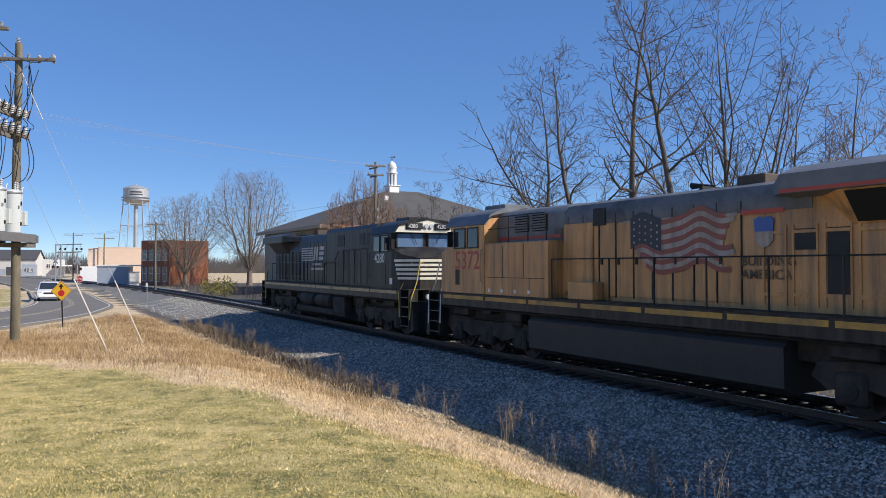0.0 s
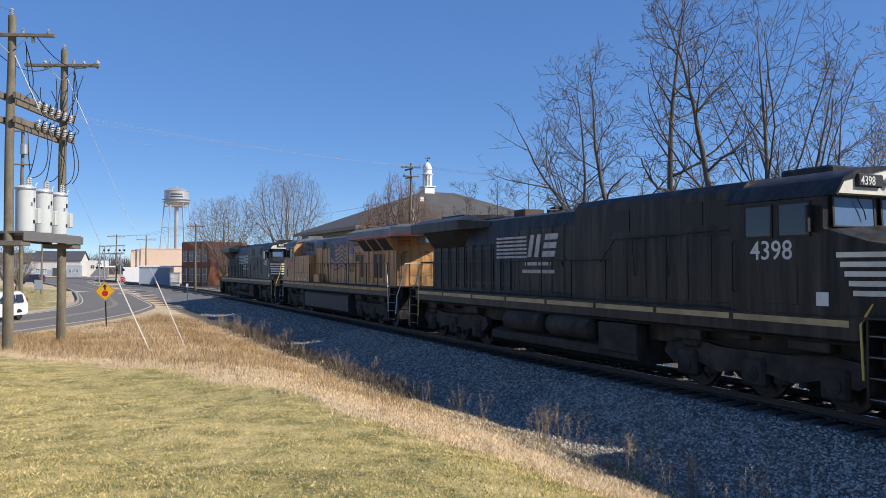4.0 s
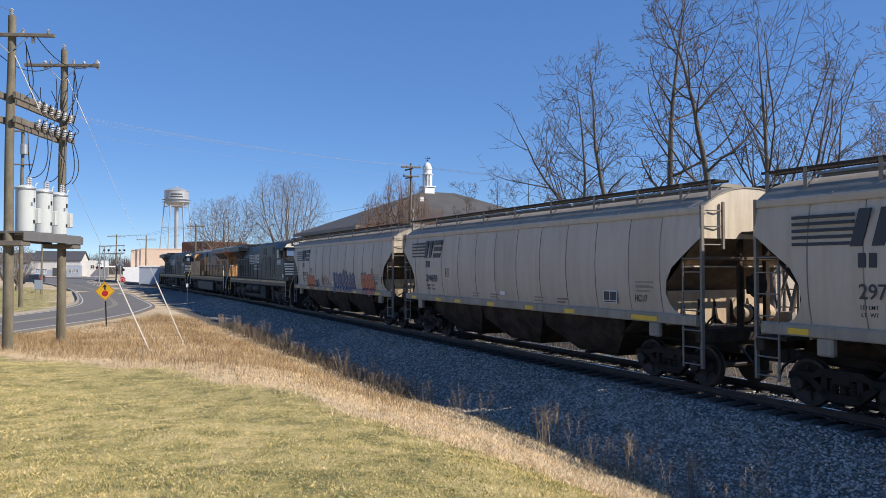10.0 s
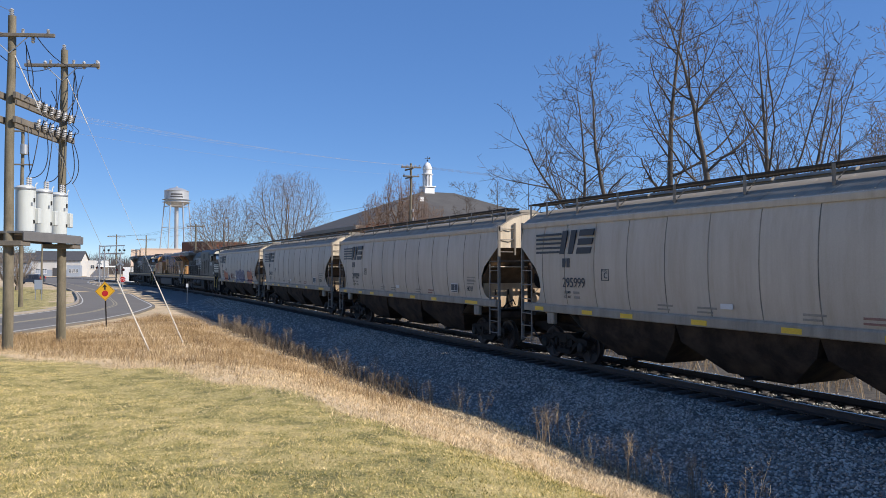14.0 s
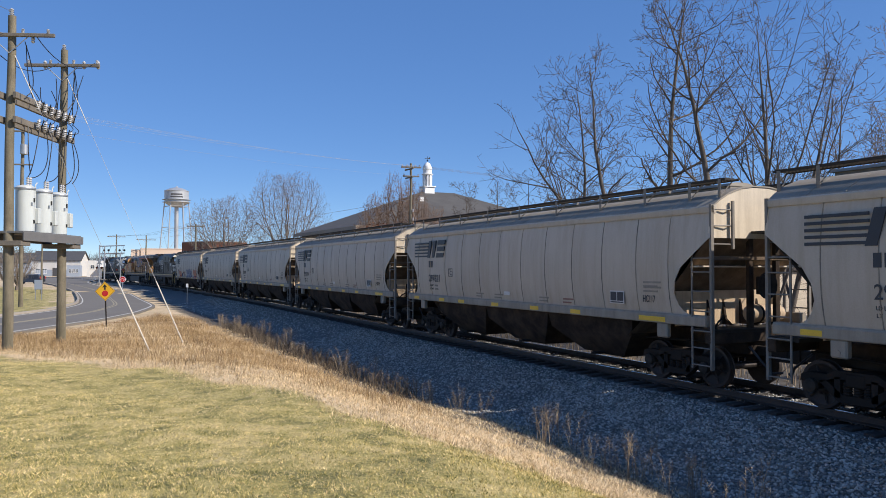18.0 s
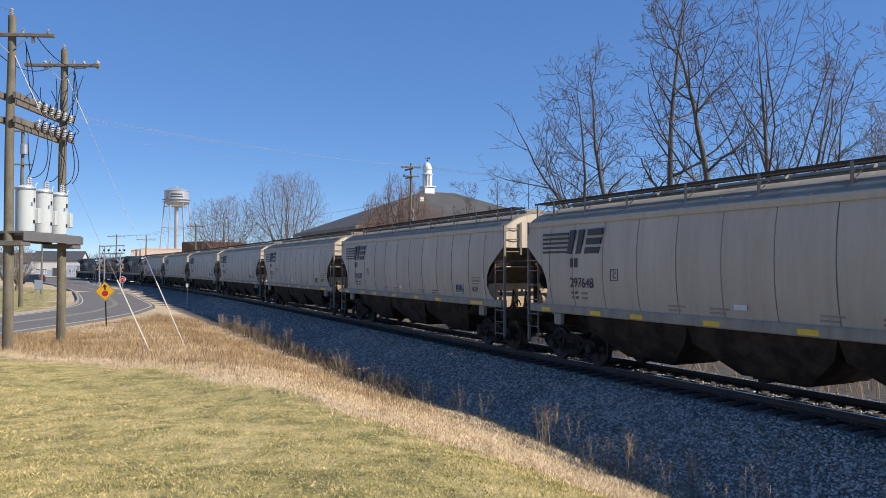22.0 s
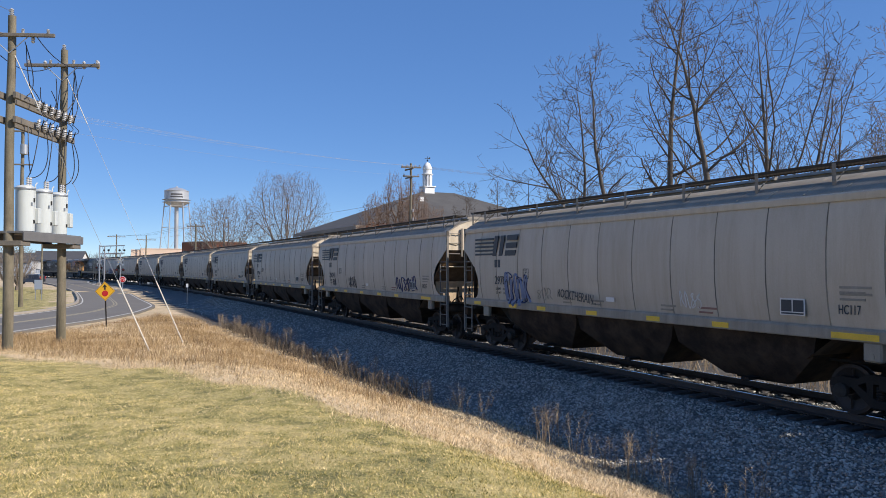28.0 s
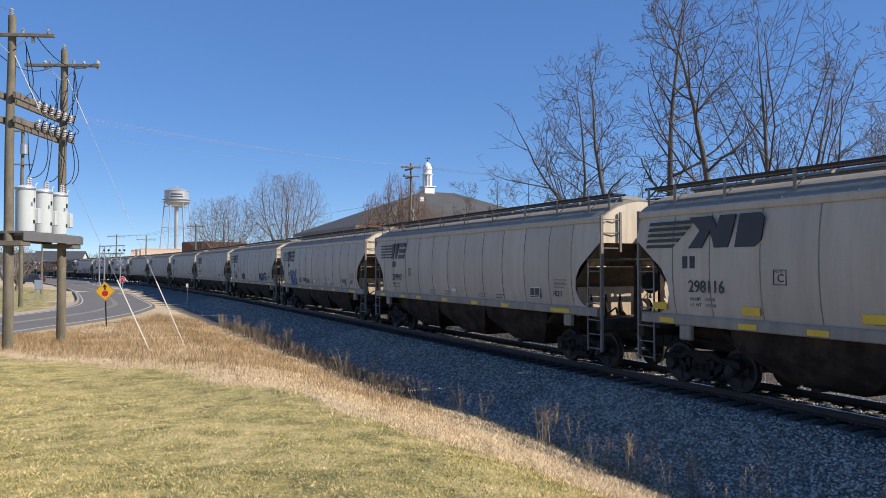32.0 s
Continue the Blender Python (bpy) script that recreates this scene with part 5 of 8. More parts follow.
    if not black:
        part("hood_roof", Shape().prism([(-1.0, 3.85), (-0.985, 3.80), (0.985, 3.80), (1.0, 3.85), (0.995, 4.14), (0.87, 4.34), (0.5, 4.44), (-0.5, 4.44), (-0.87, 4.34), (-0.995, 4.14)], "x", -4.2, hood_front + 0.02), LOCO_GREY_SOOTY, lo)
    for s in (1, -1):
        x = -2.6
        while x < hood_front - 0.5:
            d = new("hood_door")
            d.parent = lo
            part("door_leaf", Shape().box(x + 0.02, x + 0.6, s * 0.98, s * 1.0, 1.95, 3.92 if black else 3.78, 0.008), PAINT, d)
            for z in (2.15, 2.9, 3.7):
                part("hinge", Shape().box(x + 0.015, x + 0.06, s * 1.0, s * 1.02, z, z + 0.1), PAINT, d)
            part("door_gap", Shape().box(x - 0.014, x + 0.016, s * 0.98, s * 1.003, 1.92, 3.95 if black else 4.05), SCREEN_BLACK, d)
            part("latch", Shape().box(x + 0.48, x + 0.55, s * 1.0, s * 1.025, 2.75, 2.9), SCREEN_BLACK, d)
            x += 0.63
        # filter doors and grilles under the radiator
        x = -8.95
        for k in range(9):
            low = 2.2 if black or k in (2, 3, 6) else 3.02
            if black and k < 7 or not black and k in (2, 3, 6, 7):
                part("grille", Shape().box(x + 0.08, x + 0.50, s * 0.98, s * 0.995, low, 3.42), SCREEN_BLACK, lo)
            part("door_leaf", Shape().box(x + 0.02, x + 0.06, s * 0.98, s * 1.01, 1.95, 3.5).box(x + 0.52, x + 0.56, s * 0.98, s * 1.01, 1.95, 3.5).box(x + 0.06, x + 0.52, s * 0.98, s * 1.008, 3.34, 3.4).box(x + 0.06, x + 0.52, s * 0.98, s * 1.008, 2.12, 2.2), PAINT, lo)
            x += 0.66
        # radiator wing
        w0, w1 = (-10.15, -6.0) if black else (-9.75, -3.9)
        nose_len = 1.5 if black else 0.55
        sec = [(0.97, 4.0), (1.53, 4.06), (1.53, 4.42), (1.05, 4.60), (0.0, 4.66), (0.0, 4.42), (0.97, 4.38)]
        part("radiator_wing", Shape().prism([(s * a, b) for a, b in sec], "x", w0, w1), ROOF, lo)
        part("wing_nose", Shape().add([(w1, s * 1.53, 4.06), (w1, s * 1.53, 4.42), (w1, s * 1.05, 4.6), (w1, s * 0.97, 4.0), (w1 + nose_len, s * 0.98, 4.1), (w1 + nose_len, s * 0.98, 4.3)], [(0, 1, 5, 4), (1, 2, 5), (0, 4, 3)]), ROOF, lo)
        if not black:
            part("wing_stripe", Shape().box(w0, w1, s * 1.531, s * 1.537, 4.07, 4.14), RED, lo, "red stripe")
            part("hood_stripe", Shape().box(w1 + 0.3, -2.6, s * 1.003, s * 1.01, 3.76, 3.85), RED, lo)
            part("primer_band", Shape().box(-2.5, 0.9, s * 1.003, s * 1.008, 3.76, 3.82), FLAG_WHITE, lo)
            part("grab_iron", Shape().tube([(-9.21, s * 0.75, 2.2), (-9.27, s * 0.75, 2.25), (-9.27, s * 0.75, 3.3), (-9.27, s * 0.5, 3.42), (-9.21, s * 0.45, 3.42)], 0.016, 6), LOCO_TRUCK, lo)
        # slanted core face below the wing with dark screens
        fx0, fx1 = (-9.1, -6.5) if black else (-9.1, -5.0)
        part("core_face", Shape().add([(fx0, s * 0.98, 3.45), (fx1, s * 0.98, 3.45), (fx1, s * 1.45, 4.05), (fx0, s * 1.45, 4.05), (fx1 + 0.6, s * 0.98, 4.0), (fx0, s * 0.98, 4.05)], [(0, 1, 2, 3), (1, 4, 2), (0, 3, 5)]), PAINT, lo)
        n = 2 if black else 3
        for k in range(n):
            a, b = fx0 + 0.12 + k * (fx1 - fx0) / n, fx0 + (k + 1) * (fx1 - fx0) / n - 0.1
            q = lambda x, t: (x, s * (0.985 + 0.47 * t + 0.006), 3.45 + 0.6 * t - 0.004)
            part("radiator_screen", Shape().add([q(a, 0.08), q(b, 0.08), q(b, 0.95), q(a, 0.95), (a, s * 0.99, 3.5), (b, s * 0.99, 3.5)], [(0, 1, 2, 3)]), SCREEN_BLACK, lo)
    part("rear_wall", Shape().box(-9.2, -9.15, -0.95, 0.95, 1.84, 4.35, 0.01), PAINT, lo)
    part("rear_door", Shape().box(-9.24, -9.2, -0.35, 0.35, 1.9, 3.7, 0.01), PAINT, lo)
    part("rear_headlight", Shape().box(-10.49 if not black else -10.2, -9.6, -0.16, 0.16, 3.75, 4.3, 0.03), LOCO_GREY if not black else LOCO_BLACK, lo)
    for z in (3.9, 4.14):
        xx = -10.5 if not black else -10.21
        part("headlight_lens", Shape().lathe([(0.09, xx), (0.1, xx + 0.03)], 14, (0, z), "x"), HEAD_LAMP, lo)
    if not black:
        part("rear_number", lettering(digits, 0.26, RED), RED, lo, at=on_side(-8.4, 0.985, 3.62, 1, stretch=0.8))
        part("rear_number", lettering(digits, 0.26, RED), RED, lo, at=Matrix(((0, 0, -1, -9.206), (-0.9, 0, 0, 0.92), (0, 1, 0, 3.68), (0, 0, 0, 1))))
    # stack, horn, fans
    part("exhaust", Shape().box(-3.9 if black else -2.7, -3.2 if black else -2.0, -0.4, 0.4, 4.4, 4.66, 0.03), STACK, lo)
    if not black:
        part("roof_tail", Shape().prism([(-9.75, -1.5), (-9.75, 1.5), (-10.45, 0.6), (-10.45, -0.6)], "z", 4.1, 4.5), LOCO_GREY, lo)
        part("tail_stripe", Shape().prism([(-9.745, -1.53), (-9.745, 1.53), (-10.46, 0.615), (-10.46, -0.615)], "z", 4.08, 4.15), RED, lo)
    part("roof_hatch", Shape().box(-8.8, -6.9, -0.8, 0.8, 4.62, 4.70, 0.03), ROOF, lo)
    part("roof_hatch", Shape().box(-6.6, -4.6, -0.45, 0.45, 4.40 if black else 4.62, 4.48 if black else 4.70, 0.03), ROOF, lo)
    horn = new("horn")
    horn.parent = lo
    horn.matrix_basis = pose(-3.0 if black else -1.9, 0, 0)
    for dy, dx in ((-0.2, 0.4), (0.0, 0.5), (0.2, 0.35)):
        part("trumpet", Shape().tube([(1.0, dy, 4.58), (1.0 + dx, dy, 4.6)], [0.02, 0.07], 8), SCREEN_BLACK, horn)
    part("bracket", Shape().box(0.95, 1.05, -0.28, 0.28, 4.4, 4.55), SCREEN_BLACK, horn)
    # equipment cabs between hood and cab
    if black:
        tall = [(-1.32, 1.84), (1.32, 1.84), (1.32, 4.32), (1.15, 4.50), (0.5, 4.60), (-0.5, 4.60), (-1.15, 4.50), (-1.32, 4.32)]
        part("blower_cab", Shape().prism(tall, "x", 0.9, 6.75), PAINT, lo)
        for s in (1, -1):
            for a, b in ((5.9, 6.5), (5.05, 5.65), (2.3, 3.2)):
                part("air_grille", Shape().box(a, b, s * 1.32, s * 1.335, 3.62, 4.15), SCREEN_BLACK, lo)
            for x in (6.3, 5.6, 4.9, 4.2, 3.5, 2.8, 2.2):
                part("door_leaf", Shape().box(x - 0.3, x + 0.3, s * 1.32, s * 1.338, 1.95, 3.4, 0.008), PAINT, lo)
            handrail(lo, [(2.2, s * 1.47, 2.85), (2.75, s * 1.42, 3.42), (6.6, s * 1.42, 3.5)], LOCO_BLACK)
            part("rail_post", Shape().tube([(3.4, s * 1.36, 2.5), (3.4, s * 1.42, 3.45)], 0.016, 5).tube([(4.6, s * 1.36, 2.5), (4.6, s * 1.42, 3.47)], 0.016, 5), LOCO_BLACK, lo)
    else:
        low = [(-1.47, 1.84), (1.47, 1.84), (1.47, 3.38), (1.43, 3.42), (-1.43, 3.42), (-1.47, 3.38)]
        part("equipment_cab", Shape().prism(low, "x", 3.35, 6.6), PAINT, lo)
        up = [(-1.0, 3.4), (1.0, 3.4), (1.0, 4.2), (0.86, 4.36), (0.5, 4.46), (-0.5, 4.46), (-0.86, 4.36), (-1.0, 4.2)]
        part("blower_cab", Shape().prism(up, "x", 3.2, 6.6), LOCO_GREY, lo)
        for s in (1, -1):
            part("stripe", Shape().box(3.4, 6.5, s * 1.002, s * 1.008, 3.5, 3.6), RED, lo)
            for a, b in ((4.9, 5.6), (4.0, 4.7)):
                part("air_grille", Shape().box(a, b, s * 1.0, s * 1.03, 3.72, 4.2), RUST, lo)
                for k in range(6):
                    part("louvre", Shape().box(a + 0.03, b - 0.03, s * 1.03, s * 1.045, 3.75 + k * 0.075, 3.79 + k * 0.075), LOCO_GREY, lo)
            handrail(lo, [(3.5, s * 1.4, 3.42), (3.6, s * 1.4, 4.2), (6.5, s * 1.4, 4.2)], LOCO_BLACK)
            handrail(lo, [(3.6, s * 1.4, 3.85), (6.5, s * 1.4, 3.85)], LOCO_BLACK, 0.015)
            for x in (4.4, 5.4):
                part("rail_post", Shape().tube([(x, s * 1.4, 3.42), (x, s * 1.4, 4.2)], 0.016, 5), LOCO_BLACK, lo)
            part("panel_seam", Shape().box(3.5, 6.5, s * 1.47, s * 1.476, 2.36, 2.375).box(5.6, 5.615, s * 1.47, s * 1.476, 2.38, 3.3).box(4.5, 4.515, s * 1.47, s * 1.476, 2.38, 3.35).box(5.1, 5.11, s * 1.47, s * 1.476, 1.9, 2.36).box(4.2, 4.21, s * 1.47, s * 1.476, 1.9, 2.36), RUST, lo)
            part("step_box", Shape().box(1.6, 2.6, s * 1.05, s * 1.4, 1.84, 2.3, 0.02), PAINT, lo)
            part("inverter_door", Shape().box(2.0, 3.2, s * 1.0, s * 1.06, 2.0, 3.85, 0.02), PAINT, lo)
            part("grille", Shape().box(1.55, 2.0, s * 1.0, s * 1.03, 3.75, 4.2), SCREEN_BLACK, lo)
            for x in (6.3, 5.6, 4.9, 4.2):
                part("tape", Shape().box(x, x + 0.12, s * 1.471, s * 1.476, 1.92, 2.02), LETTER_WHITE, lo)
    # cab
    cab = [(-1.5, 1.84), (1.5, 1.84), (1.5, 4.02), (1.3, 4.3), (0.8, 4.5), (0.0, 4.58), (-0.8, 4.5), (-1.3, 4.3), (-1.5, 4.02)]
    part("cab", Shape().prism(cab, "x", 6.6, 8.75), PAINT, lo)
    part("cab_roof", Shape().prism([(1.53, 4.02), (1.33, 4.33), (0.82, 4.54), (0, 4.62), (-0.82, 4.54), (-1.33, 4.33), (-1.53, 4.02), (-1.5, 4.0), (-1.3, 4.28), (0, 4.56), (1.3, 4.28), (1.5, 4.0)], "x", 6.5, 9.05), ROOF, lo)
    part("roof_unit", Shape().box(7.0, 8.2, -0.5, 0.5, 4.55, 4.72, 0.04), ROOF, lo)
    # brow with number boards and headlight
    part("brow", Shape().prism([(-1.45, 4.05), (1.45, 4.05), (1.3, 4.3), (0.8, 4.5), (0, 4.57), (-0.8, 4.5), (-1.3, 4.3)], "x", 8.75, 9.02), CREAM if black else LOCO_GREY, lo, "cream painted cab brow" if black else "")
    for s in (1, -1):
        nb = new("number_board")
        nb.parent = lo
        part("case", Shape().box(8.98, 9.1, s * 0.28, s * 0.98, 4.18, 4.42, 0.02), SCREEN_BLACK, nb)
        part("digits", lettering(digits, 0.17, LETTER_WHITE), LETTER_WHITE, nb, at=Matrix(((0, 0, 1, 9.102), (0.86, 0, 0, 0.36 if s > 0 else -0.92), (0, 1, 0, 4.215), (0, 0, 0, 1))))
        part("headlight_lens", Shape().lathe([(0.085, 9.05), (0.085, 9.1)], 14, (s * 0.11, 4.3), "x"), HEAD_LAMP, lo)
        # side windows
        yy = s * 1.505
        if s > 0:
            q = lambda a, b: [(b, yy, 3.28), (a, yy, 3.28), (a, yy, 3.95), (b, yy, 3.95)]
        else:
            q = lambda a, b: [(a, yy, 3.28), (b, yy, 3.28), (b, yy, 3.95), (a, yy, 3.95)]
        window(lo, q(7.75, 8.5), 0.02, GLASS_DARK, SCREEN_BLACK, "side_window")
        window(lo, q(6.95, 7.65), 0.02, GLASS_DARK, SCREEN_BLACK, "side_window")
        part("mirror", Shape().box(8.55, 8.6, s * 1.52, s * 1.72, 3.35, 3.85, 0.01), SCREEN_BLACK, lo)
        part("grab_iron", Shape().tube([(6.7, s * 1.51, 2.2), (6.7, s * 1.57, 2.25), (6.7, s * 1.57, 3.2), (6.7, s * 1.51, 3.25)], 0.014, 5), PAINT, lo)
        part("cab_grille", Shape().box(8.15, 8.42, s * 1.5, s * 1.506, 2.1, 2.6), SCREEN_BLACK, lo) if not black else part("access_door", Shape().box(7.3, 8.2, s * 1.5, s * 1.512, 2.0, 2.75, 0.006), PAINT, lo)
        part("cab_number", lettering(digits, 0.6 if not black else 0.38, NUM), NUM, lo, at=on_side(8.45 if s > 0 else 7.1, s * 1.503, 2.62 if not black else 2.86, s, stretch=0.95))
        # windshield halves
        a, b = (0.08, 1.3) if s > 0 else (-1.3, -0.08)
        window(lo, [(8.80, a, 3.45), (8.80, b, 3.45), (8.77, b * 0.97, 4.02), (8.77, a, 4.02)], 0.02, GLASS_CAB, SCREEN_BLACK, "windshield")
    # nose: slanted top, tapered sides
    nose = Shape()
    back = [(8.75, -1.5, 1.84), (8.75, 1.5, 1.84), (8.75, 1.5, 3.42), (8.75, 0.0, 3.52), (8.75, -1.5, 3.42)]
    mid = [(9.55, -1.42, 1.84), (9.55, 1.42, 1.84), (9.55, 1.40, 3.16), (9.6, 0.0, 3.34), (9.55, -1.40, 3.16)]
    front = [(10.2, -0.98, 1.84), (10.2, 0.98, 1.84), (10.2, 0.92, 3.0), (10.22, 0.0, 3.12), (10.2, -0.92, 3.0)]
    nose.grid([r + r[:1] for r in (back, mid, front)]).add(front, [(0, 1, 2, 3, 4)])
    part("nose", nose, PAINT, lo)
    part("nose_door", Shape().box(10.2, 10.23, 0.15, 0.75, 1.9, 2.95, 0.01), PAINT, lo)
    if black:
        for k in range(5):
            z = 2.2 + k * 0.17
            for s in (1, -1):
                st = Shape()
                st.add([(9.0 + 0.08 * (4 - k), s * 1.492, z), (9.56, s * 1.424, z), (10.212, s * 0.965, z), (10.212, 0.0, z), (9.0 + 0.08 * (4 - k), s * 1.492, z + 0.095), (9.56, s * 1.424, z + 0.095), (10.212, s * 0.96, z + 0.095), (10.212, 0.0, z + 0.095)],
                       [(0, 1, 5, 4), (1, 2, 6, 5), (2, 3, 7, 6)])
                part("nose_stripe", st, CREAM, lo, "cream stripe")
    for s in (1, -1):
        part("ditch_light", Shape().lathe([(0.1, 10.38), (0.11, 10.5), (0.1, 10.52)], 12, (s * 0.75, 1.55), "x"), HEAD_LAMP, lo)
        part("wiper", Shape().tube([(8.84, s * 0.7, 4.04), (8.86, s * 0.5, 3.75), (8.86, s * 0.45, 3.6)], 0.012, 4), SCREEN_BLACK, lo)
        # walkway railing along the hood
        last = 2.4 if black else 3.2
        xs = [-9.3, -8.1, -6.6, -5.1, -3.6, -2.1, -0.6, 0.9, last]
        handrail(lo, [(-9.3, s * 1.46, 2.9), (last, s * 1.46, 2.9)], LOCO_BLACK)
        for x in xs:
            part("stanchion", Shape().tube([(x, s * 1.46, 1.82), (x, s * 1.46, 2.9)], 0.022, 6), LOCO_BLACK, lo)
    for s in (1, -1):
        if black:
            y = s * 1.005
            for k in range(6):
                z = 3.0 + k * 0.125
                part("emblem_bar", Shape().box(-4.0, -2.1, y, s * 1.0 + s * 0.022, z, z + 0.07), LETTER_FADED, lo)
            o = 1 if s < 0 else -1
            for a in (-2.05, -1.66):
                part("emblem_stroke", Shape().prism([(a, 3.02), (a + 0.22, 3.02), (a + 0.4, 3.72), (a + 0.18, 3.72)], "y", s * 0.99, s * 1.024), LETTER_FADED, lo)
            for a, z in ((-1.24, 3.02), (-1.16, 3.28), (-1.08, 3.54)):
                part("emblem_stroke", Shape().prism([(a, z), (a + 0.68, z), (a + 0.74, z + 0.18), (a + 0.06, z + 0.18)], "y", s * 0.99, s * 1.022), LETTER_FADED, lo)
            for z, a, b in ((2.76, -2.2, -0.75), (2.52, -2.35, -0.55)):
                part("name_bar", Shape().box(a, b, s * 0.99, s * 1.024, z, z + 0.11), LETTER_FADED, lo)
            part("placard", Shape().box(8.6, 8.85, s * 1.495, s * 1.508, 2.0, 2.25), LETTER_WHITE, lo)
        else:
            # waving flag panel: stripes and a starred field, broken by the door gaps
            fl = new("flag")
            fl.parent = lo
            y0 = s * 1.003

            def wave(x):
                return 0.10 * math.sin((x + 1.9) * 3.6) + 0.03 * math.sin(x * 7) - 0.04 * (x - 0.8)
            # the field lies towards the cab
            for k in range(11):
                z = 2.55 + k * 0.115
                x1 = 0.6 if k < 5 else -0.35
                rows = [[(x, y0 + s * 0.02, z + wave(x) + o) for x in np.linspace(-2.35 + 0.14 * math.sin(k * 1.3) + 0.08 * (k % 3), x1 - (0.1 * (5 - k) if k < 5 else 0), 18)] for o in (0, 0.112)]
                part("stripe", Shape().grid(rows), FLAG_RED if k % 2 == 0 else FLAG_WHITE, fl)
            rows = [[(x, y0 + s * 0.024, z + wave(x)) for x in np.linspace(-0.4, 0.62, 8)] for z in (3.1, 3.85)]
            part("star_field", Shape().grid(rows), NAVY, fl)
            for i in range(5):
                for j in range(4):
                    x, z = -0.27 + i * 0.19, 3.2 + j * 0.16
                    part("star", Shape().lathe([(0.03, y0 + s * 0.026), (0.03, y0 + s * 0.03)], 5, (x, z + wave(x)), "y"), FLAG_WHITE, fl)
            x = -3.15
            part("shield", Shape().prism([(x - 0.2, 3.62), (x + 0.2, 3.62), (x + 0.21, 3.22), (x + 0.12, 3.12), (x, 3.08), (x - 0.12, 3.12), (x - 0.21, 3.22)], "y", s * 0.99, s * 1.012), FLAG_WHITE, lo)
            part("shield_top", Shape().prism([(x - 0.23, 3.64), (x - 0.12, 3.70), (x, 3.67), (x + 0.12, 3.70), (x + 0.23, 3.64), (x + 0.21, 3.40), (x - 0.21, 3.40)], "y", s * 0.99, s * 1.016), BLUE, lo)
            for t, z in (("BUILDING", 2.72), ("AMERICA", 2.45)):
                part("slogan", lettering(t, 0.2, FADED_PRINT), FADED_PRINT, lo, at=on_side(x + 0.55 * s, s * 1.004, z, s, stretch=1.0))
    return lo


lead_loco = build_loco("black", "4280", "black diesel locomotive with cream nose stripes leading the train")
second_loco = build_loco("yellow", "5372", "weathered yellow and grey diesel locomotive with a flag on its flank")
third_loco = build_loco("black", "4398", "black diesel locomotive with cream nose stripes ahead of the hoppers")
# ---- utility poles with the transformer platform ----
def insulator(parent, x, y, z, h=0.16, r=0.06, mat=None):
    rings = []
    for k in range(4):
        zz = z + h * k / 4
        rings += [(r * 0.55, zz), (r, zz + h * 0.06), (r * 0.9, zz + h * 0.12), (r * 0.5, zz + h * 0.18)]
    rings.append((r * 0.3, z + h))
    part("insulator", Shape().lathe(rings, 10, (x, y)), mat or PORCELAIN, parent)


def pole(x, y, height, r0, label, arm=None, lean=(0, 0), base=None):
    z = float(ground_z(x, y)) if base is None else base
    p = thing("utility_pole", label, "utility pole", "utility poles", at=pose(x, y, z, lean[0], lean[1], 0))
    n = 9
    pts = [(0.02 * math.sin(k * 1.1), 0.015 * math.cos(k * 1.7), -0.3 + (height + 0.3) * k / (n - 1)) for k in range(n)]
    part("shaft", Shape().tube(pts, [r0 * (1 - 0.28 * k / (n - 1)) for k in range(n)], 14), POLE_WOOD, p)
    return p


def crossarm(p, z, length, turn, pins, braces=True, off=0.0, r=0.13):
    a = new("crossarm")
    a.parent = p
    a.matrix_basis = pose(0, 0, z, 0, 0, turn)
    part("beam", Shape().box(-length / 2 + off, length / 2 + off, -0.20, -0.09, -0.06, 0.06, 0.012), ARM_WOOD, a)
    if braces:
        for s in (1, -1):
            part("brace", Shape().tube([(s * 0.62 + off, -0.15, -0.05), (0, -0.14, -0.62)], 0.018, 5), GALV, a)
    for x in pins:
        insulator(a, x, -0.145, 0.06)
    return a


PA, PB = (-14.81, 25.3), (-15.0, 29.2)
ZA, ZB = float(ground_z(*PA)), float(ground_z(*PB))
pole_a = pole(*PA, 11.45, 0.175, "tall weathered timber utility pole of the transformer bank")
pole_b = pole(*PB, 11.55, 0.18, "weathered timber utility pole of the transformer bank")
crossarm(pole_a, 10.75, 3.0, 4, (-1.35, 0.45, 1.28))
crossarm(pole_b, 10.9, 2.9, 2, (-1.3, -0.45, 0.45, 1.35))
insulator(pole_a, 0, 0, 11.43, 0.28, 0.08)
insulator(pole_b, 0, 0, 11.53, 0.24, 0.08)
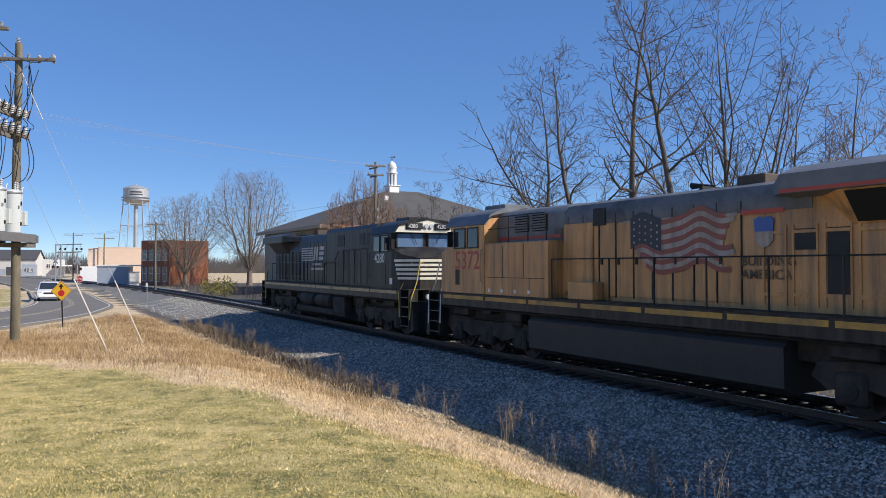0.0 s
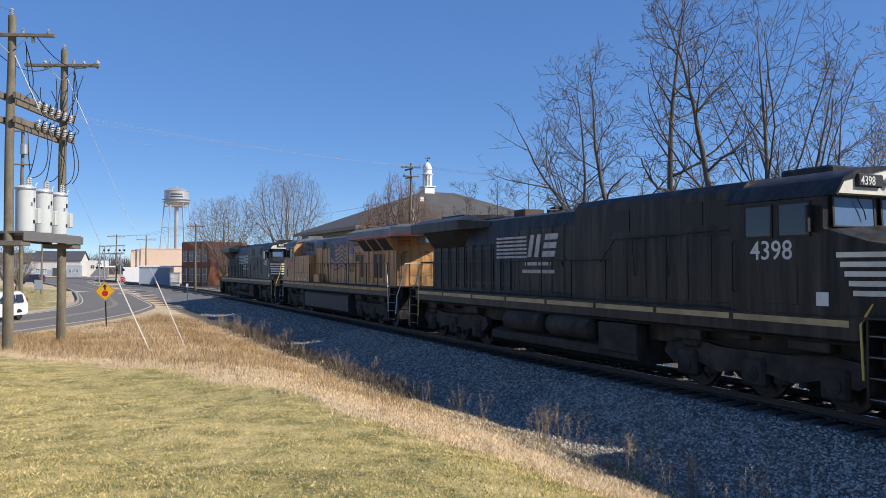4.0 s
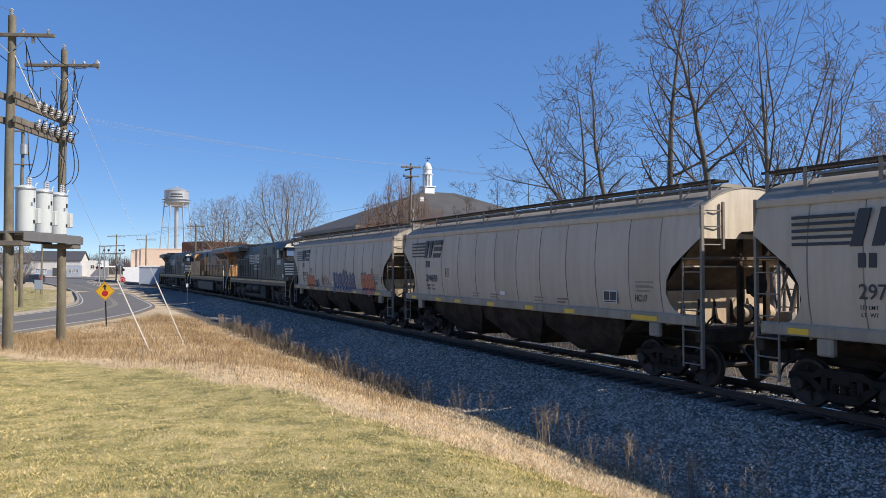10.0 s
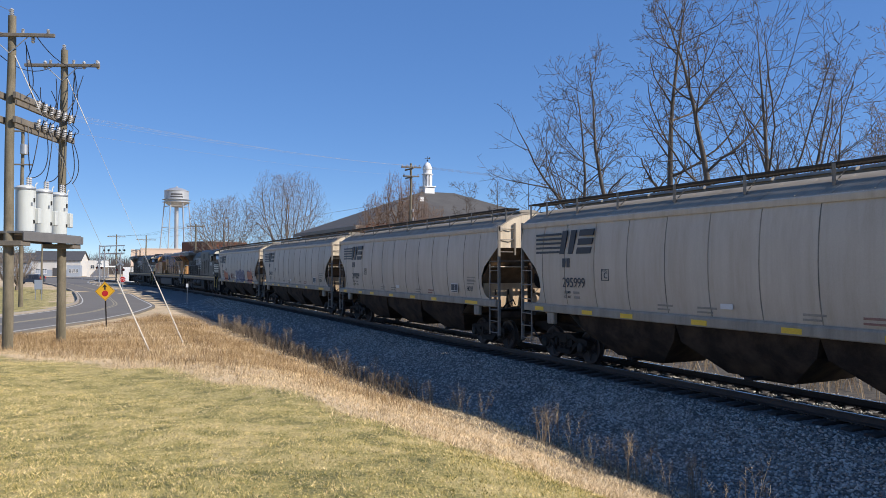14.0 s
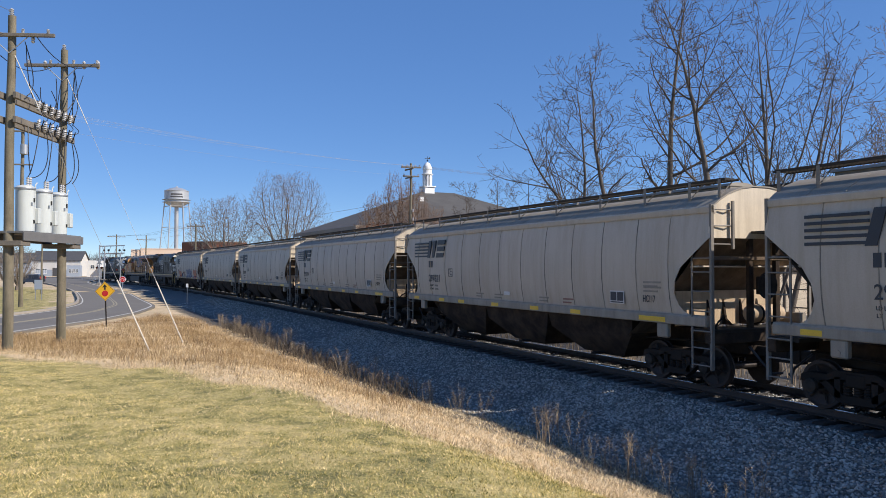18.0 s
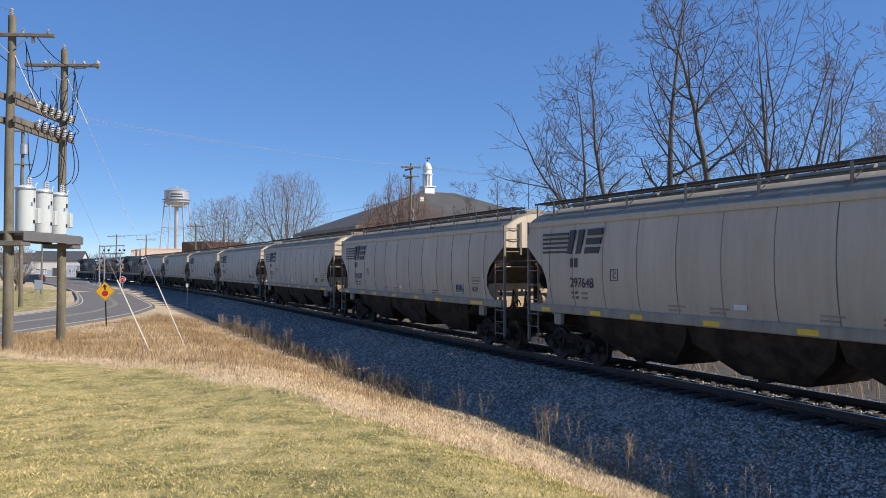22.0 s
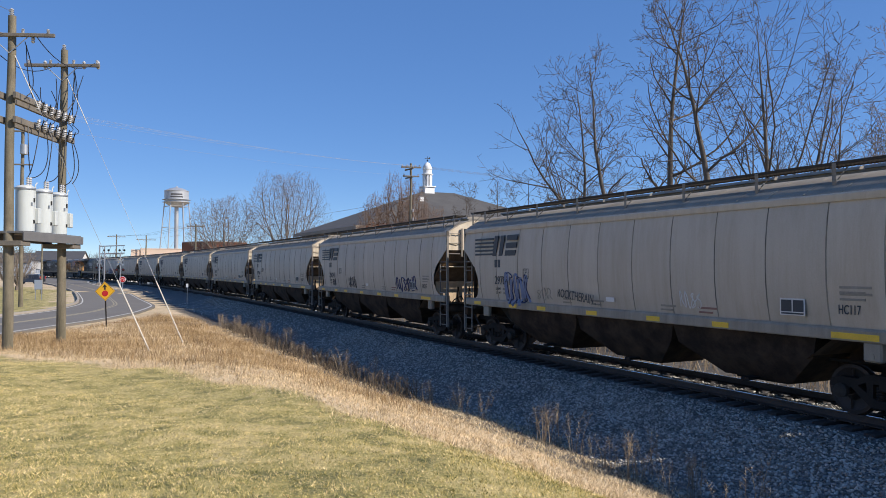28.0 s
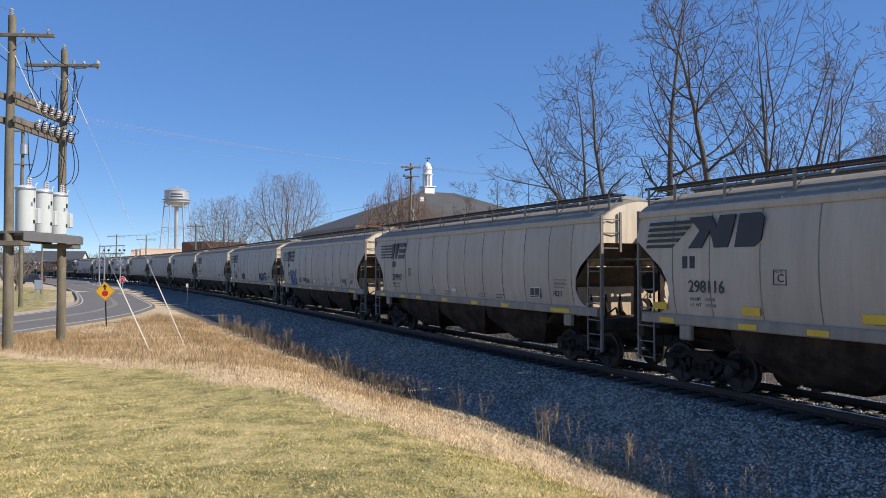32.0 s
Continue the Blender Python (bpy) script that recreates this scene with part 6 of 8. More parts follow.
# double beams from pole to pole, cutouts hung between them
dx, dy = PB[0] - PA[0], PB[1] - PA[1]
ANG = math.degrees(math.atan2(dy, dx))
GAP = math.hypot(dx, dy)
bank = thing("transformer_bank", "three grey pole-mounted transformers on a timber platform between two poles", "transformer", at=pose(PA[0], PA[1], ZA, 0, 0, ANG))
for z in (8.68, 7.85):
    part("beam", Shape().box(-0.25, GAP + 0.3, -0.32, -0.2, z - 0.11, z + 0.11, 0.012), ARM_WOOD, bank)
    part("beam", Shape().box(-0.25, GAP + 0.3, 0.2, 0.32, z - 0.11, z + 0.11, 0.012), ARM_WOOD, bank)
for x in (1.0, 1.5, 2.0, 2.5, 3.0, 3.5):
    for z in (8.4, 7.75):
        cut = new("cutout")
        cut.parent = bank
        cut.matrix_basis = pose(x, -0.42, z, 18, -12, 0)
        part("porcelain", Shape().lathe([(0.035, 0)] + [(0.075 if j % 2 else 0.045, 0.03 + j * 0.035) for j in range(9)] + [(0.03, 0.36)], 10), PORCELAIN, cut)
        part("fuse_tube", Shape().tube([(0.02, -0.12, -0.02), (0.0, -0.15, 0.38)], 0.02, 6), SCREEN_BLACK, cut)
        part("bracket", Shape().box(-0.02, 0.02, 0.02, 0.16, 0.15, 0.2), GALV, cut)
deck = new("platform")
deck.parent = bank
for k in range(4):
    part("plank", Shape().box(-0.15, GAP + 0.45, -0.56 + k * 0.29, -0.29 + k * 0.29, 3.98, 4.06, 0.01), PLANK_GREY, deck)
part("fascia", Shape().box(-0.2, GAP + 0.5, -0.62, -0.56, 3.72, 4.02, 0.01), PLANK_GREY, deck)
part("fascia", Shape().box(-0.2, GAP + 0.5, 0.60, 0.66, 3.72, 4.02, 0.01), PLANK_GREY, deck)
part("joist", Shape().box(-0.3, 0.35, -0.56, 0.60, 3.55, 3.72, 0.01).box(GAP - 0.3, GAP + 0.4, -0.56, 0.60, 3.55, 3.72, 0.01), ARM_WOOD, deck)
for k, x in enumerate((0.82, 2.08, 3.32)):
    tr = new("transformer")
    tr.parent = bank
    tr.matrix_basis = pose(x, -0.12, 4.06)
    part("tank", Shape().lathe([(0.27, 0), (0.31, 0.03), (0.31, 1.5), (0.33, 1.51), (0.33, 1.56), (0.26, 1.62), (0.1, 1.66)], 28), TRANSFORMER, tr)
    part("lid_band", Shape().lathe([(0.335, 1.49), (0.34, 1.5), (0.34, 1.55), (0.335, 1.56)], 28), GALV, tr)
    for a in (-2.2, -1.2):
        insulator(tr, 0.16 * math.cos(a), 0.16 * math.sin(a), 1.62, 0.32, 0.06)
    part("lug", Shape().box(-0.04, 0.04, -0.34, -0.28, 1.05, 1.2, 0.01).box(-0.04, 0.04, -0.34, -0.28, 0.3, 0.42, 0.01).box(0.14, 0.2, -0.31, -0.24, 0.7, 0.85, 0.01), SCREEN_BLACK, tr)
    part("name_plate", Shape().box(-0.16, 0.1, -0.302, -0.285, 0.92, 1.04), GALV, tr)
    part("control_box", Shape().box(0.12, 0.34, -0.42, -0.26, 0.3, 0.85, 0.02), TRANSFORMER, tr)
    part("conduit", Shape().tube([(0.3, -0.2, 0.85), (0.31, -0.2, 1.7), (0.42, -0.2, 1.78)], 0.025, 6), TRANSFORMER, tr)
rnd = random.Random(5)


def cable(parent, a, b, sag, r=0.014, mat=None, name="cable", n=9, side=(0, 0)):
    a, b = Vector(a), Vector(b)
    pts = []
    for k in range(n):
        t = k / (n - 1)
        q = 4 * t * (1 - t)
        pts.append(a.lerp(b, t) + Vector((side[0] * q, side[1] * q, -sag * q)))
    return part(name, Shape().tube(pts, r, 5), mat or CABLE, parent)


# jumpers: looping leads from the cutouts down to the tanks and up to the crossarms
for k, x in enumerate((1.0, 1.5, 2.0, 2.5, 3.0, 3.5)):
    s = 0.3 if k % 2 else -0.25
    cable(bank, (x, -0.5, 7.75), ((0.72, 0.95, 1.98, 2.2, 3.2, 3.42)[k], -0.25, 5.98), 0.35, 0.017, side=(s, -0.12), n=12)
    cable(bank, (x, -0.4, 8.75), (x + (0.25 if k < 3 else 0.4), -0.15 * k, 10.4 if k > 2 else 9.4), 0.2, 0.016, side=(-s, -0.1), n=12)
    cable(bank, (x, -0.55, 8.35), (x - 0.2, -0.5, 7.95), 0.1, 0.014, side=(0, -0.3), n=8)
for x0, z0, x1, z1, sg, sd in ((0.2, 8.75, 0.1, 10.6, 0.3, 0.5), (0.6, 8.75, 0.2, 10.5, 0.2, -0.5), (1.4, 8.75, 2.4, 9.9, 0.6, 0.3), (3.6, 8.7, 3.9, 10.7, 0.5, 0.35), (3.7, 8.7, 3.95, 10.6, 0.2, -0.5), (3.8, 7.7, 3.85, 6.1, 0.1, 0.5), (0.3, 7.7, 0.6, 6.1, 0.2, -0.4)):
    cable(bank, (x0, -0.45, z0), (x1, -0.4, z1), sg, 0.017, side=(sd * 0.6, -0.1), n=12)
cable(bank, (-0.1, -0.9, 10.7), (3.9, -1.2, 10.9), 0.55, 0.016, n=12)
cable(bank, (-0.1, 0.9, 10.7), (3.9, 0.2, 10.9), 0.7, 0.016, n=12)
for fx, fy, fz in ((-0.05, -0.75, 10.6), (3.85, -0.8, 10.75), (3.85, 0.7, 10.75), (3.85, -1.35, 10.75)):
    part("arrester", Shape().lathe([(0.03, fz - 0.1), (0.07, fz - 0.05), (0.045, fz), (0.07, fz + 0.05), (0.045, fz + 0.1), (0.07, fz + 0.15), (0.03, fz + 0.22)], 10, (fx, fy)), PORCELAIN, bank)
# further poles
pole_c = pole(-34.1, 60.0, 14.4, 0.17, "weathered timber utility pole behind the transformer bank")
crossarm(pole_c, 14.2, 2.0, 10, (-0.9, 0.9), False)
crossarm(pole_c, 11.5, 1.6, 10, (), False)
part("cross_gear", Shape().lathe([(0.15, 12.3), (0.3, 12.35), (0.3, 13.1), (0.15, 13.15)], 12, (0.2, -0.1)), GALV, pole_c)
pole_d = pole(-47.8, 88.5, 6.0, 0.13, "slim galvanised post beside the road")
pole_e = pole(-30.0, 90.0, 8.2, 0.13, "timber utility pole by the brick building")
crossarm(pole_e, 7.9, 2.0, 20, (-0.9, 0.9), False)
pole_f = pole(-58.0, 145.0, 9.2, 0.15, "timber utility pole near the rail crossing")
crossarm(pole_f, 8.3, 3.6, 30, (-1.6, -0.8, 0.8, 1.6))
pole_g = pole(-66.0, 150.0, 9.6, 0.15, "timber utility pole near the rail crossing")
crossarm(pole_g, 9.1, 3.4, 30, (-1.5, 1.5))
crossarm(pole_g, 5.6, 2.6, 30, (), False)
pole_h = pole(-2.7, 62.0, 11.7, 0.13, "double-armed utility pole in front of the shingled roof", base=-0.3)
crossarm(pole_h, 11.35, 1.7, 15, (-0.75, -0.35, 0.35, 0.75), False)
crossarm(pole_h, 11.2, 1.5, -60, (-0.7, 0.7), False)
crossarm(pole_h, 10.6, 1.4, 15, (-0.6, 0.6), False)
crossarm(pole_h, 10.5, 1.3, -60, (), False)
for z in (7.6, 6.9):
    insulator(pole_h, 0.2, -0.1, z, 0.25, 0.09)
# guy wires with white guards
for k, (px, pz, g, gb) in enumerate(((PA, 10.35, (-9.6, 24.5), 3.0), (PB, 10.6, (-9.85, 28.4), 3.4))):
    gz = float(ground_z(*g))
    a, b = Vector((px[0], px[1], ZA + pz)), Vector((g[0], g[1], gz - 0.1))
    d = (b - a).normalized()
    guy = thing("guy_wire", "steel guy wire with white insulator rod and ground guard", "guy wire", "guy wires of the poles", at=pose(0, 0, 0))
    part("wire", Shape().tube([a, b], 0.007, 4), WIRE, guy)
    part("insulator_rod", Shape().tube([a + d * 0.3, a + d * 2.4], 0.016, 6), GUY_WHITE, guy)
    part("guard", Shape().tube([b - d * 2.75, b - d * 0.05], 0.024, 8), GUY_WHITE, guy, "white plastic guard")
# power lines
lines = thing("power_lines", "thin overhead power lines between the poles", "power line")
for o, up in ((-0.3, 9.1), (0.0, 9.0), (0.2, 8.9), (0.4, 8.75)):
    cable(lines, (PB[0] + o, PB[1] + 0.1 * o, ZB + up), (-2.7 + o * 1.5, 62.0, 11.2), 0.25, 0.0035, SUNLIT_WIRE, "line", 20)
for o, up in ((0.1, 8.3),):
    cable(lines, (PB[0] + o, PB[1], ZB + up), (-2.7 + o, 62.0, 10.35), 0.25, 0.0035, SUNLIT_WIRE, "line", 20)
for o in (-1.0, 0.0, 1.0):
    cable(lines, (-2.7 + o * 0.6, 62.0, 11.2), (60.0 + o, 100.0, 12.5), 1.0, 0.008, WIRE, "line", 14)
    cable(lines, (-66.0 + o * 1.5, 150, 9.2), (-30 + o, 90, 7.9), 0.6, 0.01, WIRE, "line", 12)
cable(lines, (-2.7, 62.0, 8.4), (-58.0, 145.0, 8.2), 0.3, 0.014, SUNLIT_WIRE, "line", 14)
cable(lines, (PA[0], PA[1], ZA + 8.6), (-34, 18, 9.0), 0.4, 0.012, CABLE, "line", 8)
cable(lines, (PA[0], PA[1], ZA + 10.8), (-30, 5, 11.5), 0.4, 0.01, WIRE, "line", 8)
cable(lines, (PA[0], PA[1], ZA + 11.6), (-20, 0, 12.6), 0.2, 0.01, WIRE, "line", 8)


# ---- signs and crossing ----
def post_sign():
    x, y = -18.0, 39.8
    z = float(ground_z(x, y))
    sg = thing("warning_sign", "yellow diamond stop-ahead warning sign on a thin rusty post", "road sign", at=pose(x, y, z, 0, -2.5, 0))
    part("post", Shape().box(-0.03, 0.03, -0.02, 0.02, -0.2, 2.55, 0.005), RUST, sg)
    dd = 0.52
    face = new("panel")
    face.parent = sg
    face.matrix_basis = pose(0, -0.03, 1.92, 0, 0, 6)
    part("plate", Shape().prism([(0, -dd), (dd, 0), (0, dd), (-dd, 0)], "y", -0.004, 0.004), SIGN_YELLOW, face)
    part("border", Shape().prism([(0, -dd + 0.03), (dd - 0.03, 0), (0, dd - 0.03), (-dd + 0.03, 0), (-dd + 0.045, 0), (0, dd - 0.045), (dd - 0.045, 0), (0, -dd + 0.045), (-dd + 0.045, 0), (-dd + 0.03, 0)], "y", -0.0065, -0.004), SIGN_BLACK, face)
    o = [(0.17 * math.cos(math.pi / 8 + k * math.pi / 4), -0.12 + 0.17 * math.sin(math.pi / 8 + k * math.pi / 4)) for k in range(8)]
    part("octagon", Shape().prism(o, "y", -0.009, -0.004), SIGN_RED, face)
    part("arrow", Shape().prism([(-0.04, 0.08), (0.04, 0.08), (0.04, 0.22), (0.13, 0.2), (0, 0.38), (-0.13, 0.2), (-0.04, 0.22)], "y", -0.009, -0.004), SIGN_BLACK, face)


post_sign()


def stop_sign(x, y, s=1.0):
    z = float(ground_z(x, y))
    g = thing("stop_sign", "red stop sign on a post at the rail crossing", "stop sign", at=pose(x, y, z, 0, 0, 8))
    part("post", Shape().box(-0.04, 0.04, 0.02, 0.06, -0.2, 2.9 * s, 0.005), GALV, g)
    o = [(0.46 * s * math.cos(math.pi / 8 + k * math.pi / 4), 2.4 * s + 0.46 * s * math.sin(math.pi / 8 + k * math.pi / 4)) for k in range(8)]
    o2 = [(0.42 * s * math.cos(math.pi / 8 + k * math.pi / 4), 2.4 * s + 0.42 * s * math.sin(math.pi / 8 + k * math.pi / 4)) for k in range(8)]
    part("plate", Shape().prism(o, "y", 0.0, 0.02), SIGN_WHITE, g)
    part("face", Shape().prism(o2, "y", -0.006, 0.001), SIGN_RED, g)
    part("word", lettering("STOP", 0.26 * s, SIGN_WHITE), SIGN_WHITE, g, at=Matrix(((1, 0, 0, -0.36 * s), (0, 0, -1, -0.009), (0, 1, 0, 2.27 * s), (0, 0, 0, 1))))


stop_sign(-36.0, 83.5, 0.8)


def crossing_signal(x, y, turn, arm=False):
    z = float(ground_z(x, y))
    g = thing("crossing_signal", "railway crossing signal mast with crossbuck and lamps", "crossing signal", "rail crossing equipment", at=pose(x, y, z, 0, 0, turn))
    part("mast", Shape().tube([(0, 0, -0.2), (0, 0, 5.2 if not arm else 6.8)], 0.13 if arm else 0.08, 8), GALV, g)
    part("base", Shape().box(-0.25, 0.25, -0.25, 0.25, -0.1, 0.35, 0.03), CONCRETE, g)
    for s in (1, -1):
        b = part("crossbuck_board", Shape().box(-0.6, 0.6, -0.015, 0.015, -0.11, 0.11), GALV, g, at=pose(0, -0.09 - 0.02 * s, 3.9, 0, s * 45, 0))
        part("lamp_hood", Shape().lathe([(0.2, -0.14), (0.2, -0.10), (0.1, -0.1)], 12, (s * 0.42, 2.9), "y"), SCREEN_BLACK, g)
        part("lamp_lens", Shape().lathe([(0.11, -0.16), (0.11, -0.14)], 12, (s * 0.42, 2.9), "y"), LENS_RED, g)
    part("lamp_bar", Shape().tube([(-0.5, 0, 2.9), (0.5, 0, 2.9)], 0.03, 6), GALV, g)
    if arm:
        for zz in (6.6, 5.3):
            part("cantilever_pipe", Shape().tube([(0, 0, zz), (4.2, 0.3, zz + 0.15)], 0.1, 6), GALV, g)
        for xx in (0.9, 1.9, 2.9, 4.1):
            part("truss_strut", Shape().tube([(xx, xx * 0.07, 6.6 + xx * 0.035), (xx - 0.5, xx * 0.07, 5.3 + xx * 0.035)], 0.035, 5), GALV, g)
        part("mast", Shape().tube([(0.85, 0, -0.2), (0.85, 0, 6.7)], 0.13, 8), GALV, g)
        part("service_ladder", Shape().tube([(-0.6, 0, 0), (-0.6, 0, 5.4)], 0.025, 5).tube([(-0.95, 0, 0), (-0.95, 0, 5.4)], 0.025, 5), GALV, g)
        for xx in (1.2, 3.9):
            for s in (1, -1):
                part("lamp_hood", Shape().lathe([(0.2, -0.14), (0.2, -0.10), (0.1, -0.1)], 12, (xx + s * 0.4, 5.9), "y"), SCREEN_BLACK, g)
    return g


crossing_signal(-59.2, 128.0, 0, True)
crossing_signal(-43.0, 99.0, 5)
case = thing("signal_cabinet", "light grey trackside signal cabinet", "cabinet", at=pose(-41.0, 113.5, float(ground_z(-41, 113.5)), 0, 0, 25))
part("body", Shape().box(-0.7, 0.7, -0.6, 0.6, 0.1, 2.1, 0.03), WALL_WHITE, case)
part("roof", Shape().box(-0.8, 0.8, -0.7, 0.7, 2.1, 2.18, 0.02), GALV, case)
part("door", Shape().box(-0.6, 0.6, -0.63, -0.6, 0.2, 2.0, 0.01), WALL_WHITE, case)
part("plinth", Shape().box(-0.72, 0.72, -0.62, 0.62, -0.2, 0.1), CONCRETE, case)
notice = thing("notice_board", "small pale notice board on two posts by the lawn island", "sign", at=pose(-40.0, 73.5, float(ground_z(-40.0, 73.5)), 0, 0, 5))
part("post", Shape().box(-0.32, -0.26, -0.03, 0.03, -0.2, 1.9), GALV, notice)
part("post", Shape().box(0.26, 0.32, -0.03, 0.03, -0.2, 1.9), GALV, notice)
part("panel", Shape().box(-0.38, 0.38, -0.06, -0.03, 1.0, 1.95, 0.01), WALL_BLUE, notice)
mark = thing("track_marker", "thin trackside marker post", "post", at=pose(*rail_at(72, 4.6)[:2], -0.7))
part("post", Shape().box(-0.03, 0.03, -0.03, 0.03, 0, 1.9, 0.005), GALV, mark)
part("plate", Shape().box(-0.1, 0.1, -0.05, -0.035, 1.55, 1.9), SIGN_WHITE, mark)


# ---- buildings ----
def openings(b, wall_y, rows, mat_glass, trim):
    """Windows set into a wall facing -y: (x centre, sill z, width, height)."""
    for x, z, w, h in rows:
        win = new("window")
        win.parent = b
        part("pane", Shape().box(x - w / 2, x + w / 2, wall_y - 0.03, wall_y + 0.05, z, z + h), mat_glass, win)
        part("frame", Shape().box(x - w / 2 - 0.06, x - w / 2, wall_y - 0.07, wall_y + 0.02, z, z + h).box(x + w / 2, x + w / 2 + 0.06, wall_y - 0.07, wall_y + 0.02, z, z + h).box(x - w / 2 - 0.06, x + w / 2 + 0.06, wall_y - 0.07, wall_y + 0.02, z + h, z + h + 0.08).box(x - 0.03, x + 0.03, wall_y - 0.06, wall_y + 0.02, z, z + h).box(x - w / 2, x + w / 2, wall_y - 0.06, wall_y + 0.02, z + h * 0.5, z + h * 0.5 + 0.05), trim, win)
        part("sill", Shape().box(x - w / 2 - 0.1, x + w / 2 + 0.1, wall_y - 0.12, wall_y + 0.02, z - 0.1, z), trim, win)


def block(name, label, x, y, turn, w, d, h, wall_mat, roof_mat=None, parapet=0.35, cap=None, base=-0.3, category="building"):
    """A flat-roofed building; its front runs along x and faces -y."""
    b = thing(name, label, category, at=pose(x, y, base, 0, 0, turn))
    t = 0.3
    part("wall", Shape().box(-w / 2, w / 2, -d / 2, -d / 2 + t, 0, h), wall_mat, b)
    part("wall", Shape().box(-w / 2, w / 2, d / 2 - t, d / 2, 0, h), wall_mat, b)
    part("wall", Shape().box(-w / 2, -w / 2 + t, -d / 2 + t, d / 2 - t, 0, h), wall_mat, b)
    part("wall", Shape().box(w / 2 - t, w / 2, -d / 2 + t, d / 2 - t, 0, h), wall_mat, b)
    part("roof", Shape().box(-w / 2 + t, w / 2 - t, -d / 2 + t, d / 2 - t, h - parapet - 0.2, h - parapet), roof_mat or ROOF_DARK, b)
    part("coping", Shape().box(-w / 2 - 0.06, w / 2 + 0.06, -d / 2 - 0.06, -d / 2 + t, h, h + 0.12).box(-w / 2 - 0.06, w / 2 + 0.06, d / 2 - t, d / 2 + 0.06, h, h + 0.12).box(-w / 2 - 0.06, -w / 2 + t, -d / 2 + t, d / 2 - t, h, h + 0.12).box(w / 2 - t, w / 2 + 0.06, -d / 2 + t, d / 2 - t, h, h + 0.12), cap or TRIM_WHITE, b)
    return b


def gabled(name, label, x, y, turn, w, d, h, rise, wall_mat, roof_mat, base=-0.3):
    b = thing(name, label, "building", at=pose(x, y, base, 0, 0, turn))
    part("wall", Shape().box(-w / 2, w / 2, -d / 2, -d / 2 + 0.25, 0, h), wall_mat, b)
    part("wall", Shape().box(-w / 2, w / 2, d / 2 - 0.25, d / 2, 0, h), wall_mat, b)
    for s in (1, -1):
        part("gable_wall", Shape().prism([(-d / 2 + 0.25, 0), (d / 2 - 0.25, 0), (d / 2 - 0.25, h), (0, h + rise * 0.97), (-d / 2 + 0.25, h)], "x", s * w / 2, s * (w / 2 - 0.25)), wall_mat, b)
        part("roof", Shape().prism([(s * (d / 2 + 0.4), h - 0.12), (s * (d / 2 + 0.4), h + 0.05), (0, h + rise + 0.18), (0, h + rise)], "x", -w / 2 - 0.4, w / 2 + 0.4), roof_mat, b)
    return b


# church-like hall with a big hipped roof and a white cupola
hall = thing("hipped_hall", "large hall with a grey shingled hip roof and a white cupola", "building", at=pose(-0.6, 100.0, -0.3, 0, 0, 27))
HW, HD, HH, HR = 15.5, 11.5, 7.6, 5.5
part("wall", Shape().box(-HW, HW, -HD, -HD + 0.4, 0, HH), WALL_BEIGE, hall)
part("wall", Shape().box(-HW, HW, HD - 0.4, HD, 0, HH), WALL_BEIGE, hall)
part("wall", Shape().box(-HW, -HW + 0.4, -HD + 0.4, HD - 0.4, 0, HH), WALL_BEIGE, hall)
part("wall", Shape().box(HW - 0.4, HW, -HD + 0.4, HD - 0.4, 0, HH), WALL_BEIGE, hall)
e = 0.9
corners = [(-HW - e, -HD - e, HH), (HW + e, -HD - e, HH), (HW + e, HD + e, HH), (-HW - e, HD + e, HH)]
ridge = [(-2.4, 0, HH + HR), (2.4, 0, HH + HR)]
part("roof", Shape().add(corners + ridge + [(a, b, HH - 0.25) for a, b, _ in corners], [(0, 1, 5, 4), (1, 2, 5), (2, 3, 4, 5), (3, 0, 4), (6, 7, 1, 0), (7, 8, 2, 1), (8, 9, 3, 2), (9, 6, 0, 3), (9, 8, 7, 6)]), SHINGLE, hall, "grey shingled hip roof", smooth_angle=0)
part("fascia", Shape().box(-HW - e, HW + e, -HD - e - 0.06, -HD - e, HH - 0.4, HH).box(-HW - e - 0.06, -HW - e, -HD - e, HD + e, HH - 0.4, HH), WALL_BEIGE, hall)
openings(hall, -HD, [(x, 2.2, 1.6, 2.4) for x in (-14, -10, -6, -2, 2, 6, 10, 14)], GLASS_DARK, TRIM_WHITE)
cup = thing("cupola", "white wooden cupola with arched openings and a weathervane", "cupola", at=pose(-2.1, 99.4, HH + HR - 1.0, 0, 0, 27) @ Matrix.Scale(0.98, 4))
part("base", Shape().box(-0.75, 0.75, -0.75, 0.75, 0, 1.3, 0.04), TRIM_WHITE, cup)
part("cornice", Shape().box(-0.9, 0.9, -0.9, 0.9, 1.3, 1.45, 0.04), TRIM_WHITE, cup)
for k in range(8):
    a = k * math.pi / 4 + math.pi / 8
    part("post", Shape().box(-0.13, 0.13, -0.1, 0.1, 1.45, 3.0, 0.01), TRIM_WHITE, cup, at=pose(0.55 * math.cos(a), 0.55 * math.sin(a), 0, 0, 0, math.degrees(a) + 90))
part("lantern_core", Shape().lathe([(0.42, 1.45), (0.42, 3.0)], 16), WALL_BLUE, cup)
part("cornice", Shape().lathe([(0.6, 3.0), (0.78, 3.06), (0.78, 3.18), (0.62, 3.24)], 16), TRIM_WHITE, cup)
part("drum", Shape().lathe([(0.6, 3.2), (0.6, 3.75), (0.68, 3.8), (0.68, 3.88)], 16), TRIM_WHITE, cup)
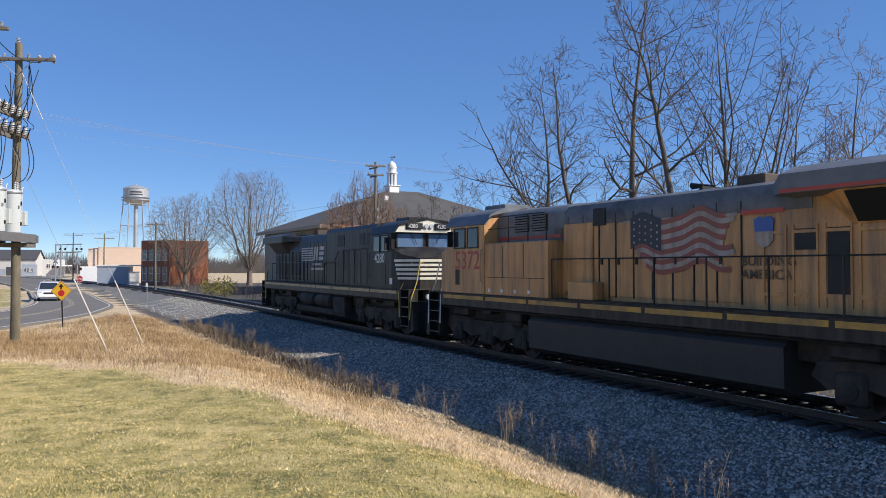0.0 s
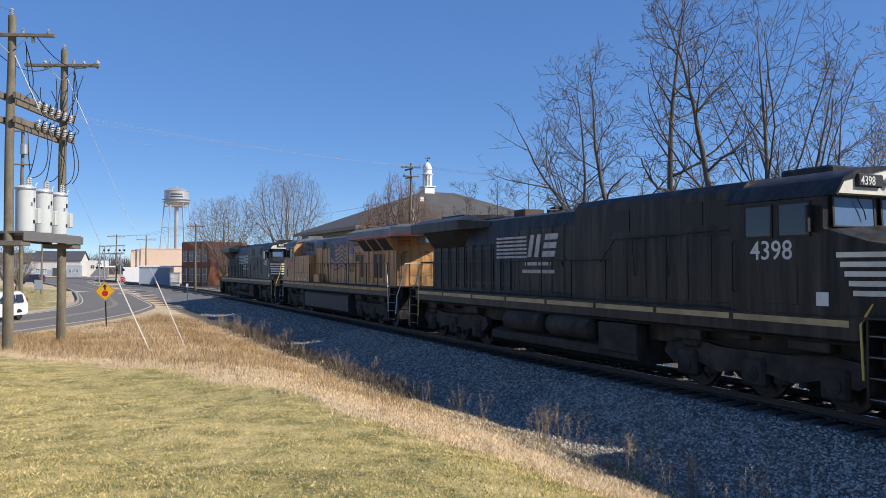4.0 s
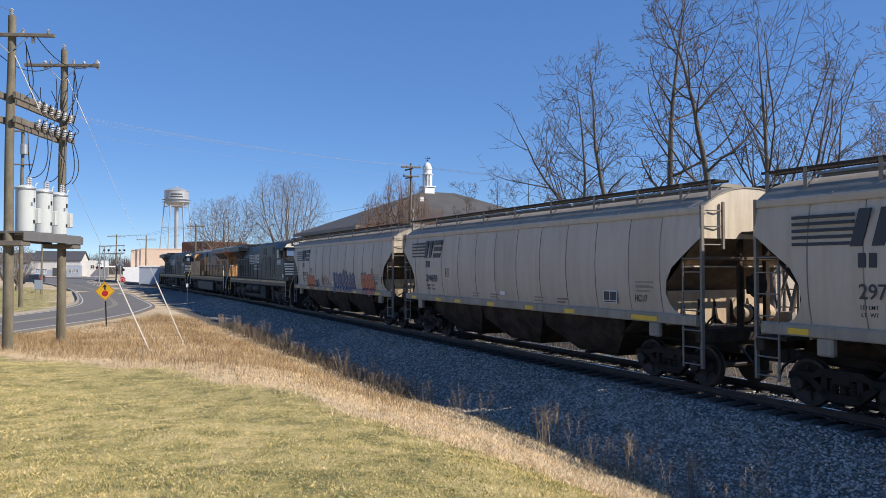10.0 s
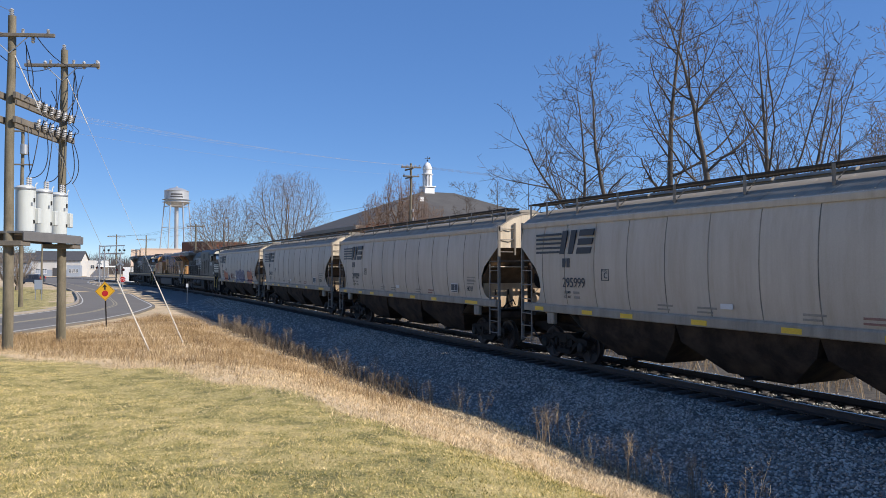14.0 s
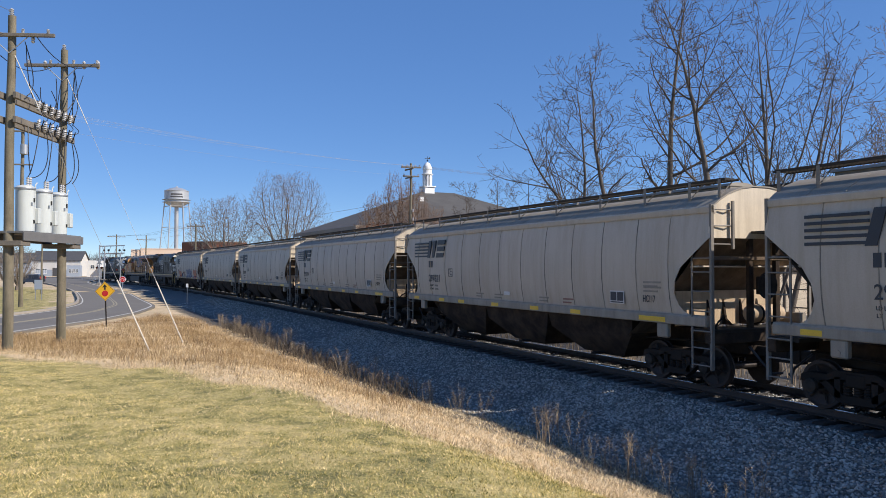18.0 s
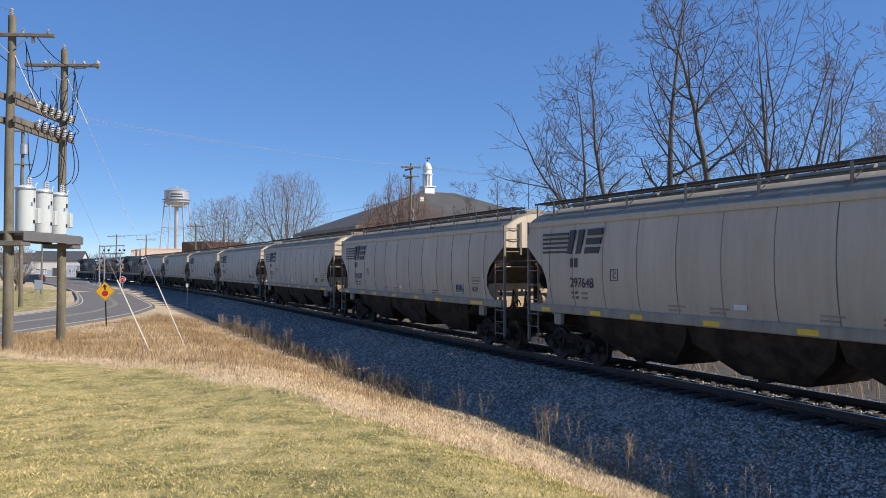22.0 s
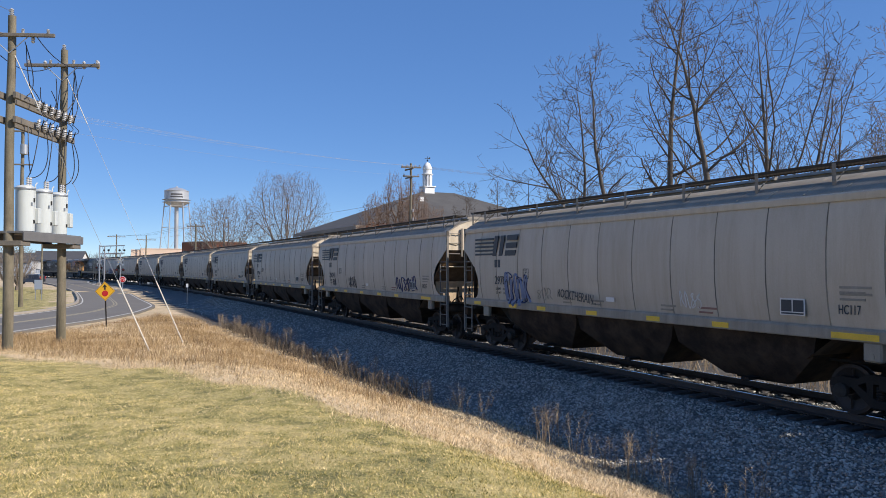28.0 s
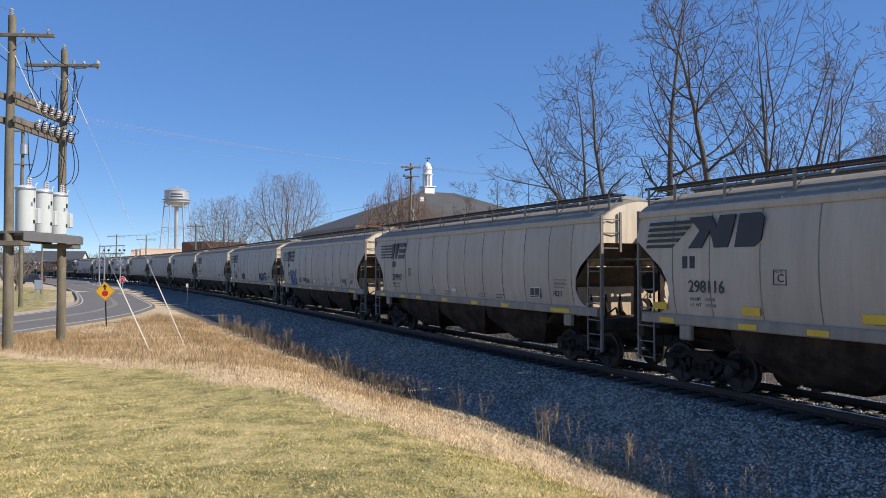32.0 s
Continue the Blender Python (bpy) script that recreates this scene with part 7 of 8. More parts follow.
part("dome", Shape().lathe([(0.62, 3.88), (0.6, 4.1), (0.5, 4.38), (0.34, 4.6), (0.14, 4.74), (0.05, 4.8)], 16), TRIM_WHITE, cup)
part("weathervane", Shape().tube([(0, 0, 4.78), (0, 0, 5.6)], 0.03, 5).box(-0.4, 0.4, -0.02, 0.02, 5.25, 5.31).prism([(0.15, 5.32), (0.45, 5.28), (0.4, 5.55)], "y", -0.015, 0.015).box(-0.02, 0.02, -0.25, 0.25, 5.0, 5.05), SCREEN_BLACK, cup)
part("vent", Shape().box(-3.6, -3.0, -0.3, 0.3, -0.2, 0.9, 0.03), TRIM_WHITE, hall, at=pose(-1.0, -3.5, HH + HR - 2.0))

# town by the crossing
brick = block("brick_building", "two-storey brick building, sunlit orange side wall", -37.9, 123.2, 50, 7.1, 7.8, 7.1, BRICK_RED, cap=TRIM_WHITE)
part("front_facing", Shape().box(-3.63, -3.53, -3.95, 3.95, 0, 7.08), BRICK_RED, brick, "brick street front")
for y in (-2.9, -1.0, 1.0, 2.9):
    for z, h in ((4.0, 1.7), (0.7, 2.2)):
        w = new("window")
        w.parent = brick
        part("pane", Shape().box(-3.68, -3.62, y - 0.5, y + 0.5, z, z + h), GLASS_DARK, w)
        part("frame", Shape().box(-3.70, -3.62, y - 0.58, y - 0.5, z, z + h).box(-3.70, -3.62, y + 0.5, y + 0.58, z, z + h).box(-3.72, -3.62, y - 0.6, y + 0.6, z - 0.1, z).box(-3.70, -3.62, y - 0.5, y + 0.5, z + h * 0.5, z + h * 0.5 + 0.06), TRIM_WHITE, w)
peach = block("stucco_building", "long peach stucco building with a flat roof", -57.0, 152.0, 18, 8.4, 10.0, 6.6, PEACH, cap=PEACH)
part("side_tower", Shape().box(-6.0, -4.25, -4.8, 3.0, 0, 6.5), PEACH, peach)
part("service_annexe", Shape().box(-7.2, -3.5, -7.0, -5.1, 0, 3.0, 0.03), TRIM_WHITE, peach)
shed = block("metal_shed", "low pale blue metal shed with a white roof edge", -48.9, 127.0, 14, 4.8, 6.0, 2.9, WALL_BLUE, WALL_WHITE, 0.05, TRIM_WHITE)
part("roof_canopy", Shape().box(-2.6, 6.4, -3.2, 3.2, 3.05, 3.25, 0.02), TRIM_WHITE, shed)
canopy = block("canopy_store", "white flat-roofed store with a canopy", -105.5, 227.0, 25, 6.0, 7.0, 4.9, WALL_WHITE, WALL_WHITE, 0.05)
part("canopy", Shape().box(0.5, 5.0, -6.2, -3.7, 3.0, 3.4, 0.03), TRIM_WHITE, canopy)
for x in (0.8, 2.8, 4.7):
    part("canopy_post", Shape().box(x, x + 0.2, -6.0, -5.8, 0, 3.0), GALV, canopy)
openings(canopy, -3.5, [(x, 2.6, 1.0, 1.0) for x in (-1.4, 0.2)], GLASS_DARK, TRIM_WHITE)
annexe = block("grey_annexe", "low grey annexe with small windows beside the white building", -117.0, 236.0, 20, 3.6, 6.0, 3.6, WALL_BLUE, ROOF_DARK, 0.05)
openings(annexe, -3.0, [(x, 1.3, 0.6, 1.1) for x in (-0.9, 0.0, 0.9)], GLASS_DARK, TRIM_WHITE)
white1 = gabled("white_house", "long white building with a dark gabled roof", -127.0, 247.0, 12, 14.5, 10.0, 5.2, 3.0, WALL_WHITE, ROOF_DARK)
openings(white1, -5.0, [(x, 1.0, 1.2, 1.5) for x in (-5.6, -3.6)], GLASS_DARK, TRIM_WHITE)
part("garage_door", Shape().box(-1.2, 2.2, -5.06, -5.0, 0, 2.8), ROOF_DARK, white1)
part("lower_cladding", Shape().box(-6.5, -1.3, -5.05, -5.0, 0, 2.2).box(2.3, 6.5, -5.05, -5.0, 0, 2.2), WALL_BLUE, white1)
white2 = gabled("grey_house", "grey-sided building end with a dark roof", -152.0, 262.0, 20, 13.0, 12.0, 4.6, 3.4, WALL_BLUE, ROOF_DARK)
openings(white2, -6.0, [(x, 1.2, 1.0, 1.4) for x in (-3.5, 0, 3.5)], GLASS_DARK, TRIM_WHITE)

# water tower
tower = thing("water_tower", "silver water tower on slender legs", "water tower", at=pose(-101.0, 281.0, -0.3))
TZ = 27.0
part("tank", Shape().lathe([(0.7, TZ - 1.4), (2.4, TZ - 0.9), (3.9, TZ), (4.4, TZ + 0.7), (4.4, TZ + 4.6), (4.55, TZ + 4.7), (4.55, TZ + 4.85), (4.3, TZ + 4.95), (2.6, TZ + 5.75), (0.5, TZ + 6.3), (0.2, TZ + 6.7)], 32), TANK_SILVER, tower, "silver painted tank")
part("walkway", Shape().lathe([(4.4, TZ + 0.5), (5.1, TZ + 0.5), (5.1, TZ + 0.62), (4.4, TZ + 0.62)], 32), TANK_SILVER, tower)
part("walk_rail", Shape().lathe([(5.05, TZ + 1.5), (5.1, TZ + 1.5), (5.1, TZ + 1.58), (5.05, TZ + 1.58)], 32), TANK_SILVER, tower)
part("riser_pipe", Shape().tube([(0, 0, 0), (0, 0, TZ - 1.0)], 0.75, 16), TANK_SILVER, tower)
for k in range(6):
    a = k * math.pi / 3 + 0.35
    c, s = math.cos(a), math.sin(a)
    part("leg", Shape().tube([(6.6 * c, 6.6 * s, 0), (4.3 * c, 4.3 * s, TZ + 0.6)], 0.2, 8), TANK_SILVER, tower)
    a2 = a + math.pi / 3
    for z0, z1 in ((0, 9), (9, 18), (18, 26)):
        r0, r1 = 6.6 - 2.3 * z0 / TZ, 6.6 - 2.3 * z1 / TZ
        part("tie_rod", Shape().tube([(r0 * c, r0 * s, z0), (r1 * math.cos(a2), r1 * math.sin(a2), z1)], 0.03, 4), TANK_SILVER, tower)
        part("strut", Shape().tube([(r1 * c, r1 * s, z1), (r1 * math.cos(a2), r1 * math.sin(a2), z1)], 0.09, 5), TANK_SILVER, tower)
for z, h, w in ((TZ + 3.05, 0.55, 27), (TZ + 2.15, 0.5, 30)):
    rows = [[(4.43 * math.cos(radians(-70 + a)), 4.43 * math.sin(radians(-70 + a)), z + o) for a in range(-w, w + 1, 6)] for o in (0, h)]
    part("name_bar", Shape().grid(rows), ROOF_DARK, tower)


# ---- trees ----
def grow(rnd, height, r0, lean=(0, 0), first=0.3, limbs=11, angle=(0.6, 1.05), reach=0.34, twin=1, rise=0.07, kids=(7, 5, 2), gnarl=0.17, twig_r=0.0072):
    """Trunk and crown of a bare tree: crooked limbs that bend upwards and carry ever finer side twigs."""
    trunk, crown = Shape(), Shape()

    def stem(p, d, length, r, level, tip=0.3):
        n = (16, 10, 7, 4, 3)[level]
        pts, rad = [p.copy()], [r]
        q, dd = p.copy(), d.copy()
        g = gnarl * (0.3, 0.95, 0.95, 0.75, 0.7)[level]
        kink = dd.orthogonal().normalized()
        kink.rotate(Matrix.Rotation(rnd.uniform(0, 6.28), 3, dd))
        for k in range(n):
            # crooked: each joint turns back against the last, and the tip rises
            zig = kink * ((1 if k % 2 else -1) * g * rnd.uniform(0.2, 1.3))
            lift = rise * (0.3 + 1.4 * k / n) if level else 0.04
            dd = (dd + zig + Vector((rnd.gauss(0, g * 0.7), rnd.gauss(0, g * 0.7), rnd.gauss(lift, g * 0.5)))).normalized()
            q = q + dd * length / n
            pts.append(q.copy())
            rad.append(max(r * (1 - (1 - tip) * ((k + 1) / n) ** 0.9), twig_r))
        (trunk if level == 0 else crown).tube(pts, rad, (9, 6, 4, 3, 3)[level], caps=False)
        return pts, rad

    def dress(pts, rad, length, level):
        """Side branches along one stem, turning about it from one to the next."""
        if level > len(kids):
            return
        n = len(pts) - 1
        count = limbs if level == 0 else kids[level - 1]
        turn = rnd.uniform(0, 6.28)
        for k in range(count):
            lo = first if level == 0 else 0.12
            t = lo + (1 - lo) * (k + rnd.uniform(0.1, 0.9)) / count
            i = min(int(t * n), n - 1)
            b = pts[i].lerp(pts[i + 1], t * n - i)
            ax = (pts[i + 1] - pts[i]).normalized()
            turn += 2.4 + rnd.uniform(-0.6, 0.6)
            u = ax.orthogonal().normalized()
            v = ax.cross(u)
            a = rnd.uniform(*angle) if level == 0 else rnd.uniform(0.6, 1.15)
            d = ax * math.cos(a) + (u * math.cos(turn) + v * math.sin(turn)) * math.sin(a)
            if level == 0:
                ln = height * reach * (1.15 - 0.65 * t) * rnd.uniform(0.75, 1.25)
                r = rad[i] * rnd.uniform(0.38, 0.6)
            else:
                ln = length * (0.62 - 0.30 * t) * rnd.uniform(0.5, 1.2)
                r = rad[i] * rnd.uniform(0.45, 0.66)
            p2, r2 = stem(b, d, ln, max(r, twig_r * 1.15), level + 1)
            dress(p2, r2, ln, level + 1)
    pts, rad = stem(Vector((0, 0, -0.3)), Vector((lean[0], lean[1], 1)).normalized(), height * 0.97, r0, 0, 0.07)
    dress(pts, rad, height, 0)
    # further leaders that fork from the trunk and rise beside it
    for k in range(twin):
        i = rnd.randint(4, 7)
        a = rnd.uniform(0, 6.28)
        d = (pts[i + 1] - pts[i]).normalized() + Vector((math.cos(a), math.sin(a) * 0.6, 0)) * rnd.uniform(0.32, 0.6)
        ln = height * (1 - i / 14) * rnd.uniform(0.8, 0.98)
        p2, r2 = stem(pts[i], d.normalized(), ln, rad[i] * 0.8, 1, 0.1)
        dress(p2, r2, ln * 0.85, 1)
        half = limbs // 2
        for j in range(half):
            m = min(2 + j * 7 // half, 8)
            b = rnd.uniform(0, 6.28)
            d = ((p2[m + 1] - p2[m]).normalized() * 0.7 + Vector((math.cos(b), math.sin(b), 0.1)) * 0.7).normalized()
            l3 = ln * rnd.uniform(0.25, 0.42)
            p3, r3 = stem(p2[m], d, l3, r2[m] * 0.5, 1)
            dress(p3, r3, l3, 1)
    return trunk, crown


def tree(x, y, seed, height, r0, label, group, mat=None, twig=None, base=None, **shape):
    trunk, crown = grow(random.Random(seed), height, r0, **shape)
    z = float(ground_z(x, y)) if base is None else base
    t = thing("tree", label, "tree", group, at=pose(x, y, z))
    part("trunk", trunk, mat or BARK, t, tidy=False, smooth_angle=60)
    part("crown", crown, twig or TWIG, t, tidy=False, smooth_angle=60)
    return t


def full_tree(x, y, seed, height, half, n, label, group, fork=0.12, base=-0.25, thin=0.014, thick=0.007, stems=1, mat=None, low=0.1):
    """A broad tree whose limbs divide again and again until fine twigs fill a rounded crown."""
    r = np.random.default_rng(seed)
    d = r.normal(0, 1, (n, 3))
    d /= np.linalg.norm(d, axis=1)[:, None]
    lump = 1 + 0.09 * np.sin(d[:, 0] * 5 + seed) * np.sin(d[:, 2] * 4 + 1) + 0.06 * np.sin(d[:, 1] * 9 + d[:, 0] * 7)
    mid, rz = height * (1 + low) / 2, height * (1 - low) / 2
    ends = d * (r.random((n, 1)) ** 0.3) * lump[:, None] * np.array([half, half, rz]) + np.array([0, 0, mid])
    ends[:, :2] *= (1 - 0.5 * np.clip(-d[:, 2], 0, 1))[:, None]
    trunk, crown = Shape(), Shape()

    def split(p, pts, depth):
        m = len(pts)
        rad = max(thick * math.sqrt(m), thin * 0.6)
        if m <= 1:
            crown.tube([p, pts[0]], [thin * 0.8, thin * 0.3], 3, caps=False)
            return
        c = pts.mean(0)
        step = 0.34 if depth < 3 else 0.44
        gap = np.linalg.norm(c - p)
        q = p + (c - p) * step + r.normal(0, 0.02, 3) * gap
        if depth < 6:
            k = (p + q) / 2 + r.normal(0, 0.03, 3) * np.linalg.norm(q - p)
            (trunk if depth < 2 else crown).tube([p, k, q], [rad * 1.1, rad, rad * 0.85], 6 if depth < 4 else 4, caps=False)
        else:
            crown.tube([p, q], [rad, rad * 0.8], 3, caps=False)
        w = pts - q
        w = w / (np.linalg.norm(w, axis=1)[:, None] + 1e-6)
        axis = np.linalg.svd(w - w.mean(0), full_matrices=False)[2][0]
        side = (w - w.mean(0)) @ axis + r.normal(0, 0.08)
        for g in (side > 0, side <= 0):
            if g.any():
                split(q, pts[g], depth + 1)
    if stems == 1:
        top = height * fork
        rr = thick * math.sqrt(n) * 1.05
        trunk.tube([(0, 0, -0.3), (0.04, 0, top * 0.5), (0, 0, top)], [rr * 1.25, rr, rr], 10)
        key = np.arctan2(ends[:, 1], ends[:, 0])
        inner = np.hypot(ends[:, 0], ends[:, 1]) < half * 0.42
        for a in range(7):
            g = (~inner) & (np.floor((key + math.pi) / (2 * math.pi) * 7) == a)
            if g.any():
                split(np.array([0, 0, top * r.uniform(0.85, 1.1)]), ends[g], 1)
        for a in range(3):
            split(np.array([0, 0, top]), ends[inner][a::3], 1)
    else:
        pick = r.integers(0, stems, n)
        for a in range(stems):
            split(np.array([*(r.normal(0, 0.3, 2)), -0.2]), ends[pick == a], 1)
    t = thing("tree", label, "tree", group, at=pose(x, y, base))
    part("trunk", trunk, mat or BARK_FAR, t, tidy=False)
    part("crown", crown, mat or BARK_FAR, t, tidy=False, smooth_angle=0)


G1 = "bare trees behind the track"
tree(7.3, 37.0, 201, 13.3, 0.17, "tall bare tree with short crooked twigs", G1, lean=(-0.02, 0), first=0.22, limbs=16, angle=(0.85, 1.3), reach=0.30, twin=0)
tree(5.2, 38.5, 215, 8.4, 0.10, "bare tree leaning out with long level twigs", G1, lean=(-0.22, 0), limbs=10, angle=(0.8, 1.3), reach=0.40, twin=0, kids=(5, 3, 2))
tree(9.0, 35.5, 202, 14.2, 0.21, "bare tree with a leaning trunk and arching limbs", G1, lean=(-0.01, 0.02), first=0.30, limbs=13, angle=(0.7, 1.2), reach=0.28, twin=1)
tree(9.9, 31.5, 203, 15.8, 0.22, "tall bare tree with a straight dark trunk", G1, lean=(0.03, 0), first=0.38, limbs=14, angle=(0.7, 1.25), reach=0.28, twin=0)
tree(11.1, 27.8, 204, 14.6, 0.22, "tall bare tree with a thick trunk leaning over the track", G1, lean=(-0.16, 0), first=0.36, limbs=12, angle=(0.6, 1.1), reach=0.28, twin=0)
tree(12.5, 28.2, 205, 12.6, 0.18, "bare tree with upswept limbs", G1, lean=(0.02, 0), first=0.1, limbs=12, angle=(0.3, 0.6), reach=0.52, rise=0.05, twin=1, kids=(6, 4, 2), gnarl=0.09)
tree(13.0, 28.6, 206, 11.8, 0.14, "slim bare tree leaning out with upswept limbs", G1, lean=(0.30, 0.05), first=0.12, limbs=10, angle=(0.3, 0.6), reach=0.42, rise=0.05, twin=0, kids=(6, 4, 2), gnarl=0.09)
tree(16.9, 31.0, 216, 11.3, 0.13, "twiggy bare tree with a brown haze of buds", G1, limbs=11, first=0.2, reach=0.32, twig=BUDS)
tree(19.0, 32.0, 207, 12.2, 0.15, "twiggy bare tree with a brown haze of buds", G1, limbs=12, first=0.2, reach=0.34, twig=BUDS)
tree(23.0, 34.0, 208, 12.4, 0.16, "twiggy bare tree with a brown haze of buds", G1, limbs=12, first=0.2, reach=0.34, twig=BUDS)
tree(1.6, 52.0, 210, 9.2, 0.10, "slender bare tree in front of the hall", G1, lean=(0.05, 0), limbs=11, first=0.3, reach=0.28, twin=0)
tree(3.4, 53.0, 211, 9.9, 0.11, "slender bare tree in front of the hall", G1, lean=(0.06, 0), limbs=11, first=0.3, reach=0.28, twin=0)
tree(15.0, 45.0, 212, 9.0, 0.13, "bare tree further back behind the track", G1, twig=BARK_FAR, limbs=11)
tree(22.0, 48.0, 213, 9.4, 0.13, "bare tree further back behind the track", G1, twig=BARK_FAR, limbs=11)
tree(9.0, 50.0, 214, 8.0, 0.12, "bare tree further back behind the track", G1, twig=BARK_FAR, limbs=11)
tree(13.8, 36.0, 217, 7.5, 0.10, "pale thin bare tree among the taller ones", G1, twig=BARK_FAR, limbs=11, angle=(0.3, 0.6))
G2 = "round bare trees by the brick building"
full_tree(-24.6, 117.0, 121, 18.6, 6.9, 12000, "broad round-crowned bare tree", G2, thin=0.016, thick=0.0036)
full_tree(-55.0, 96.0, 125, 6.6, 2.9, 1500, "small bare tree on the lawn island", "bare trees across the road", thin=0.022, base=-0.5)
full_tree(-66.0, 112.0, 126, 7.6, 3.4, 1500, "small bare tree on the lawn island", "bare trees across the road", thin=0.024, base=-0.5)
full_tree(-33.4, 113.5, 122, 14.2, 6.3, 10500, "round-crowned bare tree before the brick wall", G2, thin=0.016, thick=0.0036)
G3 = "bare trees before the hall"
for k, (x, y, h, w) in enumerate(((-6.2, 66, 9.6, 1.7), (-4.4, 68, 11.6, 1.9), (-2.6, 66, 11.0, 1.7), (-1.0, 70, 9.2, 1.7), (-7.4, 70, 7.6, 1.5))):
    full_tree(x, y, 130 + k, h, w, 2600, "slim many-stemmed bare tree before the shingled roof", G3, stems=4, thin=0.014, thick=0.0048, mat=HALL_TWIG, low=0.22)


def leaf_clump(x, y, z, rx, rz, n, mat, label, name="shrub", category="shrub", seed=1):
    r = np.random.default_rng(seed)
    d = r.normal(0, 1, (n, 3))
    d /= np.linalg.norm(d, axis=1)[:, None]
    c = d * (r.random((n, 1)) ** 0.4) * np.array([rx, rx, rz])
    c[:, 2] += rz * 0.9
    sz = r.uniform(0.04, 0.10, (n, 1, 1))
    a, b = r.normal(0, 1, (n, 1, 3)), r.normal(0, 1, (n, 1, 3))
    P = c[:, None] + np.concatenate([a * sz, -a * sz, b * sz], 1)
    F = np.arange(n * 3).reshape(-1, 3)
    t = thing(name, label, category, at=pose(x, y, z))
    part("foliage", soup("foliage", P, F, mat), mat, t)
    stem = Shape()
    rr = random.Random(seed)
    for k in range(7):
        a = rr.uniform(0, 6.28)
        stem.tube([(0, 0, -0.1), (math.cos(a) * rx * 0.3, math.sin(a) * rx * 0.3, rz * 0.8), (math.cos(a) * rx * 0.7, math.sin(a) * rx * 0.7, rz * 1.5)], [0.03, 0.02, 0.008], 5)
    part("stems", stem, BARK, t)


leaf_clump(-5.6, 64.0, 3.6, 1.5, 1.6, 1500, DEAD_LEAF, "young tree still holding russet leaves", seed=3)
leaf_clump(-17.5, 72.0, -0.3, 1.2, 1.1, 1500, SHRUB_GREEN, "yellow-green shrub beside the track", seed=4)
leaf_clump(-19.8, 76.0, -0.3, 1.2, 1.0, 1300, SHRUB_GREEN, "yellow-green shrub beside the track", seed=5)
leaf_clump(11.4, 22.0, -0.6, 0.6, 0.6, 500, SHRUB_GREEN, "small green shrub under the trees", seed=6)


def brush(n, box, height, mat, name, label, seed):
    """A tangle of thin bare stems."""
    r = random.Random(seed)
    sh = Shape()
    for _ in range(n):
        s, u = r.uniform(box[0], box[1]), r.uniform(box[2], box[3])
        x, y, _h0 = rail_at(s, -u)
        z = float(ground_z(x, y)) - 0.05
        h = height * r.uniform(0.4, 1.2)
        lx, ly = r.gauss(0, 0.35) * h, r.gauss(0, 0.35) * h
        sh.tube([(x, y, z), (x + lx * 0.3, y + ly * 0.3, z + h * 0.5), (x + lx, y + ly, z + h)], [0.014, 0.01, 0.003], 3, caps=False)
        for _k in range(4):
            t = r.uniform(0.3, 0.95)
            a = r.uniform(0, 6.28)
            l = h * r.uniform(0.12, 0.35)
            bx, by, bz = x + lx * t * t, y + ly * t * t, z + h * t
            sh.tube([(bx, by, bz), (bx + math.cos(a) * l, by + math.sin(a) * l, bz + l * r.uniform(-0.2, 0.8))], [0.006, 0.002], 3, caps=False)
    tagged(new(name, sh.mesh(name, mat, 0, tidy=False)), label=label, category="brush", kind="stuff")


brush(2600, (-4, 60, 3.2, 9.0), 1.3, WEED, "track_brush", "dry tangled brush along the far side of the track", 21)
brush(900, (18, 44, -6.5, -5.5), 0.5, WEED_DARK, "ditch_weeds", "dark dead weeds tangled along the ditch", 24)
brush(500, (60, 115, 4.0, 8.0), 1.6, TWIG, "track_brush", "bare brush by the curve of the track", 22)
brush(250, (2, 60, 8, 13), 3.0, TWIG, "tree_underbrush", "bare saplings under the trees", 23)


# distant woods round the town, a belt of thin stems and twigs
def far_woods():
    r = np.random.default_rng(31)
    n = 20000
    ang = r.uniform(-1.0, 1.0, n)
    d = r.uniform(330, 420, n)
    x, y = np.sin(ang) * d, np.cos(ang) * d
    h = r.uniform(6, 12.5, n) * (0.75 + 0.25 * np.sin(ang * 23) * np.sin(ang * 57))
    w = r.uniform(0.1, 0.4, n)
    lx = r.normal(0, 1.2, n)
    P = np.stack([np.stack([x - w, y, np.full(n, -0.5)], 1), np.stack([x + w, y, np.full(n, -0.5)], 1), np.stack([x + lx, y, h], 1)], 1).reshape(-1, 3)
    tagged(new("far_woods", soup("far_woods", P, np.arange(n * 3).reshape(-1, 3), FAR_WOOD)), label="distant bare woodland on the horizon", category="woods", kind="stuff")


far_woods()


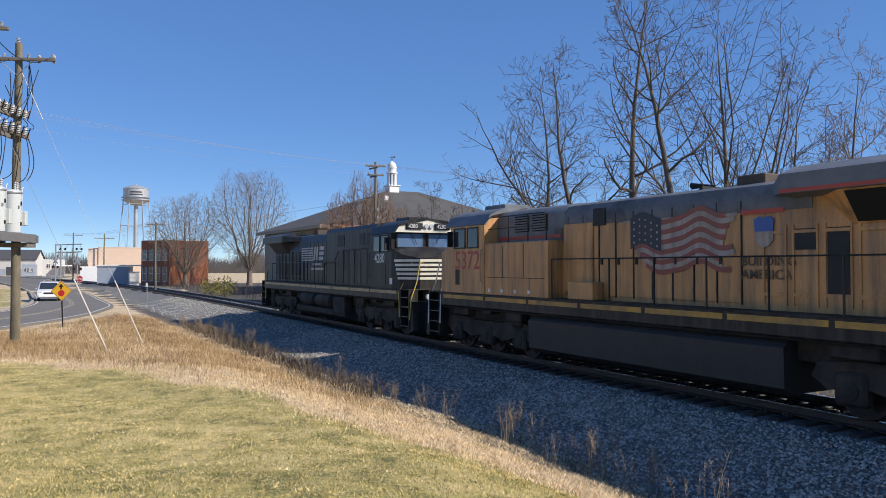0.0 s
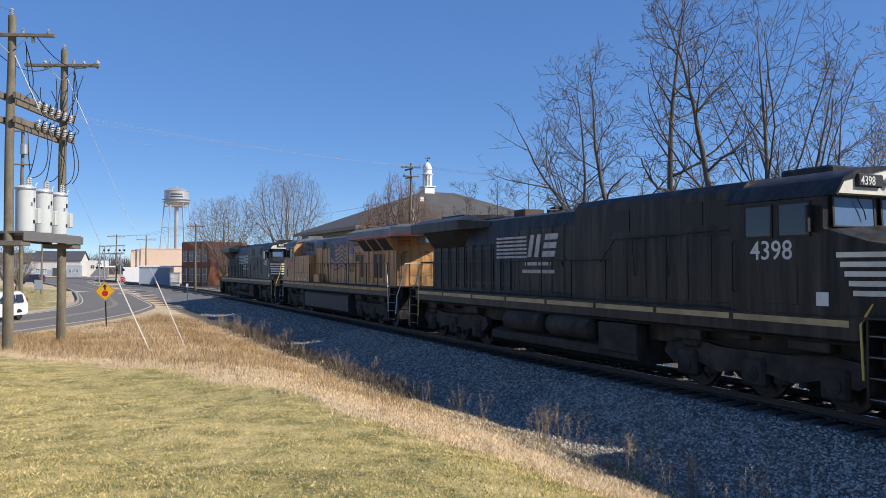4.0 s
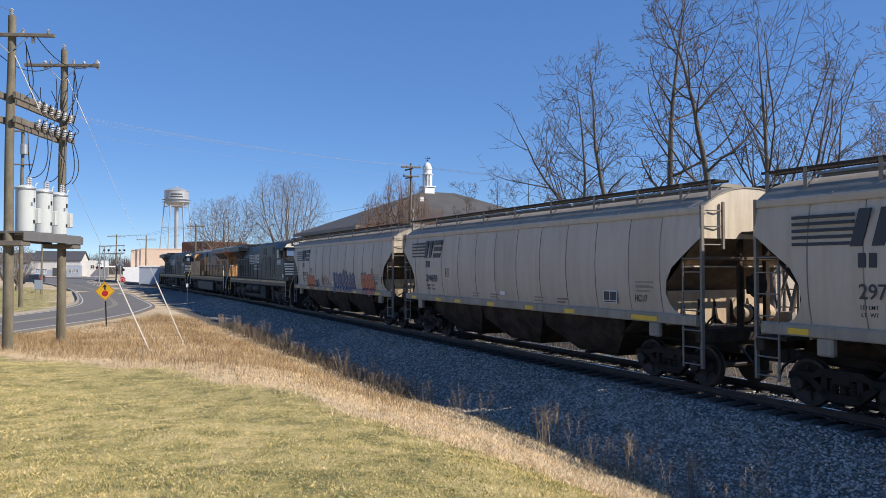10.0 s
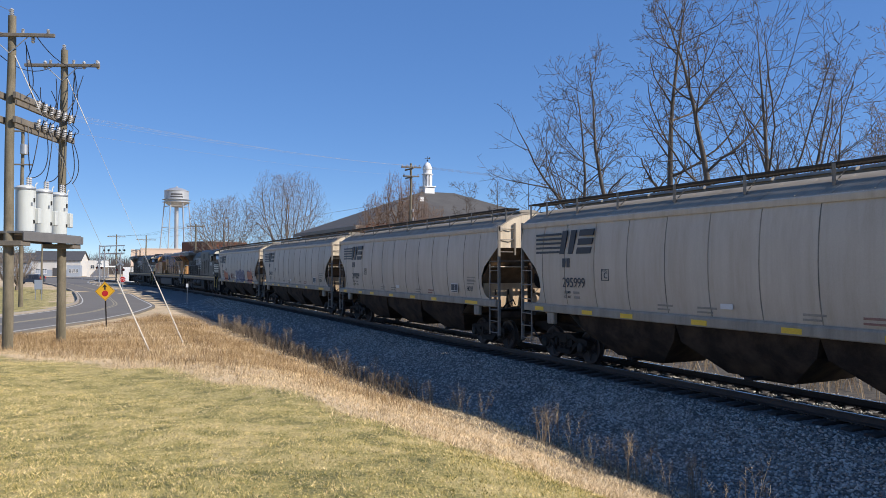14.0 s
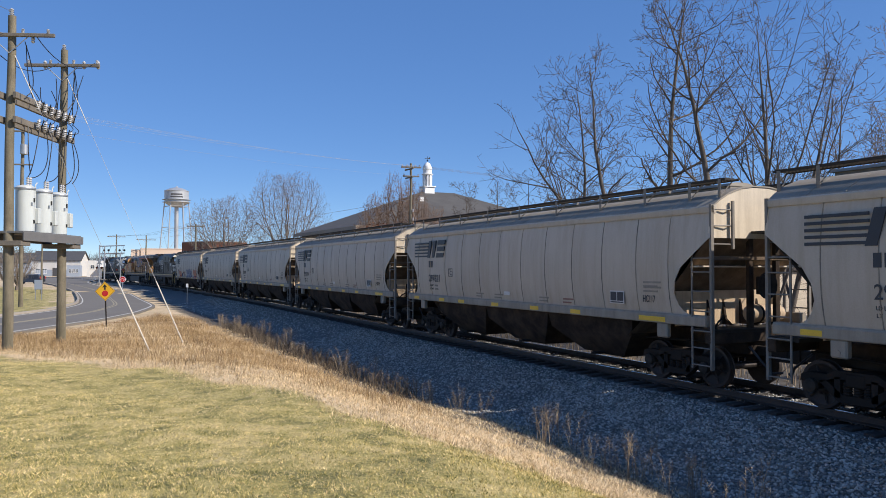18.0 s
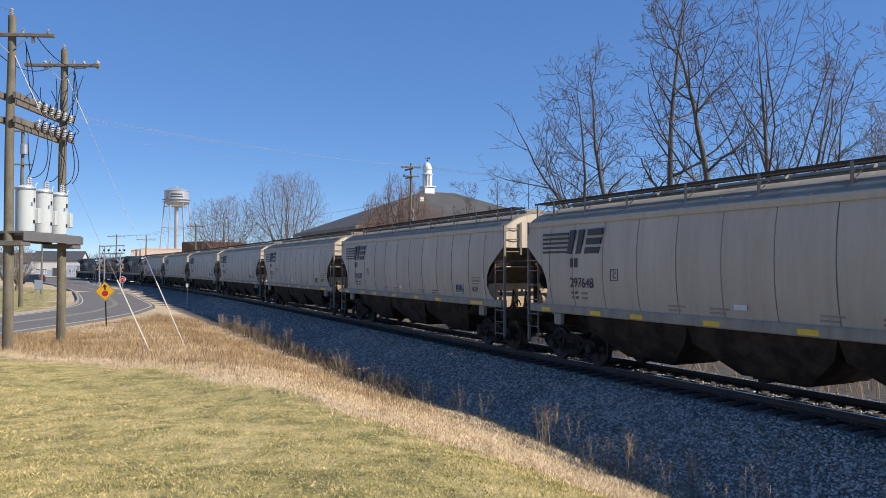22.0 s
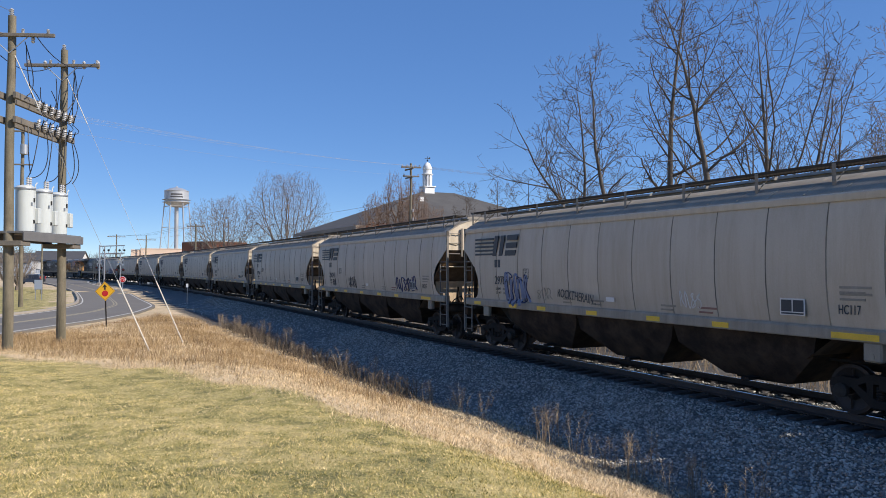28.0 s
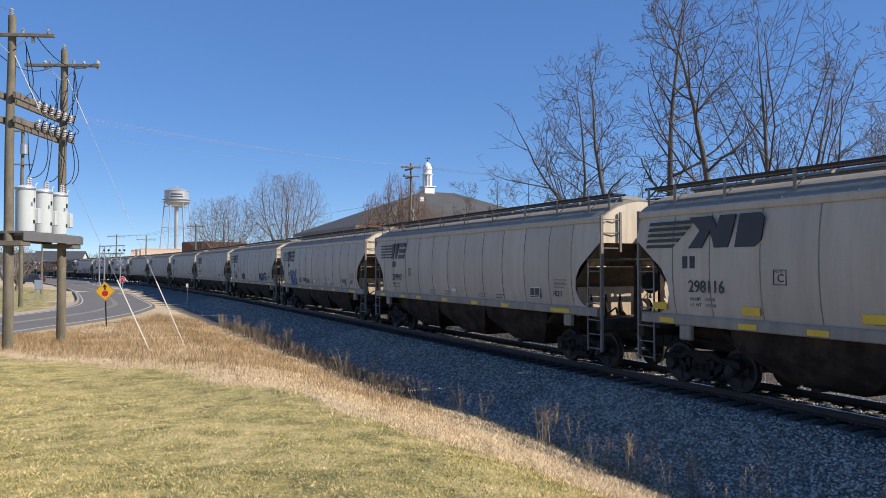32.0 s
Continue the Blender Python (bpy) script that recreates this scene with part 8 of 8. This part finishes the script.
# ---- vehicles on the road ----
def build_van(name, label, paint, x=0, y=0, turn=0, z=0.0):
    """A family van; x forward."""
    v = thing(name, label, "car", at=pose(x, y, z, 0, 0, turn))
    prof = [(2.35, 0.35), (2.46, 0.6), (2.36, 0.80), (2.0, 0.93), (1.42, 1.03), (0.6, 1.60), (0.2, 1.69), (-1.9, 1.70), (-2.25, 1.55), (-2.42, 0.95), (-2.42, 0.4), (-2.2, 0.3), (2.2, 0.3)]
    rows = []
    for k, yy in enumerate((-0.95, -0.88, -0.3, 0.3, 0.88, 0.95)):
        q = 0.95 if k in (0, 5) else 1.0
        rows.append([(a * (0.985 if k in (0, 5) else 1), yy * (0.82 if b > 1.4 else 1.0), 0.3 + (b - 0.3) * q) for a, b in prof])
    sh = Shape().grid([r + r[:1] for r in rows])
    sh.add(rows[0], [tuple(range(len(prof)))]).add(rows[-1], [tuple(range(len(prof)))])
    part("body", sh, paint, v, smooth_angle=50)
    part("windshield", Shape().add([(1.40, -0.78, 1.07), (1.40, 0.78, 1.07), (0.60, 0.68, 1.61), (0.60, -0.68, 1.61), (1.38, -0.78, 1.05), (1.38, 0.78, 1.05), (0.58, 0.68, 1.59), (0.58, -0.68, 1.59)], [(0, 1, 2, 3)]), GLASS_DARK, v, at=pose(0.03, 0, 0.02))
    for s in (1, -1):
        for a, b in ((0.75, -0.25), (-0.33, -1.2), (-1.28, -2.0)):
            part("side_window", Shape().add([(a, s * 0.93, 1.05), (b, s * 0.93, 1.05), (b, s * 0.80, 1.52), (a - 0.25 if a > 0.5 else a, s * 0.80, 1.52)], [(0, 1, 2, 3)]), GLASS_DARK, v)
        part("headlight", Shape().box(2.22, 2.38, s * 0.55, s * 0.9, 0.66, 0.84, 0.03), HEAD_LAMP, v, "clear headlight")
        part("tail_light", Shape().box(-2.44, -2.36, s * 0.72, s * 0.92, 0.9, 1.3, 0.02), SIGN_RED, v)
        part("door_mirror", Shape().box(0.7, 0.85, s * 0.95, s * 1.1, 1.02, 1.16, 0.02), paint, v)
        for xx in (1.5, -1.5):
            wh = new("wheel")
            wh.parent = v
            wh.matrix_basis = pose(xx, s * 0.83, 0.33)
            part("tyre", Shape().lathe([(0.2, -0.11), (0.31, -0.11), (0.335, -0.07), (0.335, 0.07), (0.31, 0.11), (0.2, 0.11)], 24, axis="y"), RUBBER, wh)
            part("rim", Shape().lathe([(0.05, s * 0.09), (0.2, s * 0.10), (0.215, s * 0.05)], 20, axis="y").box(-0.19, 0.19, s * 0.08, s * 0.11, -0.025, 0.025).box(-0.025, 0.025, s * 0.08, s * 0.112, -0.19, 0.19), CHROME, wh)
    part("grille", Shape().box(2.36, 2.44, -0.45, 0.45, 0.62, 0.8, 0.02), SCREEN_BLACK, v)
    part("bumper", Shape().box(2.3, 2.47, -0.88, 0.88, 0.34, 0.58, 0.05), paint, v)
    part("rear_window", Shape().add([(-2.30, -0.7, 1.5), (-2.30, 0.7, 1.5), (-2.42, 0.75, 1.05), (-2.42, -0.75, 1.05)], [(0, 1, 2, 3)]), GLASS_DARK, v, at=pose(-0.01, 0, 0))
    return v


van = build_van("minivan", "white minivan driving along the road", CAR_WHITE)
CAR_DARK = material("dark_car_paint", (0.03, 0.035, 0.045), 0.3, coat=0.5)
for x, y, a, m, l in ((-73.5, 132, 180, CAR_DARK, "dark parked car across the road"),):
    build_van("parked_car", l, m, x, y, a, -0.25)
build_ground()
build_road()
scatter_ballast()
scatter_grass()
place_weeds()
build_track()

# ---- what moves ----
RUN = [(0.0, -20.4), (2.75, -1.7), (5.5, 16.95), (8.0, 33.95), (11.0, 54.05), (14.5, 77.5), (17.0, 94.35), (20.5, 117.75), (25.0, 147.75), (29.0, 174.6), (32.0, 194.75)]


def run_at(t):
    """Where the coupling between the third locomotive and the first hopper is, along the track."""
    ts, ss = [r[0] for r in RUN], [r[1] for r in RUN]
    i = min(max(int(np.searchsorted(ts, t)) - 1, 0), len(ts) - 2)
    slope = [(ss[min(k + 1, len(ss) - 1)] - ss[max(k - 1, 0)]) / (ts[min(k + 1, len(ss) - 1)] - ts[max(k - 1, 0)]) for k in range(len(ss))]
    h = ts[i + 1] - ts[i]
    q = (t - ts[i]) / h
    return (2 * q**3 - 3 * q**2 + 1) * ss[i] + (q**3 - 2 * q**2 + q) * h * slope[i] + (-2 * q**3 + 3 * q**2) * ss[i + 1] + (q**3 - q**2) * h * slope[i + 1]


def vehicle_pose(centre, half, back=False):
    a, b = rail_at(centre + half), rail_at(centre - half)
    turn = math.degrees(math.atan2(a[1] - b[1], a[0] - b[0]))
    return pose((a[0] + b[0]) / 2, (a[1] + b[1]) / 2, 0, 0, 0, turn + (180 if back else 0))


def motions():
    times = [float(k) for k in range(33)]
    fine = [k * 0.1 for k in range(321)]
    travelled = [run_at(t) for t in fine]
    train = [(lead_loco, 2.5 * LOCO_LEN, 6.9, True, 0.53), (second_loco, 1.5 * LOCO_LEN, 6.9, False, 0.53), (third_loco, 0.5 * LOCO_LEN, 6.9, True, 0.53)]
    train += [(c, -(k + 0.5) * CAR_LEN, 6.75, False, 0.457) for k, c in enumerate(CARS)]
    for ob, off, half, back, r in train:
        walk(ob, [(t, vehicle_pose(run_at(t) + off, half, back)) for t in times])
        sign = -1 if back else 1
        for truck in ob.children:
            if truck.name.split(".")[0] != "truck":
                continue
            for w in truck.children:
                if w.name.split(".")[0] == "wheelset":
                    p = w.matrix_basis.translation.copy()
                    walk(w, [(t, pose(p.x, p.y, p.z, 0, sign * math.degrees((d - travelled[0]) / r), 0)) for t, d in zip(fine, travelled)])
    # the white van comes down the road and passes out of view
    way = [(0.0, -33.4, 71.0), (1.0, -29.9, 63.6), (2.0, -27.6, 56.6), (3.0, -26.4, 50.2), (3.5, -26.3, 46.7), (4.5, -26.4, 39.5), (6.0, -26.4, 28.0), (9.0, -26.4, 5.0), (14.0, -26.4, -34.0), (32.0, -26.4, -46.0)]
    rows = []
    for i, (t, x, y) in enumerate(way):
        a, b = way[max(i - 1, 0)], way[min(i + 1, len(way) - 1)]
        rows.append((t, pose(x, y, float(road_z(y)), 0, 0, math.degrees(math.atan2(b[2] - a[2], b[1] - a[1])))))
    walk(van, rows)
    # the van's wheels turn with the distance it has gone
    gone = np.r_[0, np.cumsum([math.hypot(way[i + 1][1] - way[i][1], way[i + 1][2] - way[i][2]) for i in range(len(way) - 1)])]
    vt = [k * 0.075 for k in range(0, 190)] + [14.25, 32.0]
    for w in van.children:
        if w.name.split(".")[0] == "wheel":
            p = w.matrix_basis.translation.copy()
            walk(w, [(t, pose(p.x, p.y, p.z, 0, math.degrees(float(np.interp(min(t, 14.0), [q[0] for q in way], gone)) / 0.335), 0)) for t in vt])


motions()
